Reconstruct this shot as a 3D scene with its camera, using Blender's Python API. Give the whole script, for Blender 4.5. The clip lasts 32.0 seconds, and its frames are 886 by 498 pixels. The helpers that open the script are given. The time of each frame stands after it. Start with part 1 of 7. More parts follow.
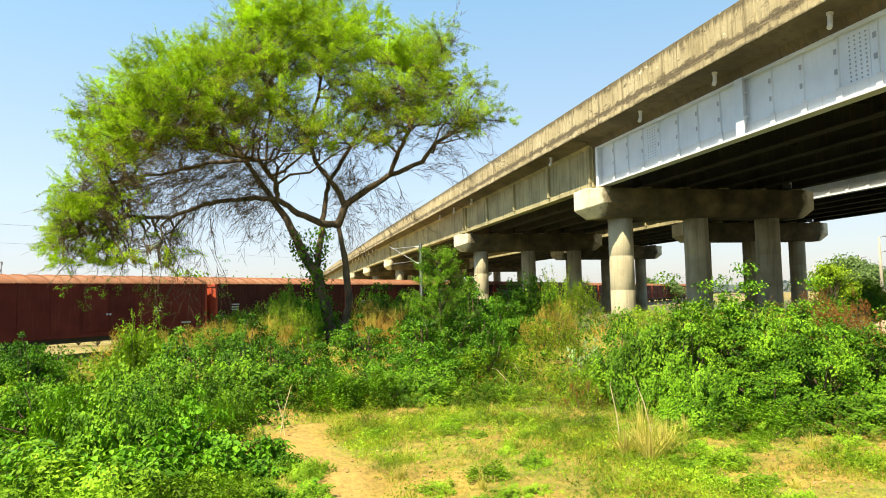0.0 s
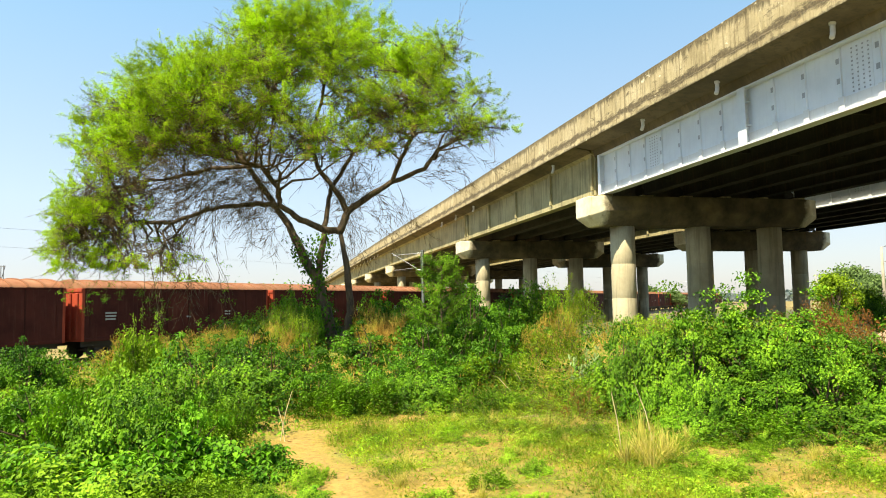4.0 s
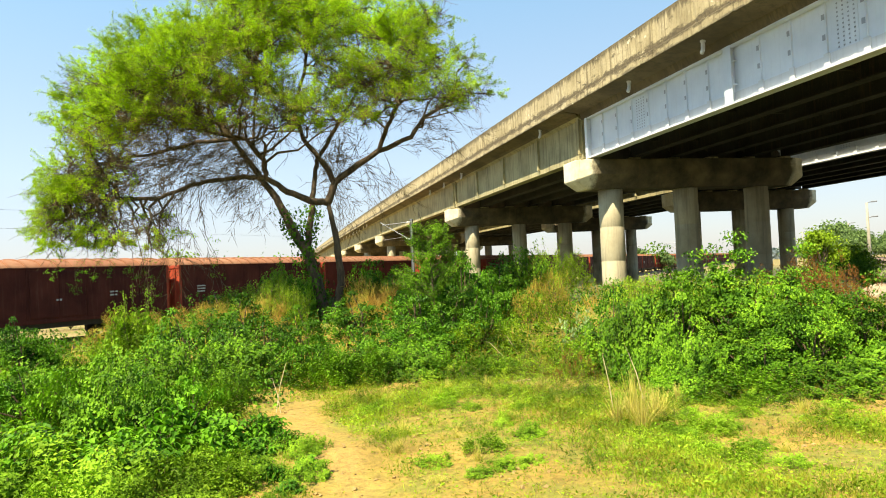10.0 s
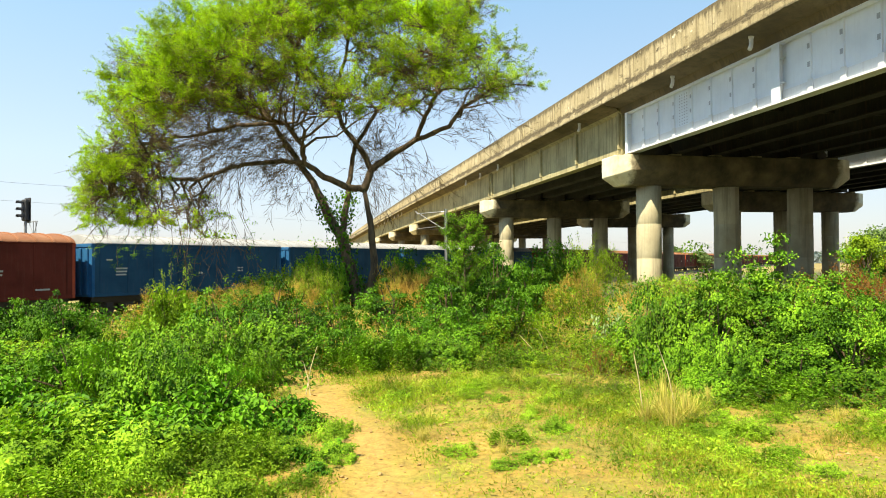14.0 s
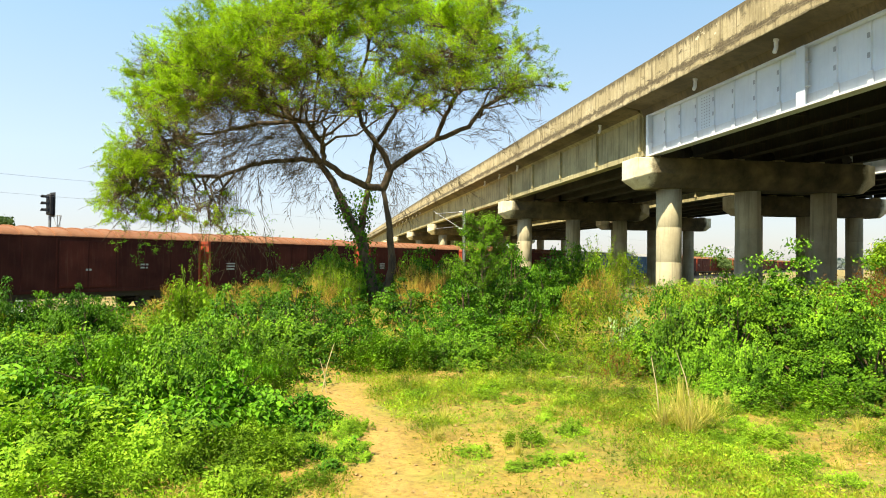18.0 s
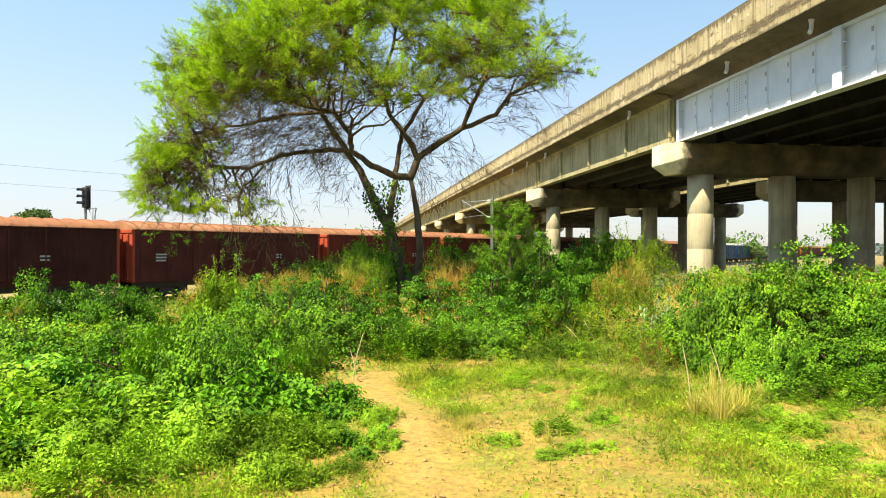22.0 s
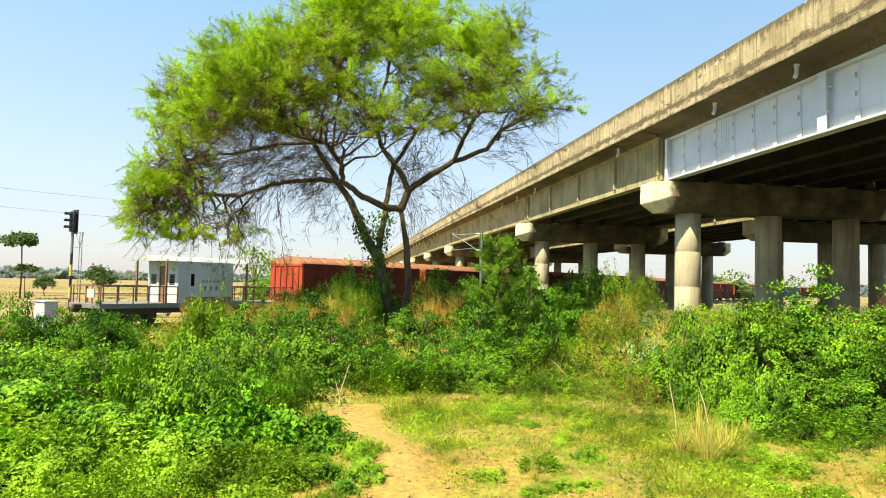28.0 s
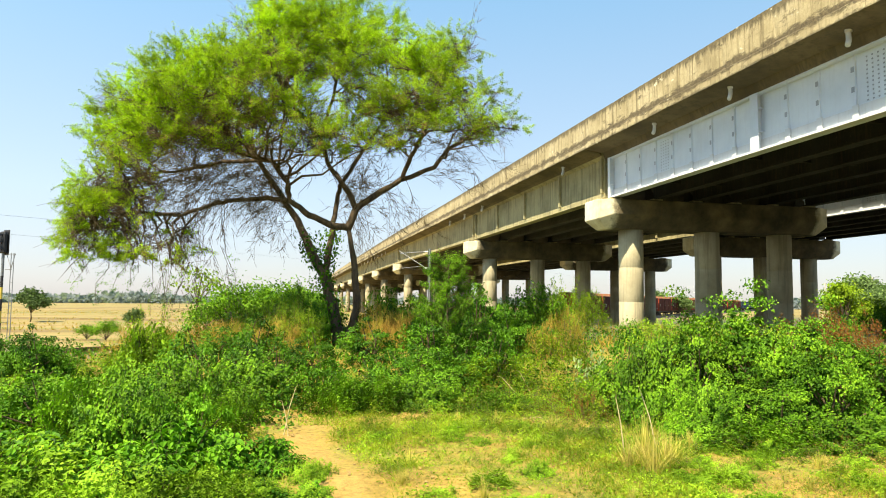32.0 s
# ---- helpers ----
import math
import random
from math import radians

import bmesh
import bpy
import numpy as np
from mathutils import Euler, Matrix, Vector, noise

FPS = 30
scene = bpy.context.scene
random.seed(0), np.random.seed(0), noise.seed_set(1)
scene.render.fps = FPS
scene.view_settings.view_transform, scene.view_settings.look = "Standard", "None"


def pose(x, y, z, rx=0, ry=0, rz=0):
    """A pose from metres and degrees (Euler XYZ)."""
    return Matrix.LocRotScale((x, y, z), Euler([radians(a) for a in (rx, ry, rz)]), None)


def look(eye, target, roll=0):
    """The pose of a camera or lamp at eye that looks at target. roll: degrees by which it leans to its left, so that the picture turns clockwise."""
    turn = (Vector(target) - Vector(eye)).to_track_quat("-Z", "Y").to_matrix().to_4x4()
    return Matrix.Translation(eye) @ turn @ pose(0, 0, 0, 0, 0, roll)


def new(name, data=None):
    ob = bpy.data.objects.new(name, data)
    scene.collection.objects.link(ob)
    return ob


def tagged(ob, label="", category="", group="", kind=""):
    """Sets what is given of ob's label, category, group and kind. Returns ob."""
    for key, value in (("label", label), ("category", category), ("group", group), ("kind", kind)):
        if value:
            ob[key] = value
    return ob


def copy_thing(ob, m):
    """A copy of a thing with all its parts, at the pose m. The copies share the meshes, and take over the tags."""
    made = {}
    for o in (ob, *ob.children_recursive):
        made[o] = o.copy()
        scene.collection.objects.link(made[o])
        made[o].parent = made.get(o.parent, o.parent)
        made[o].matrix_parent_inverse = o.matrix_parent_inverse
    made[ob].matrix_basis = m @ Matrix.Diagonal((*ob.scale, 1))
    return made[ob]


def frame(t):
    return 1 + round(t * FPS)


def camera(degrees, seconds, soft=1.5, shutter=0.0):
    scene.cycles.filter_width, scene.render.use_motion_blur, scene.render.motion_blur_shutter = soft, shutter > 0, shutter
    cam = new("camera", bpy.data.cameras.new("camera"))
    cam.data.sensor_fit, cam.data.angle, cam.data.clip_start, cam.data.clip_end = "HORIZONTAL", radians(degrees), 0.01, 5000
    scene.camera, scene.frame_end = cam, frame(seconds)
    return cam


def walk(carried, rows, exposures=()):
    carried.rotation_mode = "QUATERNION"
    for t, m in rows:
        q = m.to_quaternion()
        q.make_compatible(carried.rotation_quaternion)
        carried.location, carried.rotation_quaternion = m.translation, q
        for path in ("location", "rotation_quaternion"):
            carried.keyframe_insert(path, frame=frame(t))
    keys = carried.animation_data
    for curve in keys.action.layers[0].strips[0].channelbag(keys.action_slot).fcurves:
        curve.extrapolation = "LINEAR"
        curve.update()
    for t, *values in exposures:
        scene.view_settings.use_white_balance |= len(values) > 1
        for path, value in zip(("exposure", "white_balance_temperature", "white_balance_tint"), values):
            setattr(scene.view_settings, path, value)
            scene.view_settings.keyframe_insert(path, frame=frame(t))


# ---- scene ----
EYE = Vector((0.0, 0.0, 1.6))


def aim(yaw, pitch, roll):
    """The pose of a camera held at EYE: yaw to the left, pitch upwards, roll, in degrees."""
    turn = Euler((0, 0, radians(yaw))).to_matrix() @ Euler((radians(90 + pitch), 0, 0)).to_matrix() @ Euler((0, 0, radians(roll))).to_matrix()
    return Matrix.Translation(EYE) @ turn.to_4x4()


EXPOSURE = 1.3
cam = camera(65.3, 32.0, soft=1.0)
walk(cam, [
    (0, aim(-2.44, 3.82, -1.36)), (0.5, aim(-3.64, 3.62, -1.19)), (1, aim(-5.02, 3.78, -0.83)), (1.5, aim(-5.90, 4.73, -0.66)),
    (2, aim(-5.75, 4.80, -0.61)), (2.5, aim(-4.72, 4.96, -0.96)), (3, aim(-3.11, 4.56, -1.37)), (3.5, aim(-2.80, 4.56, -1.08)),
    (5.5, aim(-0.62, 3.51, -1.24)), (6, aim(-1.76, 3.35, -1.94)), (6.5, aim(-2.48, 2.56, -2.27)), (7, aim(-2.60, 2.06, -3.07)),
    (7.5, aim(-2.83, 1.52, -3.04)), (8, aim(-3.43, 1.47, -1.98)), (8.5, aim(-3.30, 1.80, -1.35)), (9, aim(-3.40, 1.73, -1.51)),
    (9.5, aim(-3.53, 1.71, -2.30)), (10, aim(-3.10, 1.73, -2.69)), (10.5, aim(-2.68, 1.85, -2.54)), (11, aim(-2.49, 1.65, -2.69)),
    (11.5, aim(-2.33, 1.52, -2.59)), (12, aim(-1.94, 1.59, -1.93)), (12.5, aim(-1.49, 1.51, -1.23)), (13, aim(-0.33, 1.40, -1.01)),
    (13.5, aim(-0.22, 0.99, -0.62)), (15.5, aim(-0.57, 1.00, 0.24)), (16, aim(-0.44, 1.03, 0.82)), (16.5, aim(-0.20, 1.09, 0.94)),
    (17, aim(0.11, 1.07, 0.79)), (17.5, aim(0.83, 1.07, 0.51)), (18, aim(1.17, 1.00, 0.52)), (18.5, aim(1.76, 0.73, 0.60)),
    (19, aim(2.18, 0.72, 0.74)), (19.5, aim(2.57, 0.60, 0.82)), (20, aim(3.09, 0.47, 1.05)), (20.5, aim(3.47, 0.36, 0.98)),
    (21, aim(3.70, 0.24, 0.65)), (21.5, aim(3.84, 0.13, 0.03)), (22, aim(3.49, 0.06, 0.07)), (22.5, aim(3.29, -0.08, 0.33)),
    (23, aim(3.35, -0.29, 0.30)), (23.5, aim(3.39, -0.48, 0.30)), (24, aim(3.15, -0.56, -0.06)), (24.5, aim(2.60, -0.62, 0.32)),
    (26.5, aim(2.51, -0.41, 1.01)), (27, aim(2.61, 0.49, 0.93)), (27.5, aim(2.92, 2.26, 1.06)), (28, aim(2.60, 2.75, 1.30)),
    (28.5, aim(1.64, 2.82, 1.28)), (29, aim(1.27, 2.95, 0.78)), (29.5, aim(0.96, 3.37, 0.47)), (30, aim(1.05, 3.71, 0.35)),
    (30.5, aim(0.33, 3.45, 0.59)), (31, aim(-0.36, 3.66, 1.22)), (31.5, aim(-1.28, 3.92, 1.02)), (32, aim(-1.67, 4.31, 0.54)),
], exposures=[(0, EXPOSURE, 6850, 8), (32, EXPOSURE, 6850, 8)])

# ---- sky and sun ----
SUN_DIR = Vector((-0.686, -0.663, 1.42)).normalized()      # from the ground towards the sun
sun_data = bpy.data.lights.new("sun", "SUN")
sun_data.energy, sun_data.angle, sun_data.color = 5.2, radians(0.53), (1.0, 0.90, 0.70)
sun = new("sun", sun_data)
sun.matrix_world = look((0, 0, 60), Vector((0, 0, 60)) - SUN_DIR)

world = bpy.data.worlds.new("sky")
scene.world = world
world.use_nodes = True
wn, wl = world.node_tree.nodes, world.node_tree.links
sky = wn.new("ShaderNodeTexSky")
sky.sky_type, sky.sun_disc = "NISHITA", False
sky.sun_elevation = math.asin(SUN_DIR.z)
sky.sun_rotation = math.atan2(SUN_DIR.x, SUN_DIR.y)
sky.altitude, sky.air_density, sky.dust_density, sky.ozone_density = 50, 1.0, 0.7, 1.0
wn["Background"].inputs["Strength"].default_value = 0.092
# haze: the clear sky is mixed with a pale veil that thickens towards the horizon
tc = wn.new("ShaderNodeTexCoord")
sep = wn.new("ShaderNodeSeparateXYZ")
wl.new(tc.outputs["Generated"], sep.inputs[0])
veil = wn.new("ShaderNodeValToRGB")
for e, (p, c) in zip([veil.color_ramp.elements[0], veil.color_ramp.elements.new(0.14), veil.color_ramp.elements.new(0.42), veil.color_ramp.elements[-1]],
                     ((0.0, (3.1, 3.05, 3.42, 1)), (0.14, (3.0, 3.75, 4.7, 1)), (0.42, (1.55, 3.15, 4.9, 1)), (1.0, (0.5, 1.2, 2.6, 1)))):
    e.position, e.color = p, c
wl.new(sep.outputs["Z"], veil.inputs[0])
blend = wn.new("ShaderNodeMix")
blend.data_type = "RGBA"
blend.inputs[0].default_value = 0.7
wl.new(sky.outputs[0], blend.inputs[6])
# the haze is brighter on the sun's side of the sky
aside = wn.new("ShaderNodeVectorMath")
aside.operation = "DOT_PRODUCT"
aside.inputs[1].default_value = (SUN_DIR.x, SUN_DIR.y, 0)
wl.new(tc.outputs["Generated"], aside.inputs[0])
sunward = wn.new("ShaderNodeMapRange")
for key, value in (("From Min", -0.8), ("From Max", 0.5), ("To Min", 0.81), ("To Max", 1.3)):
    sunward.inputs[key].default_value = value
wl.new(aside.outputs["Value"], sunward.inputs[0])
lit_veil = wn.new("ShaderNodeVectorMath")
lit_veil.operation = "SCALE"
wl.new(veil.outputs[0], lit_veil.inputs[0])
wl.new(sunward.outputs[0], lit_veil.inputs["Scale"])
wl.new(lit_veil.outputs[0], blend.inputs[7])
wl.new(blend.outputs[2], wn["Background"].inputs["Color"])

# ---- materials ----
def node(nt, kind, **values):
    n = nt.nodes.new(kind)
    for key, value in values.items():
        n.inputs[key].default_value = value
    return n


def material(name, rough=0.8, metal=0.0):
    m = bpy.data.materials.new(name)
    m.use_nodes = True
    b = m.node_tree.nodes["Principled BSDF"]
    b.inputs["Roughness"].default_value, b.inputs["Metallic"].default_value = rough, metal
    return m, m.node_tree, b


def ramp(nt, source, stops):
    r = nt.nodes.new("ShaderNodeValToRGB")
    while len(r.color_ramp.elements) < len(stops):
        r.color_ramp.elements.new(0.5)
    for e, (p, c) in zip(r.color_ramp.elements, stops):
        e.position, e.color = p, (*c, 1) if len(c) == 3 else c
    nt.links.new(source, r.inputs[0])
    return r.outputs[0]


def mix(nt, fac, a, b, blend="MIX"):
    n = nt.nodes.new("ShaderNodeMix")
    n.data_type, n.blend_type = "RGBA", blend
    for sock, v in ((n.inputs[0], fac), (n.inputs[6], a), (n.inputs[7], b)):
        if hasattr(v, "is_output"):
            nt.links.new(v, sock)
        else:
            sock.default_value = v if isinstance(v, (int, float)) else (*v, 1)
    return n.outputs[2]


def coords(nt, scale=(1, 1, 1), kind="Object"):
    tc = nt.nodes.new("ShaderNodeTexCoord")
    mp = nt.nodes.new("ShaderNodeMapping")
    mp.inputs["Scale"].default_value = scale
    nt.links.new(tc.outputs[kind], mp.inputs[0])
    return mp.outputs[0]


def world_coords(nt, scale=(1, 1, 1)):
    g = nt.nodes.new("ShaderNodeNewGeometry")
    mp = nt.nodes.new("ShaderNodeMapping")
    mp.inputs["Scale"].default_value = scale
    nt.links.new(g.outputs["Position"], mp.inputs[0])
    return mp.outputs[0]


def noise_tex(nt, vec, scale, detail=6.0, rough=0.6):
    n = node(nt, "ShaderNodeTexNoise", Scale=scale, Detail=detail, Roughness=rough)
    nt.links.new(vec, n.inputs["Vector"])
    return n.outputs["Fac"]


def bump(nt, b, height, strength=0.3, distance=0.02):
    n = node(nt, "ShaderNodeBump", Strength=strength, Distance=distance)
    nt.links.new(height, n.inputs["Height"])
    nt.links.new(n.outputs[0], b.inputs["Normal"])


def random_of(nt):
    return nt.nodes.new("ShaderNodeObjectInfo").outputs["Random"]


def concrete(name, base, dark, streak):
    """Weathered concrete: blotches, rain streaks running down, fine grain."""
    m, nt, b = material(name, 0.9)
    p = world_coords(nt)
    big = noise_tex(nt, p, 0.5, 7)
    col = ramp(nt, big, [(0.38, dark), (0.58, base)])
    st = noise_tex(nt, world_coords(nt, (2.6, 2.6, 0.16)), 1.6, 5, 0.65)
    col = mix(nt, ramp(nt, st, [(0.49, (0, 0, 0)), (0.62, (streak, streak, streak))]), col, (0.065, 0.055, 0.032))
    sp = noise_tex(nt, p, 9.0, 8, 0.7)
    col = mix(nt, ramp(nt, sp, [(0.35, (0.35, 0.35, 0.35)), (0.65, (0, 0, 0))]), col, dark)
    nt.links.new(col, b.inputs["Base Color"])
    bump(nt, b, sp, 0.5, 0.015)
    return m


def painted(name, base, dark, rust=0.25, rough=0.5, vary=0.0, dust=0.3):
    """Painted steel with faded patches, dust and runs of rust."""
    m, nt, b = material(name, rough)
    b.inputs["Specular IOR Level"].default_value = 0.25
    p = coords(nt)
    big = noise_tex(nt, p, 0.7, 6)
    col = ramp(nt, big, [(0.32, dark), (0.66, base)])
    runs = noise_tex(nt, coords(nt, (3.5, 3.5, 0.3)), 2.0, 5, 0.7)
    col = mix(nt, ramp(nt, runs, [(0.52, (0, 0, 0)), (0.74, (rust, rust, rust))]), col, (0.16, 0.085, 0.05))
    fine = noise_tex(nt, p, 14.0, 6, 0.7)
    col = mix(nt, ramp(nt, fine, [(0.58, (0, 0, 0)), (0.8, (dust,) * 3)]), col, (0.26, 0.19, 0.14))
    if vary:
        hv = nt.nodes.new("ShaderNodeHueSaturation")
        mr = node(nt, "ShaderNodeMapRange", **{"To Min": 1 - vary, "To Max": 1 + vary})
        nt.links.new(random_of(nt), mr.inputs[0])
        nt.links.new(mr.outputs[0], hv.inputs["Value"])
        nt.links.new(col, hv.inputs["Color"])
        col = hv.outputs[0]
    nt.links.new(col, b.inputs["Base Color"])
    nt.links.new(ramp(nt, big, [(0.3, (rough + 0.25,) * 3), (0.7, (rough,) * 3)]), b.inputs["Roughness"])
    bump(nt, b, fine, 0.15, 0.006)
    return m


def leafy(name, tones, rough=0.5, through_light=0.25, spec=0.35):
    """Leaves: each one takes its own tone, and lets light through."""
    m, nt, b = material(name, rough)
    g = nt.nodes.new("ShaderNodeNewGeometry")
    stops = [(i / (len(tones) - 1), t) for i, t in enumerate(tones)]
    patch = noise_tex(nt, world_coords(nt), 0.9, 3)
    clump = node(nt, "ShaderNodeMapRange", **{"From Min": 0.38, "From Max": 0.62})
    nt.links.new(noise_tex(nt, world_coords(nt), 2.6, 3), clump.inputs[0])
    both = nt.nodes.new("ShaderNodeMix")
    both.inputs[0].default_value = 0.66
    nt.links.new(g.outputs["Random Per Island"], both.inputs[2])
    nt.links.new(clump.outputs[0], both.inputs[3])
    col = ramp(nt, both.outputs[0], stops)
    hv = nt.nodes.new("ShaderNodeHueSaturation")
    nt.links.new(ramp(nt, patch, [(0.32, (0.66,) * 3), (0.68, (1.32,) * 3)]), hv.inputs["Value"])
    nt.links.new(col, hv.inputs["Color"])
    nt.links.new(hv.outputs[0], b.inputs["Base Color"])
    b.inputs["Specular IOR Level"].default_value = spec * 0.45
    t = nt.nodes.new("ShaderNodeBsdfTranslucent")
    nt.links.new(mix(nt, 1.0, hv.outputs[0], (0.9, 1.0, 0.5), "MULTIPLY"), t.inputs["Color"])
    ms = nt.nodes.new("ShaderNodeMixShader")
    ms.inputs[0].default_value = through_light
    nt.links.new(b.outputs[0], ms.inputs[1])
    nt.links.new(t.outputs[0], ms.inputs[2])
    nt.links.new(ms.outputs[0], nt.nodes["Material Output"].inputs["Surface"])
    return m


def barky(name, a, c, scale=9.0):
    m, nt, b = material(name, 0.95)
    n = noise_tex(nt, coords(nt, (1, 1, 0.25)), scale, 8, 0.7)
    nt.links.new(ramp(nt, n, [(0.35, a), (0.68, c)]), b.inputs["Base Color"])
    bump(nt, b, n, 0.8, 0.03)
    return m


def plain(name, c, rough=0.7, metal=0.0, spread=0.25):
    """A plain surface with slight uneven tone."""
    m, nt, b = material(name, rough, metal)
    n = noise_tex(nt, coords(nt), 5.0, 6)
    nt.links.new(ramp(nt, n, [(0.3, tuple(v * (1 - spread) for v in c)), (0.7, c)]), b.inputs["Base Color"])
    return m


def parapet_concrete():
    """Cream concrete: dark rain streaks from the top edge, a ragged black seam above the kerb band, chipped pale patches."""
    m, nt, b = material("weathered_parapet_concrete", 0.92)
    p = world_coords(nt)
    col = ramp(nt, noise_tex(nt, p, 0.45, 8, 0.62), [(0.36, (0.27, 0.22, 0.115)), (0.50, (0.40, 0.335, 0.19)), (0.64, (0.49, 0.42, 0.26))])
    st = noise_tex(nt, world_coords(nt, (1.9, 1.9, 0.10)), 1.9, 7, 0.78)
    col = mix(nt, ramp(nt, st, [(0.50, (0, 0, 0)), (0.62, (0.85,) * 3)]), col, (0.095, 0.070, 0.030))
    sep = nt.nodes.new("ShaderNodeSeparateXYZ")
    nt.links.new(p, sep.inputs[0])
    # streaks under the top edge, the seam, and grime along the lower edge
    for lo, hi, c, amount, way, cut in ((10.75, 11.30, (0.060, 0.046, 0.022), 0.9, (2.4, 2.4, 0.25), 0.66), (9.9, 9.64, (0.030, 0.024, 0.013), 0.8, (0.8, 0.8, 1.5), 0.80)):
        mr = node(nt, "ShaderNodeMapRange", **{"From Min": lo, "From Max": hi, "To Min": 0.0, "To Max": 0.36})
        nt.links.new(sep.outputs["Z"], mr.inputs[0])
        add = nt.nodes.new("ShaderNodeMath")
        add.operation = "ADD"
        nt.links.new(mr.outputs[0], add.inputs[0])
        nt.links.new(noise_tex(nt, world_coords(nt, way), 1.9, 9, 0.75), add.inputs[1])
        col = mix(nt, ramp(nt, add.outputs[0], [(cut - 0.06, (0, 0, 0)), (cut + 0.06, (amount,) * 3)]), col, c)
    # the ragged seam along the top of the kerb band
    off_seam = nt.nodes.new("ShaderNodeMath")
    off_seam.operation = "SUBTRACT"
    nt.links.new(sep.outputs["Z"], off_seam.inputs[0])
    off_seam.inputs[1].default_value = 10.06
    away = nt.nodes.new("ShaderNodeMath")
    away.operation = "ABSOLUTE"
    nt.links.new(off_seam.outputs[0], away.inputs[0])
    near_seam = node(nt, "ShaderNodeMapRange", **{"From Min": 0.28, "From Max": 0.0, "To Min": 0.0, "To Max": 0.26})
    nt.links.new(away.outputs[0], near_seam.inputs[0])
    seam = nt.nodes.new("ShaderNodeMath")
    seam.operation = "ADD"
    nt.links.new(near_seam.outputs[0], seam.inputs[0])
    nt.links.new(noise_tex(nt, world_coords(nt, (0.55, 0.55, 1.6)), 2.2, 9, 0.78), seam.inputs[1])
    col = mix(nt, ramp(nt, seam.outputs[0], [(0.55, (0, 0, 0)), (0.66, (0.94,) * 3)]), col, (0.042, 0.030, 0.014))
    fine = noise_tex(nt, p, 11.0, 8, 0.7)
    col = mix(nt, ramp(nt, fine, [(0.35, (0.5,) * 3), (0.6, (0, 0, 0))]), col, (0.24, 0.19, 0.10))
    spall = noise_tex(nt, world_coords(nt, (0.9, 0.9, 1.6)), 2.3, 6, 0.6)
    col = mix(nt, ramp(nt, spall, [(0.66, (0, 0, 0)), (0.69, (0.8,) * 3)]), col, (0.62, 0.57, 0.42))
    nt.links.new(col, b.inputs["Base Color"])
    bump(nt, b, fine, 0.6, 0.02)
    return m


def cap_concrete():
    """Pier caps: stained brown concrete; the deck's shade is put into its dark middle, sunlight into its pale ends."""
    m, nt, b = material("pier_cap_concrete", 0.92)
    p = world_coords(nt)
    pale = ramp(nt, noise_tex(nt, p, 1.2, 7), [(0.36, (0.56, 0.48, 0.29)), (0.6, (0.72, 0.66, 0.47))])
    shaded_grime = ramp(nt, noise_tex(nt, p, 0.7, 8, 0.65), [(0.36, (0.05, 0.04, 0.022)), (0.52, (0.10, 0.08, 0.044)), (0.66, (0.17, 0.13, 0.066))])
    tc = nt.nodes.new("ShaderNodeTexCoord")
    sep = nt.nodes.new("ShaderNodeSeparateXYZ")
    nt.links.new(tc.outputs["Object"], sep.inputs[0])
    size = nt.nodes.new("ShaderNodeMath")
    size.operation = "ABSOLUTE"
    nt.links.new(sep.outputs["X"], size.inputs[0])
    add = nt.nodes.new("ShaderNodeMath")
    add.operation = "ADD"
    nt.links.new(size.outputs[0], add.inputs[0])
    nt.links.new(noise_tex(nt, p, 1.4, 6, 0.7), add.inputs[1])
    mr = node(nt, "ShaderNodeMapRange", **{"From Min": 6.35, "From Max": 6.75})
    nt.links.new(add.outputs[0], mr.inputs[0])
    col = mix(nt, mr.outputs[0], shaded_grime, pale)
    st = noise_tex(nt, world_coords(nt, (3.2, 3.2, 0.22)), 1.6, 6, 0.7)
    col = mix(nt, ramp(nt, st, [(0.57, (0, 0, 0)), (0.70, (0.45,) * 3)]), col, (0.16, 0.10, 0.04))
    nt.links.new(col, b.inputs["Base Color"])
    bump(nt, b, noise_tex(nt, p, 9.0, 8, 0.7), 0.5, 0.015)
    return m


M_PARAPET = parapet_concrete()
M_CONCRETE = concrete("grey_concrete", (0.40, 0.355, 0.185), (0.24, 0.21, 0.105), 0.5)
# undersides: the shade below the deck is put into these two darker concretes
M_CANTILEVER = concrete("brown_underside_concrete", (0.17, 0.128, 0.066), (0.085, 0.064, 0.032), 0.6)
M_SOFFIT = concrete("shade_dark_underside_concrete", (0.06, 0.054, 0.042), (0.03, 0.026, 0.02), 0.4)
M_PIER = concrete("pier_concrete", (0.46, 0.41, 0.27), (0.32, 0.28, 0.175), 0.4)
M_CAP = cap_concrete()
M_SILVER = painted("silver_painted_steel", (0.64, 0.69, 0.74), (0.54, 0.59, 0.65), 0.10, 0.45, 0.0, 0.12)
M_FLANGE = painted("white_painted_steel", (0.60, 0.61, 0.62), (0.50, 0.52, 0.53), 0.2, 0.5, 0.0, 0.15)
M_PLATE = painted("grey_bracket_steel", (0.34, 0.36, 0.39), (0.26, 0.28, 0.31), 0.2, 0.55)
# inner girders: silver steel darkened, the deck's shade put into its colour
M_SHADE_STEEL = painted("shade_dark_inner_steel", (0.034, 0.033, 0.030), (0.02, 0.019, 0.018), 0.3, 0.7)
M_PLASTIC = plain("white_drain_pipe", (0.70, 0.69, 0.65), 0.5)
M_MAROON = painted("maroon_wagon_paint", (0.080, 0.015, 0.008), (0.045, 0.010, 0.007), 0.22, 0.75, 0.28, 0.06)
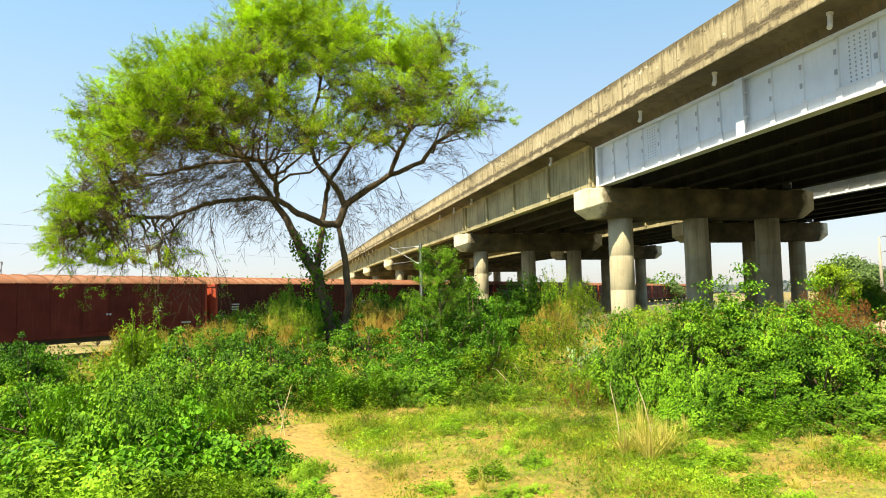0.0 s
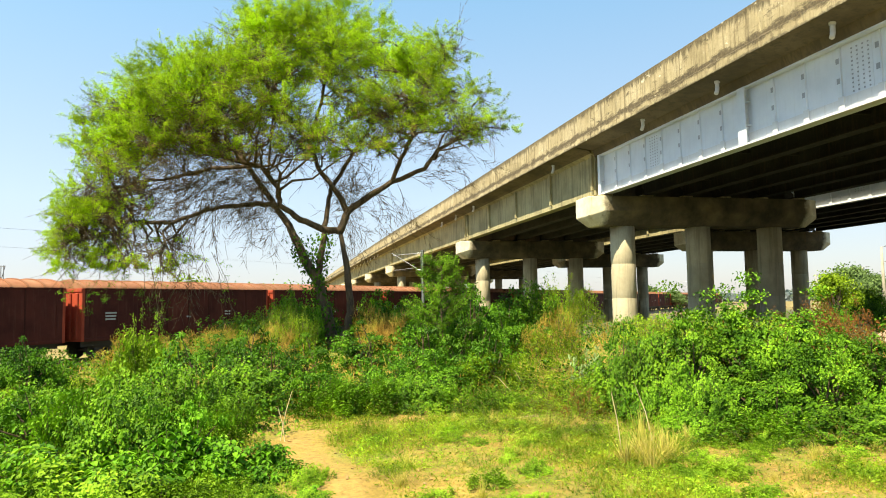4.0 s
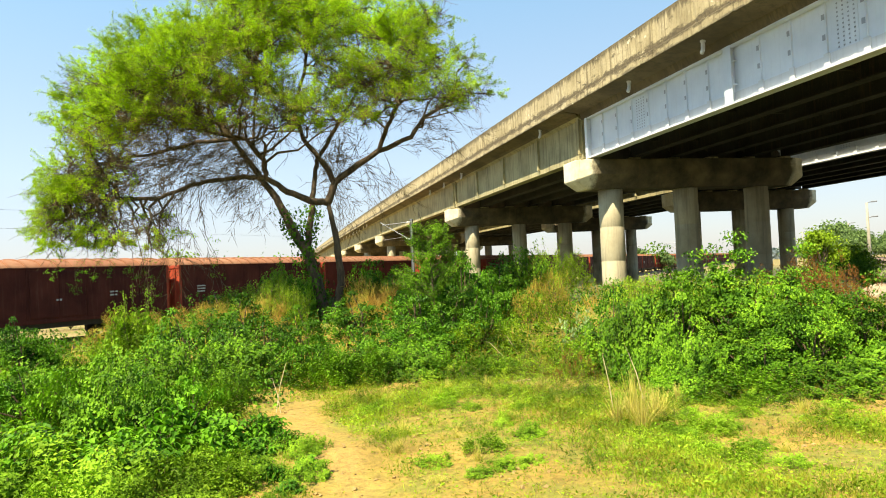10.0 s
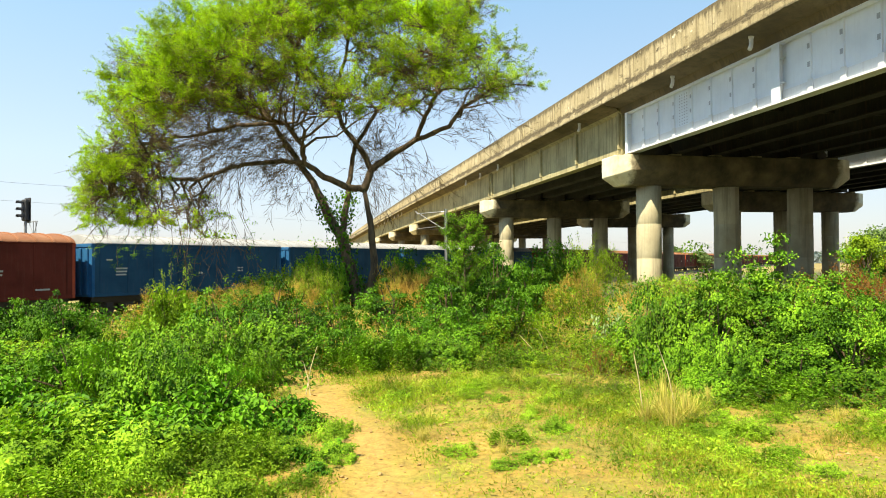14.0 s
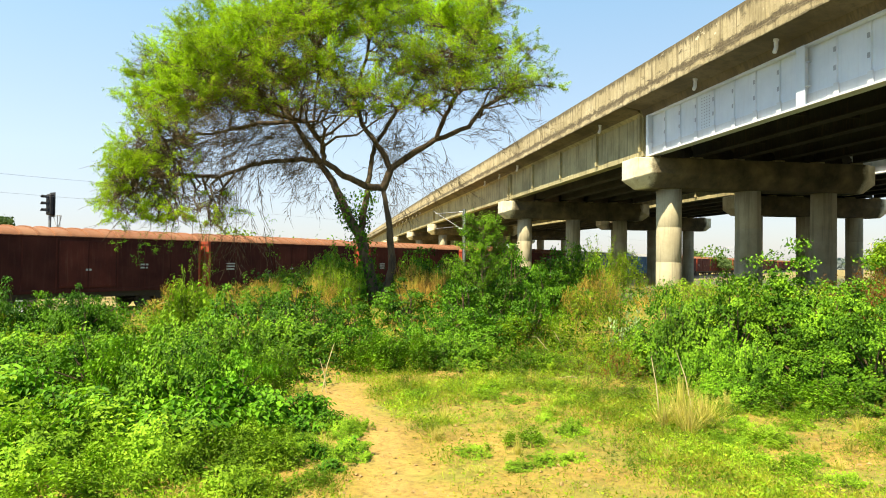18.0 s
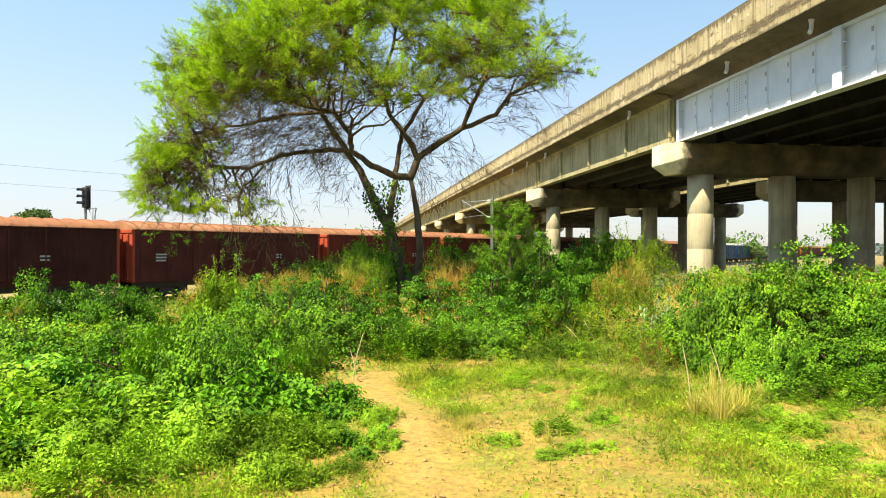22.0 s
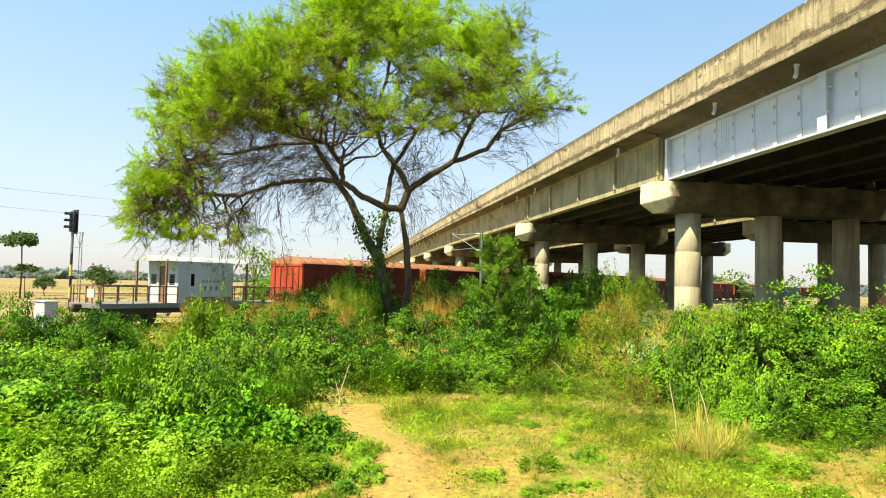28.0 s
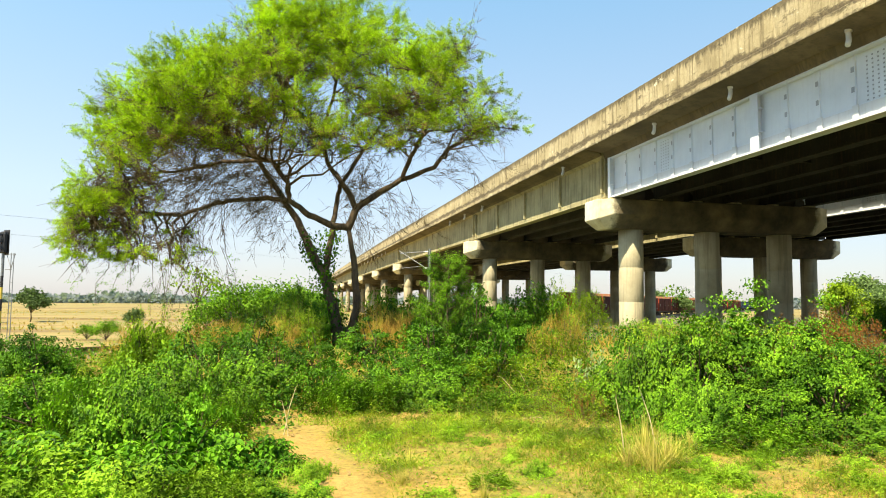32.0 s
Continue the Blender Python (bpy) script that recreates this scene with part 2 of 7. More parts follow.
M_RUSTRED = painted("rust_red_wagon_paint", (0.125, 0.018, 0.009), (0.08, 0.013, 0.007), 0.2, 0.75, 0.2, 0.06)
M_BLUE = painted("blue_wagon_paint", (0.008, 0.055, 0.110), (0.006, 0.038, 0.080), 0.08, 0.55, 0.1, 0.06)
# wagon ends: body paint made lighter, sunlight on them put into the colour
M_SUNLIT_RED = painted("sunlit_red_end_paint", (0.36, 0.055, 0.022), (0.26, 0.04, 0.018), 0.25, 0.65)
M_SUNLIT_BLUE = painted("sunlit_blue_end_paint", (0.010, 0.095, 0.23), (0.008, 0.07, 0.17), 0.12, 0.6)
M_ROOFRED = painted("dusty_red_roof", (0.31, 0.155, 0.08), (0.22, 0.085, 0.04), 0.25, 0.7, 0.15)
M_ROOFGREY = painted("bare_metal_roof", (0.364, 0.364, 0.350), (0.266, 0.266, 0.259), 0.15, 0.5)
M_UNDER = plain("greasy_underframe", (0.045, 0.036, 0.03), 0.8)
M_WHITE = painted("white_van_paint", (0.432, 0.454, 0.446), (0.338, 0.360, 0.360), 0.18, 0.6)
M_RAILING = plain("brown_railing_paint", (0.20, 0.11, 0.06), 0.7)
M_MARK = plain("white_lettering", (0.440, 0.424, 0.384), 0.8)
M_YELLOW = plain("yellow_paint", (0.62, 0.48, 0.06), 0.6)
M_BLACK = plain("black_paint", (0.02, 0.02, 0.022), 0.6)
M_GALV = plain("galvanised_steel", (0.255, 0.262, 0.270), 0.5, 0.6)
M_RAIL = plain("rusty_rail", (0.16, 0.10, 0.07), 0.6, 0.5)
M_BARK = barky("dark_brown_bark", (0.036, 0.026, 0.015), (0.15, 0.105, 0.06))
M_TWIG = barky("brown_twigs", (0.060, 0.040, 0.020), (0.16, 0.112, 0.055), 20)
M_STALK = barky("dry_stalks", (0.42, 0.33, 0.17), (0.62, 0.51, 0.29), 20)
M_TREELEAF = leafy("feathery_tree_leaves", [(0.174, 0.282, 0.007), (0.302, 0.477, 0.013), (0.445, 0.643, 0.018), (0.314, 0.436, 0.014)], 0.6, 0.5)
M_DRYLEAF = leafy("dry_and_shaded_leaves", [(0.17, 0.115, 0.035), (0.25, 0.18, 0.05), (0.22, 0.25, 0.03)], 0.7, 0.3)
M_LEAF_BROAD = leafy("broad_green_leaves", [(0.024, 0.080, 0.004), (0.066, 0.186, 0.008), (0.132, 0.310, 0.014), (0.198, 0.414, 0.023)], 0.5, 0.26, 0.25)
M_LEAF_BUSH = leafy("glossy_bush_leaves", [(0.015, 0.050, 0.003), (0.050, 0.131, 0.006), (0.121, 0.262, 0.012), (0.242, 0.421, 0.023)], 0.5, 0.15, 0.22)
M_LEAF_MID = leafy("mid_green_leaves", [(0.026, 0.072, 0.004), (0.075, 0.179, 0.008), (0.154, 0.310, 0.014), (0.237, 0.428, 0.024)], 0.5, 0.28, 0.25)
M_LEAF_FRESH = leafy("fresh_weed_leaves", [(0.078, 0.156, 0.008), (0.157, 0.286, 0.016), (0.263, 0.436, 0.026), (0.381, 0.572, 0.042)], 0.55, 0.36, 0.2)
M_LEAF_DARK = leafy("dark_green_leaves", [(0.012, 0.041, 0.003), (0.037, 0.110, 0.006), (0.088, 0.214, 0.010), (0.154, 0.310, 0.017)], 0.45, 0.2, 0.25)
M_LEAF_BRIGHT = leafy("bright_green_leaves", [(0.067, 0.124, 0.006), (0.151, 0.254, 0.011), (0.269, 0.416, 0.019), (0.392, 0.546, 0.033)], 0.5, 0.38)
M_STRAW = leafy("pale_straw", [(0.330, 0.380, 0.040), (0.500, 0.450, 0.085), (0.600, 0.480, 0.140), (0.380, 0.460, 0.050)], 0.7, 0.3)
M_LEAF_PALE = leafy("pale_grey_green_leaves", [(0.20, 0.30, 0.10), (0.28, 0.38, 0.16), (0.24, 0.34, 0.11)], 0.6, 0.2)
M_GRASS = leafy("green_grass", [(0.146, 0.227, 0.012), (0.213, 0.299, 0.018), (0.297, 0.351, 0.025), (0.370, 0.351, 0.036)], 0.6, 0.3)
M_DRYGRASS = leafy("dry_golden_grass", [(0.331, 0.194, 0.036), (0.442, 0.282, 0.058), (0.368, 0.299, 0.043), (0.230, 0.238, 0.029)], 0.7, 0.3)
M_RUSTWEED = leafy("rust_brown_weeds", [(0.160, 0.068, 0.014), (0.240, 0.104, 0.022), (0.136, 0.096, 0.016)], 0.7, 0.25)
M_YARDTREE = leafy("yard_foliage", [(0.090, 0.150, 0.050), (0.135, 0.210, 0.065), (0.190, 0.270, 0.080)], 0.7, 0.3)
M_FARTREE = leafy("distant_foliage", [(0.054, 0.094, 0.028), (0.078, 0.130, 0.036), (0.108, 0.163, 0.048)], 0.7, 0.25)
# the haze of distance is put into these pale blue-grey tones
M_WOODS = leafy("haze_tinted_woodland", [(0.21, 0.25, 0.27), (0.23, 0.27, 0.285), (0.25, 0.29, 0.30)], 0.9, 0.5, 0.0)

# ---- mesh helpers ----
def part(name, bm, material, parent=None, label="", smooth=False):
    """Links a bmesh as one mesh object, under a thing or a part where one is given."""
    me = bpy.data.meshes.new(name)
    bm.to_mesh(me)
    bm.free()
    if smooth:
        me.polygons.foreach_set("use_smooth", [True] * len(me.polygons))
    me.materials.append(material)
    ob = new(name, me)
    if parent:
        ob.parent = parent
    if label:
        tagged(ob, label)
    return ob


def share(name, me, parent, m=None):
    """One more object on a mesh that exists already."""
    ob = new(name, me)
    ob.parent = parent
    if m is not None:
        ob.matrix_basis = m
    return ob


def raw(name, verts, faces, material, parent=None, label="", smooth=False):
    """An object from arrays of places and faces."""
    me = bpy.data.meshes.new(name)
    me.from_pydata(verts if isinstance(verts, list) else verts.tolist(), [], faces if isinstance(faces, list) else faces.tolist())
    if smooth:
        me.polygons.foreach_set("use_smooth", [True] * len(me.polygons))
    me.materials.append(material)
    ob = new(name, me)
    if parent:
        ob.parent = parent
    if label:
        tagged(ob, label)
    return ob


def empty(name, m):
    ob = new(name)
    ob.empty_display_size = 0.2
    ob.matrix_basis = m
    return ob


def box(bm, x0, x1, y0, y1, z0, z1, bevel=0.0):
    """Adds a box between the given bounds, with its edges bevelled where asked."""
    made = bmesh.ops.create_cube(bm, size=1.0)["verts"]
    for v in made:
        v.co = Vector((x0 + (v.co.x + 0.5) * (x1 - x0), y0 + (v.co.y + 0.5) * (y1 - y0), z0 + (v.co.z + 0.5) * (z1 - z0)))
    if bevel:
        edges = list({e for v in made for e in v.link_edges})
        bmesh.ops.bevel(bm, geom=edges, offset=bevel, segments=1, affect="EDGES", profile=0.5)
    return bm


def boxed(*args, bevel=0.0):
    return box(bmesh.new(), *args, bevel=bevel)


def tube(bm, path, radii, sides=8, cap=True):
    """Adds a tapered tube along a path."""
    rings = []
    path = [Vector(p) for p in path]
    for i, p in enumerate(path):
        d = (path[min(i + 1, len(path) - 1)] - path[max(i - 1, 0)]).normalized()
        a = d.orthogonal().normalized() if i == 0 else (rings_axis - d * rings_axis.dot(d)).normalized()
        rings_axis = a
        b = d.cross(a)
        rings.append([bm.verts.new(p + radii[i] * (math.cos(k * math.tau / sides) * a + math.sin(k * math.tau / sides) * b)) for k in range(sides)])
    for r0, r1 in zip(rings, rings[1:]):
        for k in range(sides):
            bm.faces.new((r0[k], r0[(k + 1) % sides], r1[(k + 1) % sides], r1[k]))
    if cap:
        bm.faces.new(rings[0][::-1])
        bm.faces.new(rings[-1])
    return bm


def extrude_profile(bm, profile, y0, y1):
    """Adds a prism with a closed profile in x and z, along y."""
    a = [bm.verts.new((x, y0, z)) for x, z in profile]
    b = [bm.verts.new((x, y1, z)) for x, z in profile]
    n = len(profile)
    for i in range(n):
        bm.faces.new((a[i], a[(i + 1) % n], b[(i + 1) % n], b[i]))
    bm.faces.new(a[::-1])
    bm.faces.new(b)
    bmesh.ops.recalc_face_normals(bm, faces=bm.faces[:])
    return bm


def smooth01(t):
    t = min(1.0, max(0.0, t))
    return t * t * (3 - 2 * t)

# ---- ground ----
TRACK_AZ = radians(31.0)                                    # all the railway lines run this way, from +y towards +x
TRACK = Vector((math.sin(TRACK_AZ), math.cos(TRACK_AZ), 0))
ASIDE = Vector((math.cos(TRACK_AZ), -math.sin(TRACK_AZ), 0))   # to the right of a line
RAIL_Z = -1.15
TRAIN_SIDE = -35.55                                         # the goods line lies to the left
YARD_SIDES = (10.1, 15.0, 21.5)                             # the lines on the right


def path_x(y):
    return -0.44 - 0.29 * (min(y, 8.6) - 5.2) - 0.06 * math.sin(y * 1.7) - 0.1 * max(0.0, y - 8.6)


def ground_z(x, y):
    """Height of the ground: a low bank with the tree on it, lower railway land on both sides."""
    side = x * ASIDE.x + y * ASIDE.y
    low = -1.75
    left = smooth01((side + 23.0) / 12.0)                   # down to the goods line
    right = 1 - smooth01((side - 0.6) / 5.2)                # down to the yard
    rise = 0.55 * smooth01((y - 9.5) / 6.0)
    far = 1 - smooth01((y - 30.0) / 30.0) * 0.6
    z = low + (0.0 - low + rise) * min(left, right) * far
    if math.hypot(x, y) < 70:
        z += 0.07 * noise.noise(Vector((x * 0.6, y * 0.6, 0))) + 0.03 * noise.noise(Vector((x * 2.3, y * 2.3, 4)))
    if math.hypot(x, y) > 60:
        z += 0.25 * noise.noise(Vector((x * 0.02, y * 0.02, 9))) - 0.2
    return z


def spread(lo, hi, near_lo, near_hi, step):
    """Grid lines: close together near the camera, ever wider towards the horizon."""
    vals = list(np.arange(near_lo, near_hi + 1e-6, step))
    s, v = step, near_hi
    while v < hi:
        s *= 1.16
        v += s
        vals.append(v)
    s, v = step, near_lo
    while v > lo:
        s *= 1.16
        v -= s
        vals.insert(0, v)
    return vals


def make_ground():
    xs, ys = spread(-4000, 4000, -9, 9, 0.16), spread(-600, 4500, 2.0, 17, 0.16)
    verts = [(x, y, ground_z(x, y)) for y in ys for x in xs]
    nx = len(xs)
    faces = [(j * nx + i, j * nx + i + 1, (j + 1) * nx + i + 1, (j + 1) * nx + i) for j in range(len(ys) - 1) for i in range(nx - 1)]
    m, nt, b = material("ground", 0.95)
    p = world_coords(nt)
    soil = ramp(nt, noise_tex(nt, p, 1.3, 8, 0.65), [(0.3, (0.21, 0.145, 0.022)), (0.55, (0.32, 0.215, 0.036)), (0.7, (0.41, 0.265, 0.056))])
    green = ramp(nt, noise_tex(nt, p, 7.0, 8, 0.75), [(0.3, (0.095, 0.14, 0.012)), (0.7, (0.23, 0.26, 0.03))])
    cover = ramp(nt, noise_tex(nt, p, 0.9, 6, 0.7), [(0.44, (0, 0, 0)), (0.64, (0.8, 0.8, 0.8))])
    near = mix(nt, cover, soil, green)
    att = nt.nodes.new("ShaderNodeAttribute")
    att.attribute_name = "worn"
    near = mix(nt, att.outputs["Fac"], near, ramp(nt, noise_tex(nt, p, 2.5, 8, 0.7), [(0.3, (0.32, 0.195, 0.045)), (0.7, (0.42, 0.27, 0.072))]))
    near = mix(nt, 1.0, near, ramp(nt, noise_tex(nt, p, 15.0, 6, 0.75), [(0.34, (0.60, 0.58, 0.52)), (0.5, (0.95, 0.95, 0.95)), (0.66, (1.18, 1.18, 1.15))]), "MULTIPLY")      # clods, crumbs and stains
    bands = noise_tex(nt, world_coords(nt, (0.006, 0.075, 0)), 1.0, 3, 0.55)
    fields = ramp(nt, bands, [(0.36, (0.15, 0.095, 0.03)), (0.44, (0.27, 0.19, 0.06)), (0.475, (0.25, 0.19, 0.055)), (0.50, (0.12, 0.14, 0.035)), (0.53, (0.24, 0.18, 0.055)), (0.60, (0.30, 0.21, 0.075)), (0.66, (0.17, 0.11, 0.035))])
    fields = mix(nt, ramp(nt, noise_tex(nt, p, 0.35, 6, 0.7), [(0.35, (0.35,) * 3), (0.6, (0,) * 3)]), fields, (0.13, 0.14, 0.03))
    att2 = nt.nodes.new("ShaderNodeAttribute")
    att2.attribute_name = "field"
    att3 = nt.nodes.new("ShaderNodeAttribute")
    att3.attribute_name = "scrub"
    near = mix(nt, att3.outputs["Fac"], near, ramp(nt, noise_tex(nt, p, 1.1, 8, 0.7), [(0.35, (0.035, 0.055, 0.012)), (0.6, (0.085, 0.085, 0.03)), (0.75, (0.16, 0.12, 0.05))]))
    nt.links.new(mix(nt, att2.outputs["Fac"], near, fields), b.inputs["Base Color"])
    bump(nt, b, noise_tex(nt, p, 6.0, 9, 0.7), 0.7, 0.05)
    ob = raw("ground", verts, faces, m, smooth=True)
    worn = ob.data.attributes.new("worn", "FLOAT", "POINT")
    field = ob.data.attributes.new("field", "FLOAT", "POINT")
    scrub = ob.data.attributes.new("scrub", "FLOAT", "POINT")
    w, f, sc = [], [], []
    for x, y, z in verts:
        v = 0.0
        if 2 < y < 11 and abs(x) < 6:
            half = 0.21 + 0.06 * noise.noise(Vector((y * 0.8, 0, 3)))
            v = 1 - smooth01((abs(x - path_x(y)) - half * 0.5) / (half * 0.8))
            clearing = 1 - smooth01((math.hypot((x + 0.75) / 1.5, (y - 9.5) / 0.85) - 0.6) / 0.5)
            v = max(v, clearing * 0.75) * (0.75 + 0.5 * noise.noise(Vector((x * 2, y * 2, 0))))
        w.append(max(0.0, min(1.0, v)))
        side, far = x * ASIDE.x + y * ASIDE.y, math.hypot(x, y)
        f.append(max(smooth01((far - 40) / 12) * smooth01((-38 - side) / 4), smooth01((far - 130) / 60)))
        sc.append(smooth01((far - 14) / 8))
    worn.data.foreach_set("value", w)
    field.data.foreach_set("value", f)
    scrub.data.foreach_set("value", sc)
    return tagged(ob, "grassy earth bank with a worn footpath and dry fields beyond", "ground", kind="structure")


make_ground()


def make_track(side, a, b, label):
    """A ballasted railway line with two rails and concrete sleepers."""
    mid = ASIDE * side
    m = Matrix.Translation((mid.x, mid.y, RAIL_Z)) @ Euler((0, 0, -TRACK_AZ)).to_matrix().to_4x4()
    track = tagged(empty("railway_track", m), label, "railway track", kind="structure")
    bm = extrude_profile(bmesh.new(), [(-3.0, -1.0), (3.0, -1.0), (1.75, -0.2), (-1.75, -0.2)], a, b)
    part("ballast", bm, M_BALLAST, track)
    for x in (-0.84, 0.84):
        bm = extrude_profile(bmesh.new(), [(x - 0.07, -0.17), (x + 0.07, -0.17), (x + 0.012, -0.13), (x + 0.012, -0.05), (x + 0.036, -0.04), (x + 0.036, 0), (x - 0.036, 0), (x - 0.036, -0.04), (x - 0.012, -0.05), (x - 0.012, -0.13)], a, b)
        part("rail", bm, M_RAIL, track)
    bm = bmesh.new()
    for k in range(int((min(b, 130) - a) / 0.65)):
        box(bm, -1.35, 1.35, a + k * 0.65, a + k * 0.65 + 0.25, -0.3, -0.165)
    tagged(part("sleepers", bm, M_CONCRETE, track), kind="stuff")
    return track


def ballast_material():
    m, nt, b = material("track_ballast", 0.95)
    v = node(nt, "ShaderNodeTexVoronoi", Scale=18.0)
    nt.links.new(world_coords(nt), v.inputs["Vector"])
    nt.links.new(mix(nt, 0.6, ramp(nt, v.outputs["Color"], [(0.2, (0.11, 0.085, 0.06)), (0.8, (0.30, 0.235, 0.16))]), (0.20, 0.135, 0.075)), b.inputs["Base Color"])
    bump(nt, b, v.outputs["Distance"], 0.9, 0.04)
    return m


M_BALLAST = ballast_material()
make_track(TRAIN_SIDE, -40, 420, "ballasted railway line that carries the goods train")
for yard in YARD_SIDES:
    make_track(yard, 15, 420, "ballasted railway line of the yard beyond the bridge")

# ---- road bridge: two parallel decks on rows of round columns ----
BRIDGE_TURN = Euler((0, 0, radians(11.0))).to_matrix().to_4x4()
ROWS = (-36.5, 0.0, 26.2, 69.1, 95.3, 121.5, 147.7, 173.9, 200.1, 226.3)     # along the deck, from the first row in view
DECK_LO, DECK_HI = -7.30, 7.30
GIRDER_X, GIRDER_STEP = -5.85, 2.34


def deck_drop(y):
    """The deck falls gently away towards its far ramp."""
    return -1.0 * smooth01((y - 65) / 220.0) + 0.12 * smooth01((y - 25) / 40.0)


def parapet_profile(x, sign):
    """Kerb beam and solid parapet of one deck edge; sign -1 for the left edge."""
    return [(x, 9.64), (x, 9.98), (x - sign * 0.045, 10.02), (x - sign * 0.035, 11.25), (x - sign * 0.23, 11.27), (x - sign * 0.28, 10.4), (x - sign * 0.45, 10.06), (x - sign * 0.45, 9.72), (x - sign * 0.30, 9.65)]


def bridge_cap(bm, y, lo, hi, z0, z1):
    """A pier cap: a deep beam, narrower below, whose ends are cut back at their corners and underneath."""
    pts = []
    for end, inward in ((lo, 1), (hi, -1)):
        for s in (-1, 1):
            pts += [(end, s * 0.78, z1), (end, s * 0.78, z0 + 0.48), (end + inward * 0.55, s * 0.52, z0)]
            pts += [(end + inward * 0.75, s * 1.15, z1), (end + inward * 0.75, s * 1.15, z0 + 0.72), (end + inward * 1.0, s * 0.72, z0)]
    verts = [bm.verts.new((px, y + py, pz)) for px, py, pz in pts]
    bmesh.ops.convex_hull(bm, input=verts)
    bmesh.ops.dissolve_limit(bm, angle_limit=0.02, verts=bm.verts[:], edges=bm.edges[:])
    bmesh.ops.bevel(bm, geom=bm.edges[:], offset=0.03, segments=1, affect="EDGES", profile=0.5)
    return bm


def steel_face(girder, x, y0, y1):
    """The seen side of the outer girder: bottom band, posts, stiffeners with their bracket plates and feet, bolted splices."""
    part("bottom_plate", boxed(x - 0.30, x - 0.013, y0, y1, 7.03, 7.058), M_FLANGE, girder, "white-painted bottom flange of the girder")
    part("lower_band", boxed(x - 0.06, x - 0.013, y0, y1, 7.112, 7.50), M_FLANGE, girder, "white-painted lower band of the web")
    for n in range(24):
        ys = y1 - 0.12 - 1.44 * n
        if n % 8 == 0:
            w = 0.13 if n == 0 else 0.22
            bm = boxed(x - 0.30, x - 0.27, ys - w, ys + w, 7.06, 9.165)
            box(bm, x - 0.27, x - 0.013, ys - 0.02, ys + 0.02, 7.112, 9.115)
            for zz in (7.75, 8.6):
                box(bm, x - 0.26, x - 0.013, ys - w * 0.9, ys - 0.021, zz, zz + 0.03)
            part("post", bm, M_SILVER, girder)
            continue
        rib = part("stiffener", boxed(x - 0.075, x - 0.012, ys - 0.016, ys + 0.016, 7.502, 9.115), M_SILVER, girder)
        part("foot_plate", boxed(x - 0.12, x - 0.062, ys - 0.13, ys + 0.10, 7.113, 7.56, bevel=0.015), M_FLANGE, rib, "white foot plate")
        for zz in (8.0, 8.62):
            part("bracket_plate", boxed(x - 0.03, x - 0.0125, ys + 0.02, ys + 0.20, zz, zz + 0.17, bevel=0.006), M_PLATE, rib)
    for n in (4, 12, 20):
        ys = y1 - 0.12 - 1.44 * n + 0.72
        plate = part("splice_plate", boxed(x - 0.026, x - 0.012, ys - 0.42, ys + 0.42, 7.502, 9.05), M_SILVER, girder, "bolted splice plate of the web")
        bolts = bmesh.new()
        for col in range(4):
            for row in range(11):
                by, bz = ys - 0.30 + 0.2 * col, 7.62 + 0.13 * row
                box(bolts, x - 0.045, x - 0.025, by - 0.022, by + 0.022, bz - 0.022, bz + 0.022)
        tagged(part("bolts", bolts, M_PLATE, plate), kind="stuff")
        part("flange_cover", boxed(x - 0.075, x - 0.061, ys - 0.85, ys + 0.85, 7.062, 7.53), M_FLANGE, plate)


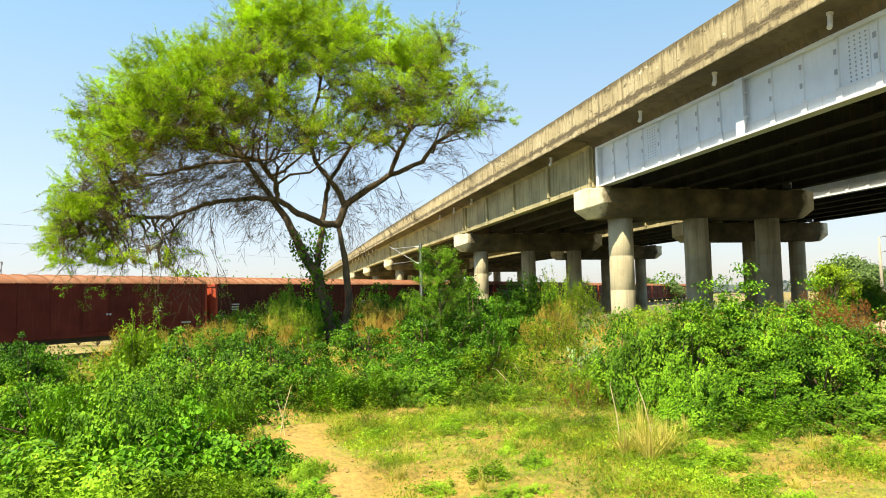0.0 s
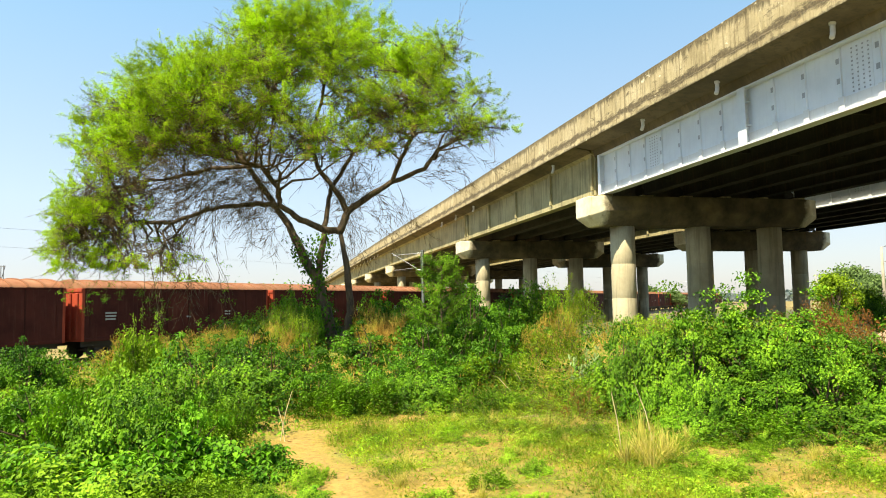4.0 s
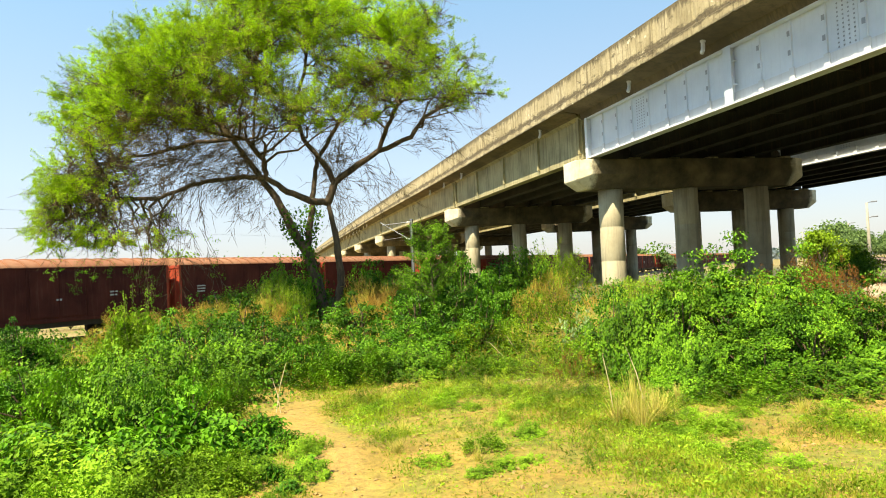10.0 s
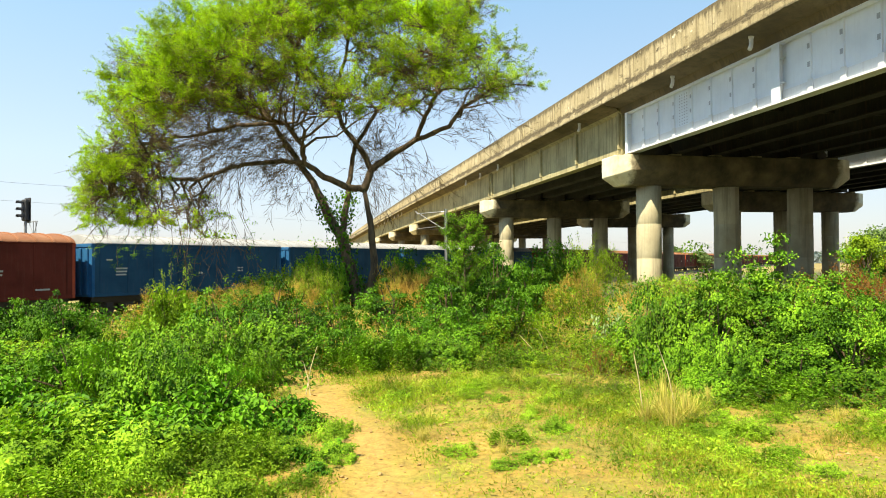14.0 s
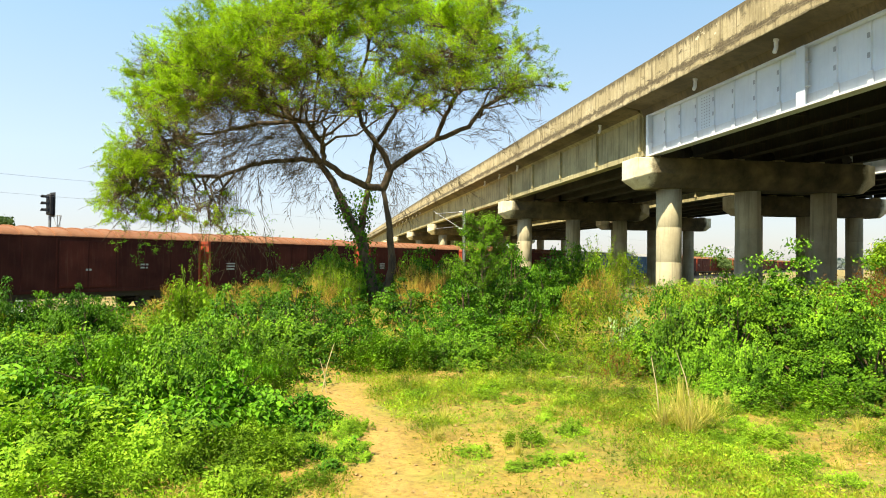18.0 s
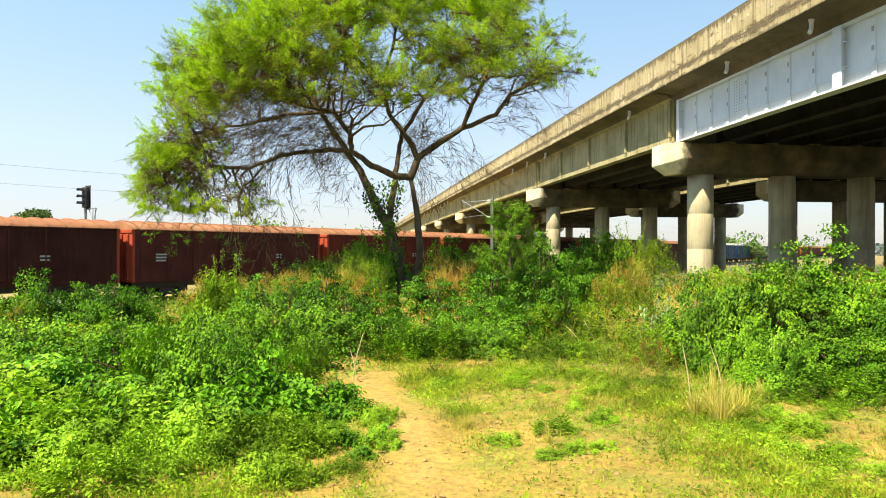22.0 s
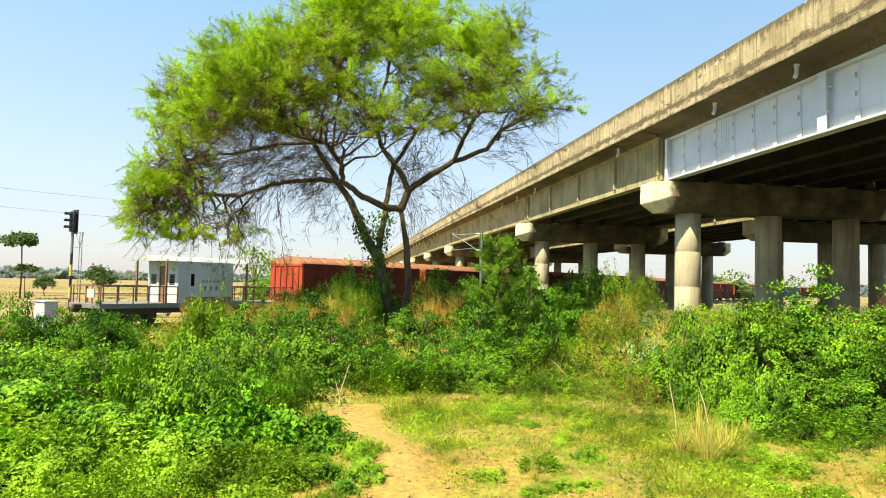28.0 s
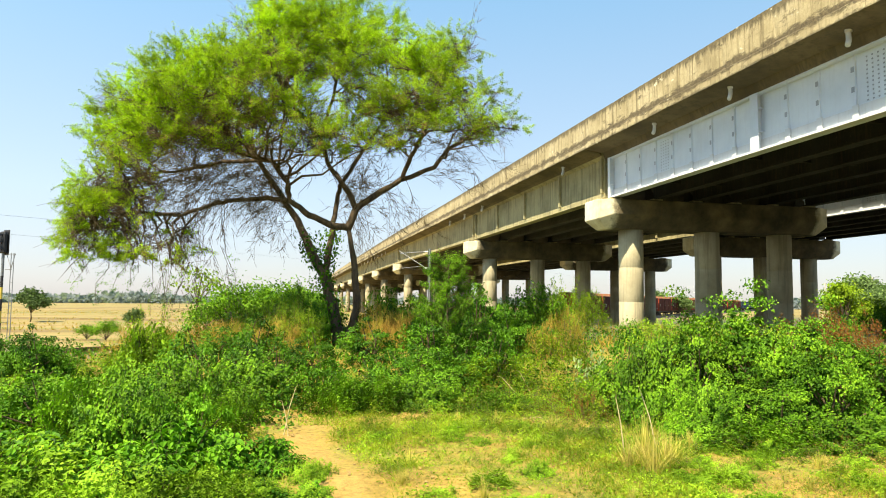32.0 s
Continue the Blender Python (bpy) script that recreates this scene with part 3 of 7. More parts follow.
def make_bridge():
    base = BRIDGE_TURN @ Matrix.Translation((22.4, 33.5, 0))
    bridge = tagged(empty("road_bridge", base), "long concrete road bridge on round columns with silver steel girders", "bridge", "twin decks of the road bridge")
    rng = random.Random(4)
    # columns, caps and bearings, row by row
    cm = bmesh.new()
    tube(cm, [(0, 0, -2.4), (0, 0, 1.62), (0, 0, 1.645), (0, 0, 1.67), (0, 0, 3.42), (0, 0, 3.445), (0, 0, 3.47), (0, 0, 5.46)], [0.645, 0.645, 0.632, 0.645, 0.645, 0.632, 0.645, 0.645], 28)
    column_mesh = None
    for y in ROWS:
        dz = deck_drop(y)
        for x in (-4.65, -0.12, 4.4):
            if column_mesh is None:
                ob = part("column", cm, M_PIER, bridge, smooth=False)
                column_mesh = ob.data
                for f in column_mesh.polygons:
                    f.use_smooth = len(f.vertices) == 4
                ob.location = (x, y, dz)
            else:
                share("column", column_mesh, bridge, Matrix.Translation((x, y, dz)))
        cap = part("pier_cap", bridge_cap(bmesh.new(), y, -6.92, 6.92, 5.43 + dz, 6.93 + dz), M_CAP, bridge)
        if y in (0.0, 26.2):
            for k in range(6):
                x = GIRDER_X + k * GIRDER_STEP
                for off in (-0.55, 0.55):
                    part("bearing_block", boxed(x - 0.32, x + 0.32, y + off - 0.28, y + off + 0.28, 6.9 + dz, 7.06 + dz, bevel=0.02), M_CONCRETE, cap)
    # girders of each span
    for i, (ya, yb) in enumerate(zip(ROWS, ROWS[1:])):
        steel = i == 0
        for k in range(6):
            x = GIRDER_X + k * GIRDER_STEP
            da, db = deck_drop(ya), deck_drop(yb)
            if steel:
                y_end = yb - 0.42
                bm = extrude_profile(bmesh.new(), [(x - 0.26, 7.06), (x + 0.26, 7.06), (x + 0.26, 7.11), (x + 0.012, 7.11), (x + 0.012, 9.12), (x + 0.26, 9.12), (x + 0.26, 9.17), (x - 0.26, 9.17), (x - 0.26, 9.12), (x - 0.012, 9.12), (x - 0.012, 7.11), (x - 0.26, 7.11)], ya + 0.3, y_end)
                girder = part("steel_girder", bm, M_SILVER if k == 0 else M_SHADE_STEEL, bridge, "silver-painted steel plate girder" if k == 0 else "")
                if k == 0:
                    steel_face(girder, x, ya + 0.3, y_end)
            else:
                bm = bmesh.new()
                prof = [(x - 0.20, 7.16), (x + 0.40, 7.16), (x + 0.40, 7.42), (x + 0.16, 7.62), (x + 0.16, 9.22), (x + 0.4, 9.40), (x + 0.4, 9.66), (x - 0.42, 9.66), (x - 0.42, 9.40), (x - 0.18, 9.25), (x - 0.18, 7.46), (x - 0.20, 7.42)]
                extrude_profile(bm, prof, ya + 0.12, yb - 0.12)
                for v in bm.verts:
                    v.co.z += deck_drop(v.co.y)
                # inner girders get the concrete with under-deck shade in its colour
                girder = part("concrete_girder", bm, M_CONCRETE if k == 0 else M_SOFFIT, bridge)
                if k == 0 and i < 4:
                    n = 4 if i == 1 else 1
                    for q in range(n + 1):
                        yy = ya - 0.25 + (yb - ya - 0.3) * q / n if q else ya + 0.35
                        part("diaphragm", boxed(x - 0.33, x + 0.3, yy - 0.10, yy + 0.10, 7.43 + deck_drop(yy), 9.4 + deck_drop(yy)), M_CONCRETE, girder)
        if steel:
            for k in range(6):
                x = GIRDER_X + k * GIRDER_STEP
                if k:
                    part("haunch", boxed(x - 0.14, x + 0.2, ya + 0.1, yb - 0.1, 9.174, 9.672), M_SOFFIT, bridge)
            for n in range(6):
                yy = yb - 3.0 - 6.0 * n
                part("cross_frame", boxed(GIRDER_X + 0.02, GIRDER_X + 11.68, yy - 0.06, yy + 0.06, 7.5, 7.62), M_SHADE_STEEL, bridge)
        # the slab's edge thickens towards the outer girders
        z = 9.175 if steel else 9.38
        for sign in (-1, 1):
            xo, xi = sign * (DECK_HI - 0.03), sign * (5.85 + (0.27 if steel else 0.43))
            bm = extrude_profile(bmesh.new(), [(xo, 9.645), (xi + sign * 0.12, 9.50), (xi, z), (xi - sign * 0.42, z) if steel else (xi - sign * 0.005, z), (xi - sign * 0.42, 9.672) if steel else (xi - sign * 0.005, 9.672), (xo - sign * 0.25, 9.68)], ya + 0.05, yb - 0.05)
            for v in bm.verts:
                v.co.z += deck_drop(v.co.y)
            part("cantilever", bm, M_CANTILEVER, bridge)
    # deck slab and parapets, span by span
    for i, (ya, yb) in enumerate(zip(ROWS, ROWS[1:])):
        bm = extrude_profile(bmesh.new(), [(DECK_LO + 0.28, 9.69), (GIRDER_X - 0.1, 9.68), (-GIRDER_X + 0.1, 9.68), (DECK_HI - 0.28, 9.69), (DECK_HI - 0.28, 10.0), (0, 10.08), (DECK_LO + 0.28, 10.0)], ya + 0.03, yb - 0.03)
        for v in bm.verts:
            v.co.z += deck_drop(v.co.y)
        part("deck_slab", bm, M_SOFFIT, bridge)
        pieces = max(1, round((yb - ya) / 8.7))
        for q in range(pieces):
            y0, y1 = ya + (yb - ya) * q / pieces, ya + (yb - ya) * (q + 1) / pieces
            for x, sign in ((DECK_LO, -1), (DECK_HI, 1)):
                bm = bmesh.new()
                prof = parapet_profile(x, sign)
                steps = 56 if (sign < 0 and i < 2) else 2
                rings = []
                for j in range(steps + 1):
                    yy = y0 + 0.012 + (y1 - y0 - 0.024) * j / steps
                    ring = []
                    for n, (px, pz) in enumerate(prof):
                        chip = 0.0
                        if n < 3 and steps > 2:
                            chip = max(0.0, 0.10 * noise.noise(Vector((yy * 0.7, 3 + 9 * n, x))) + 0.11 * noise.noise(Vector((yy * 2.9, 5 + n, 1))) + 0.05 * noise.noise(Vector((yy * 8.3, 1 + n, 7))) - 0.02)
                        ring.append(bm.verts.new((px + (chip * 0.6 if sign < 0 else 0), yy, pz + chip + deck_drop(yy) + (0.012 * noise.noise(Vector((yy, 0, 2))) if n in (3, 4) else 0))))
                    rings.append(ring)
                n = len(prof)
                for r0, r1 in zip(rings, rings[1:]):
                    for k in range(n):
                        bm.faces.new((r0[k], r0[(k + 1) % n], r1[(k + 1) % n], r1[k]))
                bm.faces.new(rings[0][::-1])
                bm.faces.new(rings[-1])
                bmesh.ops.recalc_face_normals(bm, faces=bm.faces[:])
                part("parapet", bm, M_PARAPET, bridge)
    # drain spouts under the left edge
    spout = None
    for y in (-22.2, -17.0, -11.5, -6.1, 4.3, 21.6, 27.5, 33.2, 79.7, 84.1, 89, 94, 99, 105, 111, 117):
        z = deck_drop(y)
        if spout is None:
            bm = tube(bmesh.new(), [(0, 0, 9.62), (0, 0, 9.30), (-0.03, -0.02, 9.20), (-0.11, -0.07, 9.08)], [0.075, 0.075, 0.078, 0.078], 12)
            tube(bm, [(0, 0, 9.62), (0, 0, 9.5)], [0.10, 0.10], 12)
            ob = part("drain_spout", bm, M_PLASTIC, bridge, "white plastic drain pipe under the deck", smooth=True)
            spout = ob.data
            ob.location = (DECK_LO + 0.62, y, z)
        else:
            share("drain_spout", spout, bridge, Matrix.Translation((DECK_LO + 0.62, y, z)))
    return bridge


bridge = make_bridge()
copy_thing(bridge, BRIDGE_TURN @ Matrix.Translation((22.4 + 16.1, 33.5 + 16.6, 0)))

# ---- goods train ----
WAGON_PITCH, BODY = 14.7, 13.8


def wheelset(bogie, x, wheel_mesh):
    for side in (-1, 1):
        share("wheel", wheel_mesh, bogie, Matrix.Translation((x, side * 0.84, 0.5)))


def add_running_gear(wagon, xs=(-4.6, 4.6)):
    """Two bogies with side frames and four wheels each, and couplers."""
    wm = tube(bmesh.new(), [(0, -0.07, 0), (0, 0.02, 0), (0, 0.05, 0), (0, 0.07, 0)], [0.5, 0.5, 0.53, 0.53], 20)
    frame_bm = bmesh.new()
    for side in (-1, 1):
        y = side * 1.05
        box(frame_bm, -1.35, 1.35, y - 0.08, y + 0.08, 0.62, 0.82, bevel=0.03)
        box(frame_bm, -0.42, 0.42, y - 0.09, y + 0.09, 0.25, 0.66, bevel=0.03)
        for sx in (-1.0, 1.0):
            box(frame_bm, sx - 0.2, sx + 0.2, y - 0.09, y + 0.09, 0.36, 0.68, bevel=0.03)
    box(frame_bm, -0.3, 0.3, -1.0, 1.0, 0.55, 0.95)
    for sx in (-1.0, 1.0):
        tube(frame_bm, [(sx, -0.85, 0.5), (sx, 0.85, 0.5)], [0.08, 0.08], 8)
    wheel_mesh = None
    frame_mesh = None
    for x in xs:
        if frame_mesh is None:
            bogie = part("bogie", frame_bm, M_UNDER, wagon, "dark greasy cast-steel bogie")
            frame_mesh = bogie.data
            bogie.location = (x, 0, 0)
            first = part("wheel", wm, M_UNDER, bogie)
            wheel_mesh = first.data
            first.location = (-1.0, -0.84, 0.5)
            share("wheel", wheel_mesh, bogie, Matrix.Translation((-1.0, 0.84, 0.5)))
            wheelset(bogie, 1.0, wheel_mesh)
        else:
            bogie = share("bogie", frame_mesh, wagon, Matrix.Translation((x, 0, 0)))
            wheelset(bogie, -1.0, wheel_mesh)
            wheelset(bogie, 1.0, wheel_mesh)
    for s in (-1, 1):
        bm = boxed(min(s * BODY / 2, s * WAGON_PITCH / 2), max(s * BODY / 2, s * WAGON_PITCH / 2), -0.11, 0.11, 0.95, 1.2, bevel=0.03)
        part("coupler", bm, M_UNDER, wagon)


def lettering(wagon, marks):
    """Rows of unreadable lettering as plain bars on the near side."""
    for x, z, w, h in marks:
        bm = bmesh.new()
        rows = max(1, int(h / 0.16))
        for r in range(rows):
            zz = z + h * r / rows
            box(bm, x - w / 2, x + w / 2 * (0.75 + 0.25 * ((r * 7) % 3) / 2), -1.567, -1.561, zz, zz + 0.085)
        part("lettering", bm, M_MARK, wagon)


def make_wagon(label, paint, roof_paint, end_paint, marks):
    """A covered bogie wagon; its origin lies on the rails at its middle, x ahead, -y the near side."""
    wagon = tagged(empty("goods_wagon", Matrix.Identity(4)), label, "goods wagon", "wagons of the goods train")
    L, W = BODY / 2, 1.55
    # body shell with a rolled sill and eave
    bm = extrude_profile(bmesh.new(), [(-W, 1.18), (-W, 3.72), (-W - 0.03, 3.74), (-W - 0.03, 3.82), (W + 0.03, 3.82), (W + 0.03, 3.74), (W, 3.72), (W, 1.18), (W + 0.02, 1.17), (W + 0.02, 1.0), (W - 0.12, 1.0), (-W + 0.12, 1.0), (-W - 0.02, 1.0), (-W - 0.02, 1.17)], -L + 0.16, L - 0.16)
    bmesh.ops.rotate(bm, verts=bm.verts[:], cent=(0, 0, 0), matrix=Matrix.Rotation(radians(-90), 3, "Z"))
    part("body", bm, paint, wagon)
    # panel ribs along both sides
    rib = None
    for side in (-1, 1):
        for k in range(9):
            x = -L + 0.45 + (BODY - 0.9) * k / 8
            if rib is None:
                ob = part("side_rib", boxed(-0.035, 0.035, -0.012, 0.012, 1.2, 3.72), paint, wagon)
                rib = ob.data
                ob.location = (x, side * (W + 0.008), 0)
            else:
                share("side_rib", rib, wagon, Matrix.Translation((x, side * (W + 0.008), 0)))
    # double doors in the middle of each side
    for side in (-1, 1):
        for x in (-0.76, 0.76):
            y = side * (W + 0.022)
            bm = boxed(x - 0.72, x + 0.72, y - 0.022, y + 0.022, 1.26, 3.6, bevel=0.012)
            for zz in (1.32, 2.4, 3.48):
                box(bm, x - 0.7, x + 0.7, y - 0.035, y + 0.035, zz, zz + 0.06)
            door = part("door", bm, paint, wagon)
            part("door_latch", boxed(x * 0.12 - 0.05, x * 0.12 + 0.05, y - 0.05, y + 0.05, 2.1, 2.2), M_MARK, door)
    # ends with upright corrugations
    for s in (-1, 1):
        bm = boxed(min(s * L, s * (L - 0.16)), max(s * L, s * (L - 0.16)), -W, W, 1.0, 3.8, bevel=0.01)
        panel = part("end_panel", bm, end_paint, wagon)
        part("end_beam", boxed(min(s * L, s * (L + 0.05)), max(s * L, s * (L + 0.05)), -W, W, 3.6, 3.78, bevel=0.02), end_paint, panel)
        rib_mesh = None
        for k in range(5):
            y = -1.15 + 0.575 * k
            if rib_mesh is None:
                ob = part("end_rib", boxed(-0.05, 0.09, -0.11, 0.11, 1.1, 3.55, bevel=0.03), end_paint, panel)
                rib_mesh = ob.data
                ob.matrix_basis = pose(s * L, y, 0, 0, 0, 0 if s > 0 else 180)
            else:
                share("end_rib", rib_mesh, panel, pose(s * L, y, 0, 0, 0, 0 if s > 0 else 180))
    # arched roof with cross ribs
    arc = [(W * 1.04 * math.sin(a), 3.80 + 0.46 * (math.cos(a) - math.cos(radians(80))) / (1 - math.cos(radians(80)))) for a in np.linspace(radians(-80), radians(80), 15)]
    bm = extrude_profile(bmesh.new(), arc, -L, L)
    bmesh.ops.rotate(bm, verts=bm.verts[:], cent=(0, 0, 0), matrix=Matrix.Rotation(radians(-90), 3, "Z"))
    roof = part("roof", bm, roof_paint, wagon, "arched sheet-metal roof with cross ribs")
    bm = extrude_profile(bmesh.new(), [(x * 1.02, (z - 3.8) * 1.07 + 3.825) for x, z in arc], -0.06, 0.06)
    bmesh.ops.rotate(bm, verts=bm.verts[:], cent=(0, 0, 0), matrix=Matrix.Rotation(radians(-90), 3, "Z"))
    hoop = part("roof_rib", bm, roof_paint, roof)
    hoop.location.x = -L + 0.3
    for k in range(1, 17):
        share("roof_rib", hoop.data, roof, Matrix.Translation((-L + 0.3 + (BODY - 0.6) * k / 16, 0, 0)))
    # sole bars
    for side in (-1, 1):
        part("sole_bar", boxed(-L + 0.2, L - 0.2, side * 1.2 - 0.06, side * 1.2 + 0.06, 0.72, 1.0), M_UNDER, wagon)
    lettering(wagon, marks)
    add_running_gear(wagon)
    return wagon


def make_brake_van():
    """The guard's van at the end of the train: a cabin on a long railed platform."""
    van = tagged(empty("brake_van", Matrix.Identity(4)), "white guard's brake van with open railed platforms", "brake van")
    L = 6.75
    part("platform", boxed(-L, L, -1.5, 1.5, 0.98, 1.24, bevel=0.02), M_GREYDECK, van)
    for side in (-1, 1):
        part("sole_bar", boxed(-L, L, side * 1.2 - 0.06, side * 1.2 + 0.06, 0.7, 0.98), M_UNDER, van)
    x0, x1 = -2.19, 1.66
    bm = bmesh.new()
    for side in (-1, 1):                                       # side walls, each with a slit window
        y0, y1 = (-1.42, -1.36) if side < 0 else (1.36, 1.42)
        for a, b, za, zb in ((x0, x0 + 0.85, 1.24, 3.62), (x0 + 1.12, x1, 1.24, 3.62), (x0 + 0.85, x0 + 1.12, 1.24, 2.2), (x0 + 0.85, x0 + 1.12, 2.9, 3.62)):
            box(bm, a, b, y0, y1, za, zb)
    for xa in (x0, x1 - 0.06):                                 # end walls with a doorway and two windows
        for side in (-1, 1):
            lo, hi = (-1.36, -0.35) if side < 0 else (0.35, 1.36)
            for a, b, za, zb in ((lo, hi, 1.24, 2.25), (lo, hi, 2.85, 3.62), (lo, lo + 0.25, 2.25, 2.85), (hi - 0.25, hi, 2.25, 2.85)):
                box(bm, xa, xa + 0.06, a, b, za, zb)
        box(bm, xa, xa + 0.06, -0.35, 0.35, 3.32, 3.62)
    cabin = part("cabin", bm, M_WHITE, van)
    part("cabin_door", boxed(x0 + 0.10, x0 + 0.13, -0.36, 0.36, 1.26, 3.3), M_RAILING, cabin, "brown door set back in its doorway")
    part("partition", boxed(x0 + 1.3, x0 + 1.34, -1.34, 1.34, 1.26, 3.55), M_UNDER, cabin)
    for side in (-1, 1):
        for k in range(4):
            part("window_bar", boxed(x0 + 0.02, x0 + 0.04, side * 0.855 - 0.25, side * 0.855 + 0.25, 2.30 + k * 0.15, 2.33 + k * 0.15), M_GREYDECK, cabin)
    part("lower_panel", boxed(x0 + 0.5, x1 - 0.1, -1.435, -1.422, 1.26, 1.58), M_RAILING, cabin, "rusty brown kick panel")
    part("side_panel", boxed(x0 + 1.3, x1 - 0.25, -1.434, -1.422, 1.75, 2.9, bevel=0.005), M_WHITE, cabin)
    arc = [(1.52 * math.sin(a), 3.60 + 0.30 * (math.cos(a) - math.cos(1.3)) / (1 - math.cos(1.3))) for a in np.linspace(-1.3, 1.3, 11)]
    bm = extrude_profile(bmesh.new(), arc, -2.99, 2.79)
    bmesh.ops.rotate(bm, verts=bm.verts[:], cent=(0, 0, 0), matrix=Matrix.Rotation(radians(-90), 3, "Z"))
    roof = part("roof", bm, M_WHITE, van)
    for k in range(9):
        rib = extrude_profile(bmesh.new(), [(px * 1.01, (pz - 3.6) * 1.06 + 3.61) for px, pz in arc], -0.03, 0.03)
        bmesh.ops.rotate(rib, verts=rib.verts[:], cent=(0, 0, 0), matrix=Matrix.Rotation(radians(-90), 3, "Z"))
        part("roof_rib", rib, M_WHITE, roof).location.x = -2.89 + 0.7 * k
    lettering_bm = bmesh.new()
    for k in range(6):
        box(lettering_bm, -0.59 + 0.26 * k, -0.42 + 0.26 * k, -1.440, -1.4345, 2.42, 2.54)
    for k in range(3):
        box(lettering_bm, -0.44 + 0.4 * k, -0.26 + 0.4 * k, -1.440, -1.4345, 1.95, 2.2)
    part("lettering", lettering_bm, M_GREYDECK, cabin)
    for x in (-2.92, 2.74):
        for side in (-1, 1):
            part("roof_post", boxed(x - 0.05, x + 0.05, side * 1.4 - 0.05, side * 1.4 + 0.05, 1.24, 3.68), M_RAILING, van)
    for lo, hi in ((-L + 0.05, x0), (x1, L - 0.05)):
        for side in (-1, 1):
            rail = part("railing", boxed(lo, hi, side * 1.42 - 0.025, side * 1.42 + 0.025, 2.12, 2.18), M_RAILING, van)
            part("rail_bar", boxed(lo, hi, side * 1.42 - 0.02, side * 1.42 + 0.02, 1.68, 1.72), M_RAILING, rail)
            n = max(2, round((hi - lo) / 0.9))
            for k in range(n + 1):
                x = lo + (hi - lo) * k / n
                part("rail_post", boxed(x - 0.03, x + 0.03, side * 1.42 - 0.03, side * 1.42 + 0.03, 1.24, 2.15), M_RAILING, rail)
    for s in (-1, 1):
        rail = part("end_railing", boxed(s * (L - 0.08) - 0.025, s * (L - 0.08) + 0.025, -1.42, 1.42, 2.12, 2.18), M_RAILING, van)
        for k in range(5):
            y = -1.2 + 0.6 * k
            part("rail_post", boxed(s * (L - 0.08) - 0.025, s * (L - 0.08) + 0.025, y - 0.025, y + 0.025, 1.24, 2.15), M_RAILING, rail)
    part("end_sign", boxed(-L - 0.02, -L + 0.03, -0.95, -0.25, 1.55, 2.0), M_MARK, van, "white end board with a red mark")
    add_running_gear(van, (-4.6, 4.6))
    return van


M_GREYDECK = plain("grey_deck_paint", (0.17, 0.17, 0.165), 0.8)
MARKS = [(-5.2, 2.1, 0.7, 0.5), (3.2, 2.2, 0.5, 0.35), (5.3, 1.45, 0.8, 0.2)]
wagon_kinds = [
    make_wagon("maroon covered goods wagon with dusty roof", M_MAROON, M_ROOFRED, M_SUNLIT_RED, MARKS[:2]),
    make_wagon("rust-red covered goods wagon with ends coloured as sunlit", M_RUSTRED, M_ROOFRED, M_SUNLIT_RED, MARKS[1:]),
    make_wagon("blue covered goods wagon with bare metal roof", M_BLUE, M_ROOFGREY, M_SUNLIT_BLUE, MARKS[:2] + [(0.95, 2.35, 0.5, 0.35), (-5.9, 2.9, 0.4, 0.2)]),
]
train = []
fresh = set()
for k in range(14, -30, -1):
    kind = 2 if -14 <= k <= -11 else (1 if k in (-6, -7, -8, -21, -22, -26, -29, 1, -15, -16) else 0)
    if kind not in fresh:
        fresh.add(kind)
        wagon = wagon_kinds[kind]
    else:
        wagon = copy_thing(wagon_kinds[kind], Matrix.Identity(4))
    train.append((wagon, k))
train.append((make_brake_van(), -30))


# the wagons differ a little in length: how far each stands from its even place in the train
STANDING = [(-29, -5.65), (-26, -5.38), (-25, -5.19), (-24, -5.28), (-23, -5.29), (-22, -5.25), (-21, -5.42), (-20, -5.45), (-19, -4.42), (-18, -4.55), (-17, -3.56), (-14, -2.98), (-13, -2.92), (-12, -3.04), (-11, -3.23), (-10, -2.44), (-9, -2.33), (-8, -2.58), (-7, -1.73), (-6, -0.61), (-3, -0.04), (-2, -0.19), (-1, -0.36), (0, -0.71), (1, 0.07)]


def along(k, t):
    """How far along the line the middle of vehicle k is at time t."""
    off = -5.44 if k == -30 else float(np.interp(k, [q for q, _ in STANDING], [v for _, v in STANDING]))
    return 2.5 + 14.5 * (k + 0.5) + off + 15.77 * t + 0.02 * t * t

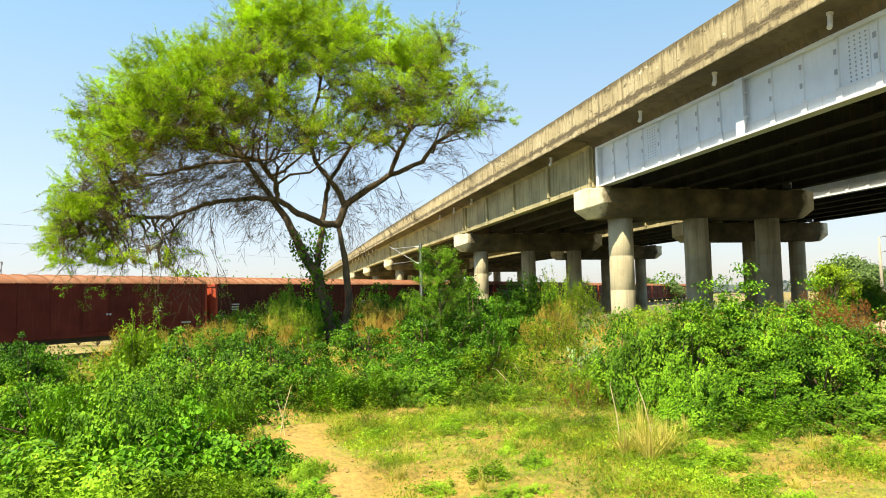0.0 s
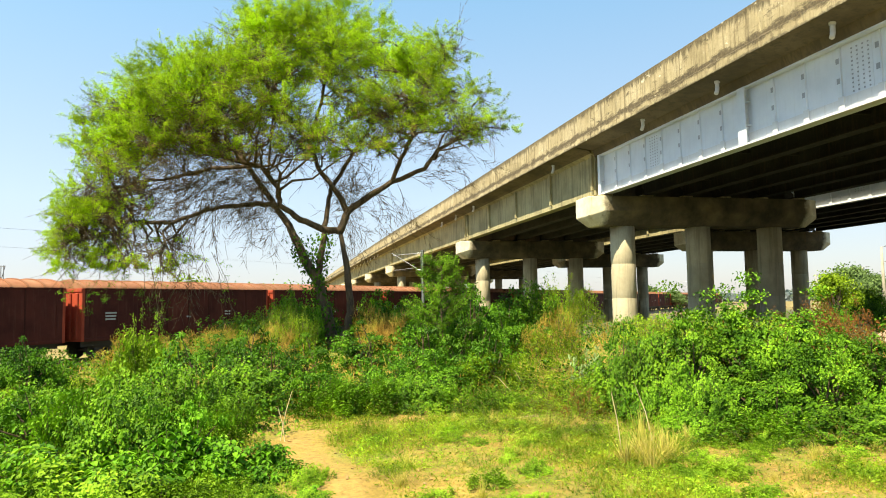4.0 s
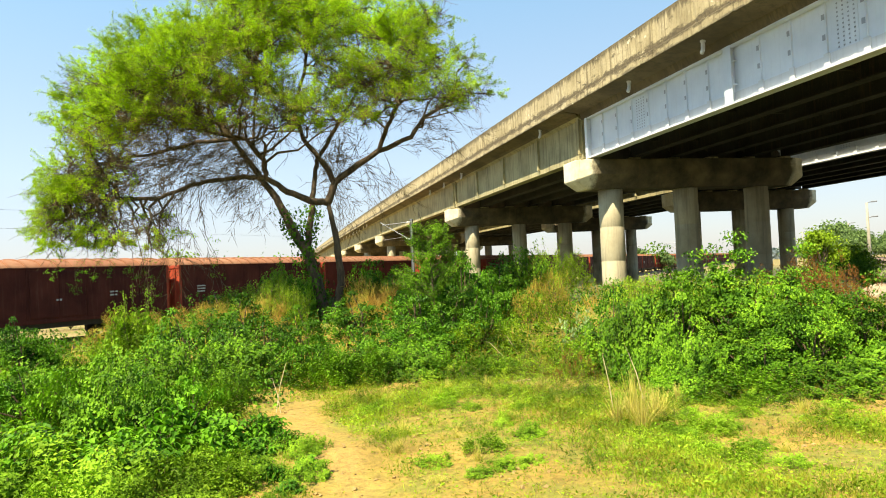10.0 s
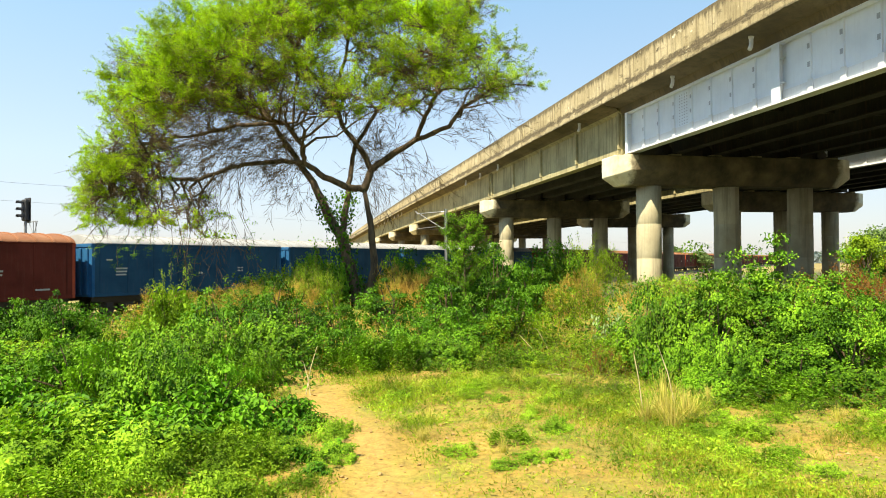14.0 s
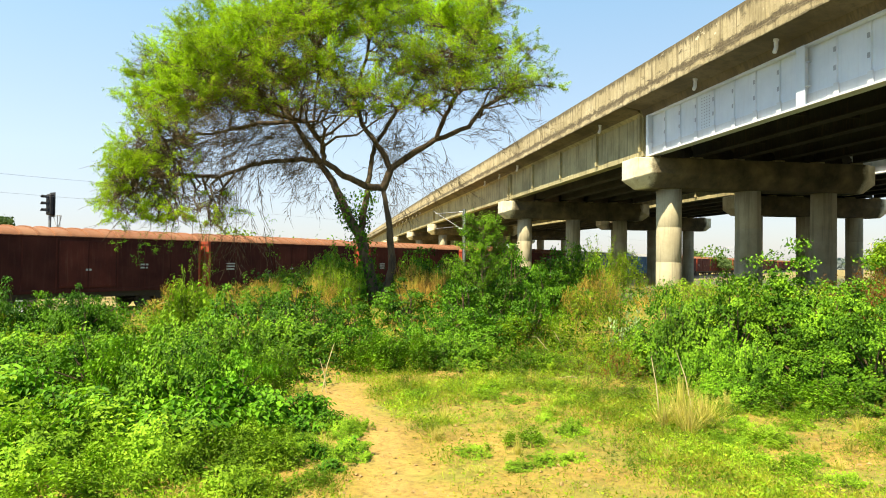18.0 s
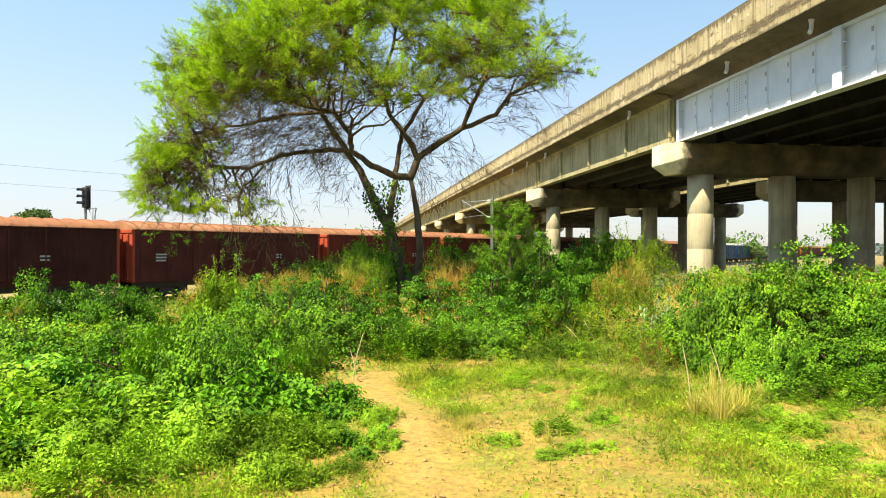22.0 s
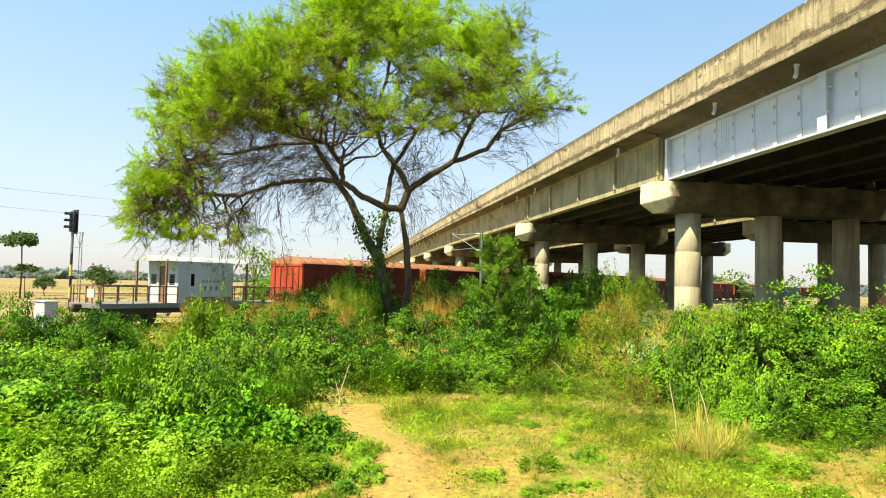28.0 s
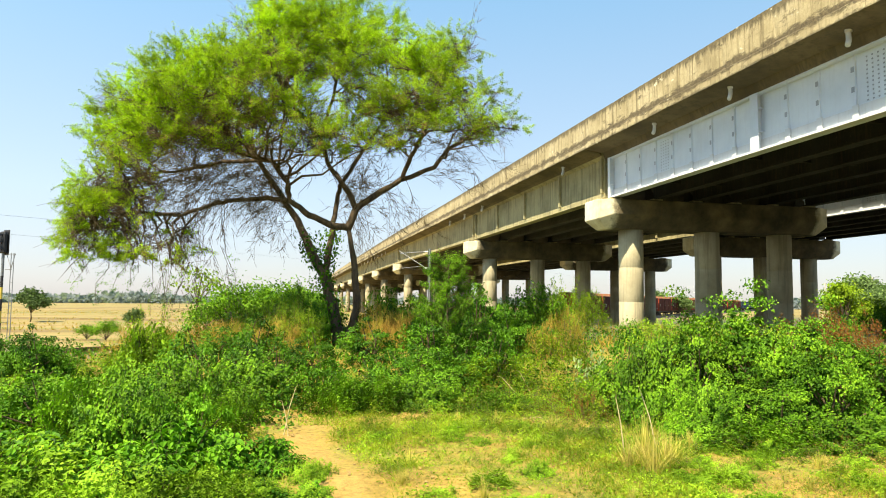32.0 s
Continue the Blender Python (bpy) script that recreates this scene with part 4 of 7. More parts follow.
# ---- plants ----
def leaf_arrays(at, face, size, rng, droop=0.3, slim=0.45, shape=4, wild=0.5):
    """Leaves as folded blades. at: their places; face: the way their upper sides look (n x 3); size: lengths. Gives verts and faces."""
    n = len(at)
    nrm = face / (np.linalg.norm(face, axis=1)[:, None] + 1e-9) + rng.normal(0, wild, (n, 3))
    nrm /= np.linalg.norm(nrm, axis=1)[:, None] + 1e-9
    d = rng.normal(0, 0.7, (n, 3)) + np.array([0, 0, -2.0 * droop])
    d -= nrm * (d * nrm).sum(1)[:, None]
    d /= np.linalg.norm(d, axis=1)[:, None] + 1e-9
    s = np.cross(d, nrm)
    L = size[:, None]
    if shape == 4:
        v = np.stack([at, at + d * L * 0.45 + s * L * slim + nrm * L * 0.08, at + d * L - nrm * L * 0.10, at + d * L * 0.45 - s * L * slim + nrm * L * 0.08], 1)
        f = np.arange(n * 4).reshape(n, 4)
        return v.reshape(-1, 3), f
    v = np.stack([at, at + d * L * 0.22 + s * L * slim + nrm * L * 0.10, at + d * L * 0.62 + s * L * slim * 0.8 + nrm * L * 0.05, at + d * L - nrm * L * 0.16,
                  at + d * L * 0.62 - s * L * slim * 0.8 + nrm * L * 0.05, at + d * L * 0.22 - s * L * slim + nrm * L * 0.10], 1)
    i = np.arange(n)[:, None] * 6
    f = np.concatenate([i + np.array([0, 1, 2, 3]), i + np.array([0, 3, 4, 5])], 0)
    return v.reshape(-1, 3), f


def spray_arrays(start, way, length, per, fuzz, rng, bend=0.25, first=0.1):
    """Feathery sprays: curved twiglets with leaves set close along them. Gives leaf places, the ways they look, and twig verts and faces."""
    n = len(start)
    way = way / (np.linalg.norm(way, axis=1)[:, None] + 1e-9)
    side = rng.normal(0, 1, (n, 3))
    side -= way * (side * way).sum(1)[:, None]
    side /= np.linalg.norm(side, axis=1)[:, None] + 1e-9
    L = length[:, None]
    curve = lambda t: start + way * L * t + side * L * bend * t * t
    t = rng.uniform(first, 1.0, (n, per))
    mid = start[:, None] + way[:, None] * L[:, None] * t[..., None] + side[:, None] * L[:, None] * bend * (t * t)[..., None]
    off = rng.normal(0, 1, (n, per, 3)) * (fuzz * (1.15 - 0.6 * t))[..., None]
    at = (mid + off).reshape(-1, 3)
    look_out = (off / fuzz * 0.4 + way[:, None] * 0.35).reshape(-1, 3) + np.array([-0.3, -0.4, 0.5])
    up = np.cross(way, side)
    rings = []
    for q, r in ((0.0, 0.0055), (0.5, 0.004), (1.0, 0.0015)):
        c = curve(q)
        rings.append(np.stack([c + r * (math.cos(k * 2.094) * side + math.sin(k * 2.094) * up) for k in range(3)], 1))
    tv = np.stack(rings, 1).reshape(-1, 3)
    i = np.arange(n)[:, None] * 9
    tf = np.concatenate([i + np.array([a + k, a + (k + 1) % 3, a + 3 + (k + 1) % 3, a + 3 + k]) for a in (0, 3) for k in range(3)], 0)
    return at, look_out, tv, tf


def stem_bmesh(tips, base_r, rng, root=0.15):
    bm = bmesh.new()
    for tip in tips:
        b = Vector((rng.normal(0, root), rng.normal(0, root), -0.08))
        t = Vector(tip)
        mid = b.lerp(t, 0.5) + Vector((rng.normal(0, 0.06), rng.normal(0, 0.06), 0.06)) * t.length
        tube(bm, [b, mid, t], [base_r, base_r * 0.7, base_r * 0.3], 5, cap=False)
    return bm


def make_bush(name, label, category, leaf, seed, clumps, per, leaf_size, w=1.0, h=1.0, droop=0.3, slim=0.42, shape=4, upright=0.0, group=""):
    """A bush of about w metres half-width and h height: stems that carry clumps of leaves."""
    rng = np.random.default_rng(seed)
    bush = tagged(empty(name, Matrix.Identity(4)), label, category, group)
    ang = rng.uniform(0, 2 * np.pi, clumps)
    el = np.arcsin(rng.uniform(0.02, 1, clumps))
    rad = rng.uniform(0.62, 1.05, clumps) * (1 + 0.18 * np.sin(3 * ang + seed))
    c = np.stack([w * rad * np.cos(el) * np.cos(ang), w * rad * np.cos(el) * np.sin(ang), h * rad * (0.12 + 0.88 * np.sin(el))], 1)
    c = np.concatenate([c, c[: clumps // 3] * 0.55])
    out0 = c / np.array([w, w, h])
    out0 /= np.linalg.norm(out0, axis=1)[:, None] + 1e-9
    k = len(c)
    size_c = rng.uniform(0.10, 0.25, k) * min(1.1, (w + h) / 2) * (1 + upright * 0.5)
    ball = rng.normal(0, 1, (k * per, 3))
    ball /= np.linalg.norm(ball, axis=1)[:, None]
    ball *= rng.uniform(0.45, 1.1, (k * per, 1))
    at = np.repeat(c, per, 0) + ball * np.repeat(size_c, per)[:, None] * np.array([1.15, 1.15, 0.46 + upright])
    at[:, 2] = np.maximum(at[:, 2], 0.03)
    face = ball * 0.5 + np.repeat(out0, per, 0) * 0.4 + np.array([-0.15, -0.2, 0.85])     # leaves turn to the light
    if droop < -0.5:
        face[:, 2] *= 0.1
    v, f = leaf_arrays(at, face, leaf_size * rng.uniform(0.55, 1.3, len(at)), rng, droop, slim, shape, 0.45)
    raw("foliage", v, f, leaf, bush)
    if category != "weed":
        part("brushwood", stem_bmesh(c[:: max(1, k // 26)], 0.012 * (w + h), rng, 0.12 * w), M_TWIG, bush)
    return bush


def make_herb(name, label, leaf, seed, stems, whorls, leaf_size, w=0.6, h=0.7, group="", rise=-0.75):
    """A leafy herb: upright stems that fan out, with pairs of broad drooping leaves along them."""
    rng = np.random.default_rng(seed)
    herb = tagged(empty(name, Matrix.Identity(4)), label, "plant", group)
    bm = bmesh.new()
    at, face, size, hang = [], [], [], []
    for _ in range(stems):
        a, q = rng.uniform(0, 6.28), rng.uniform(0.05, 1.0) ** 0.6
        tip = np.array([math.cos(a) * w * q, math.sin(a) * w * q, h * (1.0 - 0.45 * q * q) * rng.uniform(0.75, 1.1)])
        root = tip * np.array([0.35, 0.35, 0.0]) + np.array([0, 0, -0.05])
        mid = (root + tip) / 2 + np.array([0, 0, 0.08 * h])
        tube(bm, [root, mid, tip], [0.006, 0.005, 0.003], 4, cap=False)
        for k in range(whorls):
            t = 0.35 + 0.65 * (k + 0.5) / whorls
            node_at = root * (1 - t) ** 2 + 2 * mid * t * (1 - t) + tip * t * t
            turn = rng.uniform(0, 3.14) + k * 1.57
            for side in range(3 if k == whorls - 1 else 2):
                b = turn + side * (3.14 if k < whorls - 1 else 2.09) + rng.uniform(-0.3, 0.3)
                o = np.array([math.cos(b), math.sin(b), 0])
                at.append(node_at + o * 0.015)
                face.append(o * 0.65 + np.array([-0.2, -0.3, 0.85]) + rng.normal(0, 0.12, 3))
                hang.append(o * 1.0 + np.array([0, 0, rise + 0.5 * (k / whorls)]))
                size.append(leaf_size * (1.15 - 0.45 * k / whorls) * rng.uniform(0.7, 1.2))
    tagged(part("brushwood", bm, M_TWIG, herb), kind="stuff")
    at, d, L = np.array(at), np.array(hang), np.array(size)[:, None]
    nrm = np.array(face)
    d /= np.linalg.norm(d, axis=1)[:, None]
    nrm -= d * (nrm * d).sum(1)[:, None]
    nrm /= np.linalg.norm(nrm, axis=1)[:, None]
    s = np.cross(d, nrm)
    v = np.stack([at, at + d * L * 0.25 + s * L * 0.30 + nrm * L * 0.09, at + d * L * 0.6 + s * L * 0.26 + nrm * L * 0.06, at + d * L - nrm * L * 0.15,
                  at + d * L * 0.6 - s * L * 0.26 + nrm * L * 0.06, at + d * L * 0.25 - s * L * 0.30 + nrm * L * 0.09], 1).reshape(-1, 3)
    i = np.arange(len(at))[:, None] * 6
    raw("foliage", v, np.concatenate([i + np.array([0, 1, 2, 3]), i + np.array([0, 3, 4, 5])], 0), leaf, herb)
    return herb


def make_fountain(name, label, leaf, seed, n):
    """A tuft of grass: curved blades that rise from one foot and arch outwards."""
    rng = np.random.default_rng(seed)
    tuft = tagged(empty(name, Matrix.Identity(4)), label, "grass clump", "dry grass clumps")
    a, lean = rng.uniform(0, 6.28, n), rng.uniform(0.05, 1.0, n)
    o = np.stack([np.cos(a), np.sin(a), np.zeros(n)], 1)
    side = np.stack([-np.sin(a), np.cos(a), np.zeros(n)], 1)
    tall = rng.uniform(0.45, 1.1, n)[:, None]
    foot = o * rng.uniform(0, 0.22, (n, 1))
    rows = []
    for t, wide in ((0.0, 0.006), (0.4, 0.007), (0.75, 0.005), (1.0, 0.001)):
        c = foot + o * (lean[:, None] ** 1.5 * t ** 1.5 * 1.1) + np.array([0, 0, 1.0]) * tall * (t - 0.30 * lean[:, None] * t * t)
        rows.append(np.stack([c - side * wide, c + side * wide], 1))
    v = np.stack(rows, 1).reshape(-1, 3)
    i = np.arange(n)[:, None] * 8
    raw("grass", v, np.concatenate([i + np.array([k, k + 1, k + 3, k + 2]) for k in (0, 2, 4)], 0), leaf, tuft)
    return tuft


def make_airy(name, label, leaf, seed, n, per, w=0.7, h=0.8, size=0.05, fuzz=0.045, slim=0.26):
    """An airy weed bush: upright sprays of fine leaves from its foot outwards."""
    rng = np.random.default_rng(seed)
    bush = tagged(empty(name, Matrix.Identity(4)), label, "bush", BANK)
    a, el = rng.uniform(0, 6.28, n), np.arcsin(rng.uniform(0.0, 1, n))
    lobes = 1 + 0.20 * np.sin(3 * a + seed) * np.cos(el) + 0.14 * np.sin(5 * a + 2 * seed + 4 * el)
    shell = lobes * rng.uniform(0.55, 0.88, n)
    out0 = np.stack([np.cos(el) * np.cos(a), np.cos(el) * np.sin(a), 0.08 + 0.92 * np.sin(el)], 1)
    start = out0 * shell[:, None] * np.array([w, w, h])
    way = out0 * 0.8 + np.array([0, 0, 0.55]) + rng.normal(0, 0.3, (n, 3))
    at, out, tv, tf = spray_arrays(start, way, h * rng.uniform(0.14, 0.34, n), per, fuzz, rng)
    v, f = leaf_arrays(at, out, size * rng.uniform(0.6, 1.3, len(at)), rng, 0.1, slim, wild=0.28)
    raw("foliage", v, f, leaf, bush)
    tagged(raw("brushwood", tv, tf, M_TWIG, bush), kind="stuff")
    return bush


def put(bush, x, y, wide=1.0, high=1.0, turn=0.0, sink=0.04, first=False):
    m = Matrix.Translation((x, y, ground_z(x, y) - sink)) @ Euler((0, 0, turn)).to_matrix().to_4x4() @ Matrix.Diagonal((wide, wide, high, 1))
    if first:
        bush.matrix_basis = m
        return bush
    ob = copy_thing(bush, m)
    ob.matrix_basis = m
    return ob


placed = {}


def plant(key, spots, seed, tight=1.0):
    """Copies of one kind of bush at (x, y, half-width, height)."""
    rng = random.Random(seed)
    kinds = placed[key]
    for x, y, w, h in spots:
        fresh_kinds = [k for k in kinds if k not in placed.setdefault("used", [])]
        kind = fresh_kinds[0] if fresh_kinds else kinds[rng.randrange(len(kinds))]
        first = bool(fresh_kinds)
        if first:
            placed["used"].append(kind)
        put(kind, x, y, w * tight * rng.uniform(0.85, 1.1), h * rng.uniform(0.86, 1.16), rng.uniform(0, 6.28), first=first)


BANK = "shrubs on the bank"
placed["broad"] = [make_bush("broadleaf_bush", "lush broad-leaved green bush on the bank", "bush", M_LEAF_BROAD, s, 46, 60, 0.075, droop=0.5, slim=0.34, shape=6, group=BANK) for s in (11, 12, 13)]
placed["tall"] = [make_bush("tall_leafy_bush", "tall green bush with leafy arching shoots", "bush", M_LEAF_BUSH, s, 66, 104, 0.056, w=1.0, h=1.55, droop=0.12, slim=0.34, shape=6, group=BANK) for s in (14, 15)]
placed["dark"] = [make_bush("dense_shrub", "dense dark green shrub with small leaves", "shrub", M_LEAF_DARK, s, 52, 78, 0.06, slim=0.36, droop=0.45, group=BANK) for s in (21, 22, 23)]
placed["bright"] = [make_airy("bright_weed_bush", "bright yellow-green weed bush with fine leaves", M_LEAF_BRIGHT, s, 190, 28, 1.0, 1.0, 0.052, 0.05, 0.28) for s in (31, 32, 33)]
placed["mid"] = [make_airy("leafy_weed_bush", "mid-green weed bush with small leaves", M_LEAF_MID, s, 210, 26, 1.0, 1.0, 0.062, 0.055, 0.42) for s in (34, 35, 36)]
placed["golden"] = [make_bush("dry_grass_clump", "clump of dry golden grass on the bank", "grass clump", M_DRYGRASS, s, 40, 40, 0.26, slim=0.022, droop=-0.8, upright=0.5, group="dry grass clumps") for s in (41, 42)]
placed["rust"] = [make_airy("dry_brown_shrub", "withered rust-brown shrub on the bank", M_RUSTWEED, s, 90, 16, 1.0, 1.0, 0.07, 0.05, 0.16) for s in (51, 52)]
placed["low"] = [make_airy("low_weed", "low bright green weed beside the path", M_LEAF_BRIGHT, s, 60, 18, 1.0, 1.0, 0.04, 0.05, 0.30) for s in (61, 62)]
placed["sprig"] = [make_airy("leafy_ground_weed", "small leafy green weed on the open ground", M_LEAF_MID, s, 34, 16, 1.0, 1.0, 0.05, 0.06, 0.4) for s in (63, 64)]
placed["fresh"] = [make_airy("fresh_weed", "fresh yellow-green weed with small soft leaves", M_LEAF_FRESH, s, 90, 20, 1.0, 1.0, 0.115, 0.10, 0.30) for s in (65, 66)]
placed["straw"] = [make_fountain("straw_tuft", "airy fountain of yellow-green straw grass", M_STRAW, 43, 150)]
placed["herb"] = [make_herb("broad_leaved_herb", "lush herb with broad drooping green leaves", M_LEAF_BROAD, s, 34, 6, 0.165, group="broad-leaved herbs in the thicket") for s in (81, 82, 83)]
placed["pale"] = [make_herb("pale_milkweed", "pale grey-green milkweed with broad leaves", M_LEAF_PALE, 71, 6, 5, 0.13, 0.45, 1.0, rise=0.35, group="pale milkweeds")]

# the thicket on the left of the path
plant("herb", [(-1.8, 6.15, 0.62, 0.48), (-2.15, 6.0, 0.75, 0.6), (-1.85, 6.75, 0.65, 0.5), (-2.3, 6.7, 0.8, 0.78), (-2.6, 6.25, 0.75, 0.62), (-2.2, 5.65, 0.6, 0.46), (-2.55, 5.65, 0.7, 0.55)], 1, 0.85)
plant("herb", [(-3.3, 6.3, 0.8, 0.62), (-3.8, 6.6, 0.9, 0.7), (-4.3, 6.9, 0.9, 0.72), (-3.6, 5.9, 0.7, 0.48), (-1.42, 6.35, 0.35, 0.34), (-1.3, 6.0, 0.22, 0.22), (-4.8, 7.4, 0.9, 0.8), (-2.1, 7.4, 0.55, 0.5)], 31, 0.85)
plant("broad", [(-2.35, 7.35, 0.55, 0.72), (-3.0, 7.5, 0.6, 0.7), (-4.1, 7.9, 0.7, 0.72), (-5.3, 8.1, 0.85, 0.62)], 21, 0.78)
plant("mid", [(-2.9, 6.9, 0.6, 0.68), (-3.4, 7.1, 0.65, 0.72), (-2.35, 8.1, 0.55, 0.48), (-3.4, 8.3, 0.7, 0.8), (-4.6, 8.6, 0.8, 0.68), (-2.9, 9.1, 0.7, 0.8), (-4.0, 9.4, 0.8, 0.82), (-5.8, 8.9, 0.9, 0.6), (-2.3, 9.0, 0.5, 0.6)], 2, 0.78)
plant("fresh", [(-3.1, 5.6, 0.5, 0.42), (-2.7, 5.2, 0.4, 0.36), (-3.5, 5.2, 0.5, 0.44), (-2.25, 5.25, 0.35, 0.32), (-4.1, 5.6, 0.6, 0.52), (-4.6, 6.2, 0.7, 0.62)], 23)
plant("mid", [(-5.0, 10.0, 0.9, 0.55), (-2.6, 10.4, 0.9, 0.78), (-1.1, 10.5, 0.5, 0.5), (-0.1, 10.7, 0.5, 0.5)], 3, 0.78)
plant("dark", [(-3.6, 10.9, 0.9, 0.82), (-1.6, 10.9, 0.75, 0.66), (-0.6, 11.2, 0.8, 0.7), (0.4, 11.4, 0.8, 0.72), (1.2, 12.0, 0.8, 0.8), (-2.9, 11.9, 0.9, 0.9)], 40, 0.78)
plant("dark", [(-3.0, 12.6, 1.0, 0.85), (-1.9, 12.3, 0.9, 0.75), (-2.4, 11.5, 0.8, 0.72), (-1.0, 13.2, 0.9, 0.78), (0.2, 13.0, 0.9, 0.88), (1.0, 13.4, 0.9, 1.0), (1.8, 14.0, 0.9, 1.05), (-3.9, 13.6, 0.9, 0.75), (-0.2, 12.2, 0.8, 0.75), (0.8, 12.4, 0.8, 0.8)], 4, 0.78)
plant("dark", [(-6.45, 11.4, 0.75, 0.86), (-7.0, 11.5, 0.85, 0.9), (-7.5, 11.4, 0.7, 1.0), (-8.0, 11.5, 0.8, 1.05), (-6.1, 11.1, 0.5, 0.75)], 26, 0.78)
plant("dark", [(-6.3, 11.9, 0.7, 0.76), (-8.4, 12.3, 1.0, 0.85), (-9.4, 12.2, 1.1, 0.9), (-7.6, 10.9, 0.8, 0.6), (-6.3, 11.55, 0.8, 0.84), (-6.75, 11.65, 0.8, 0.92), (-5.95, 11.5, 0.5, 0.6), (-6.55, 11.2, 0.6, 0.8)], 30, 0.78)
plant("mid", [(-6.6, 9.3, 0.9, 0.62), (-7.6, 10.0, 0.9, 0.66), (-8.8, 10.8, 0.9, 0.7)], 27, 0.78)
plant("bright", [(-6.0, 10.2, 0.8, 0.42), (-7.0, 9.6, 0.8, 0.6), (-4.5, 11.7, 0.6, 1.12), (-4.75, 12.1, 0.55, 0.85), (-5.2, 11.6, 0.5, 0.45), (-2.75, 14.7, 0.5, 1.05), (-2.45, 14.4, 0.4, 0.9), (-8.0, 11.6, 0.9, 0.85), (-7.6, 11.3, 0.7, 0.8), (-8.8, 11.9, 0.9, 0.9)], 6)
plant("mid", [(-1.25, 10.05, 0.5, 0.45), (-0.65, 10.15, 0.5, 0.5), (-0.05, 10.2, 0.5, 0.46), (0.55, 10.3, 0.5, 0.5), (1.15, 10.25, 0.5, 0.4)], 37)
# behind and beside the tree
plant("mid", [(-4.1, 15.6, 0.8, 0.8), (-3.2, 16.6, 0.8, 1.0), (-2.6, 17.4, 0.8, 1.1), (-0.8, 17.2, 0.8, 1.3), (0.0, 15.8, 0.8, 1.0), (1.2, 15.6, 0.8, 1.1)], 7)
plant("bright", [(-5.0, 15.4, 0.7, 0.6), (-3.5, 15.0, 0.6, 0.9), (-2.9, 15.1, 0.55, 1.05), (-2.55, 14.9, 0.45, 0.8)], 32)
plant("golden", [(-4.0, 14.4, 0.45, 0.55), (-3.5, 14.2, 0.4, 0.5), (-4.6, 14.5, 0.45, 0.5), (-5.2, 14.4, 0.45, 0.45), (-5.9, 14.0, 0.5, 0.4), (-0.6, 15.0, 0.5, 0.8), (-1.0, 14.9, 0.35, 0.7), (-5.4, 12.7, 0.32, 0.36), (-3.9, 13.9, 0.4, 0.55), (-3.3, 13.8, 0.4, 0.6), (-2.75, 14.1, 0.4, 0.65)], 34)
plant("golden", [(-0.9, 15.3, 0.6, 0.85), (-0.4, 15.5, 0.5, 0.7), (-3.0, 15.3, 0.5, 0.85), (2.5, 13.9, 0.5, 0.75), (3.0, 14.6, 0.5, 0.7), (-5.6, 14.6, 0.7, 0.5)], 8)
plant("straw", [(2.2, 6.6, 0.28, 0.56), (2.02, 6.8, 0.30, 0.46), (2.42, 6.85, 0.28, 0.5), (2.25, 7.0, 0.34, 0.6), (2.6, 7.1, 0.26, 0.4), (1.6, 8.6, 0.22, 0.32), (2.9, 7.5, 0.22, 0.3), (0.95, 8.9, 0.2, 0.25)], 22)
plant("golden", [(-9.3, 11.2, 0.8, 1.1), (-8.6, 10.8, 0.7, 0.9), (-10.4, 12.4, 0.9, 1.2), (-7.8, 11.1, 0.6, 0.78), (-8.2, 11.3, 0.6, 0.8)], 20)
plant("rust", [(-5.0, 17.2, 0.9, 0.75), (-4.2, 17.6, 0.8, 0.9), (7.2, 12.4, 0.7, 1.2), (7.9, 12.7, 0.7, 1.05), (6.7, 12.2, 0.6, 1.2), (7.0, 11.9, 0.6, 1.1), (7.5, 12.2, 0.6, 1.1), (7.3, 11.6, 0.6, 1.1), (8.2, 12.4, 0.6, 1.15), (7.0, 12.6, 0.6, 1.25), (7.6, 12.8, 0.6, 1.2), (1.9, 9.9, 0.3, 0.35)], 9)
plant("bright", [(2.3, 15.6, 0.9, 1.0), (2.9, 16.6, 0.8, 1.0), (1.2, 11.7, 0.7, 0.55), (1.9, 11.0, 0.7, 0.45), (1.4, 10.2, 0.6, 0.32), (2.4, 9.9, 0.6, 0.5), (5.0, 15.0, 0.9, 0.85)], 12)
# the large bush on the right
plant("tall", [(3.8, 9.7, 0.75, 0.98), (4.8, 9.8, 0.85, 1.0), (5.7, 10.1, 0.85, 0.92), (6.4, 10.4, 0.8, 0.72), (4.3, 10.6, 0.8, 1.1), (5.0, 10.7, 0.8, 1.12), (5.2, 8.8, 0.75, 0.7), (4.3, 8.7, 0.7, 0.62), (6.3, 9.3, 0.75, 0.68), (6.9, 9.9, 0.75, 0.62)], 5, 0.85)
plant("mid", [(3.1, 9.3, 0.7, 0.95), (2.7, 9.9, 0.7, 0.85), (3.6, 8.5, 0.6, 0.62), (3.1, 8.6, 0.5, 0.6)], 25, 0.78)
plant("dark", [(3.3, 10.8, 0.8, 1.1), (6.9, 11.2, 0.8, 0.72), (5.4, 9.5, 0.7, 0.9), (6.0, 9.9, 0.7, 0.9), (4.4, 9.3, 0.6, 0.9)], 13, 0.78)
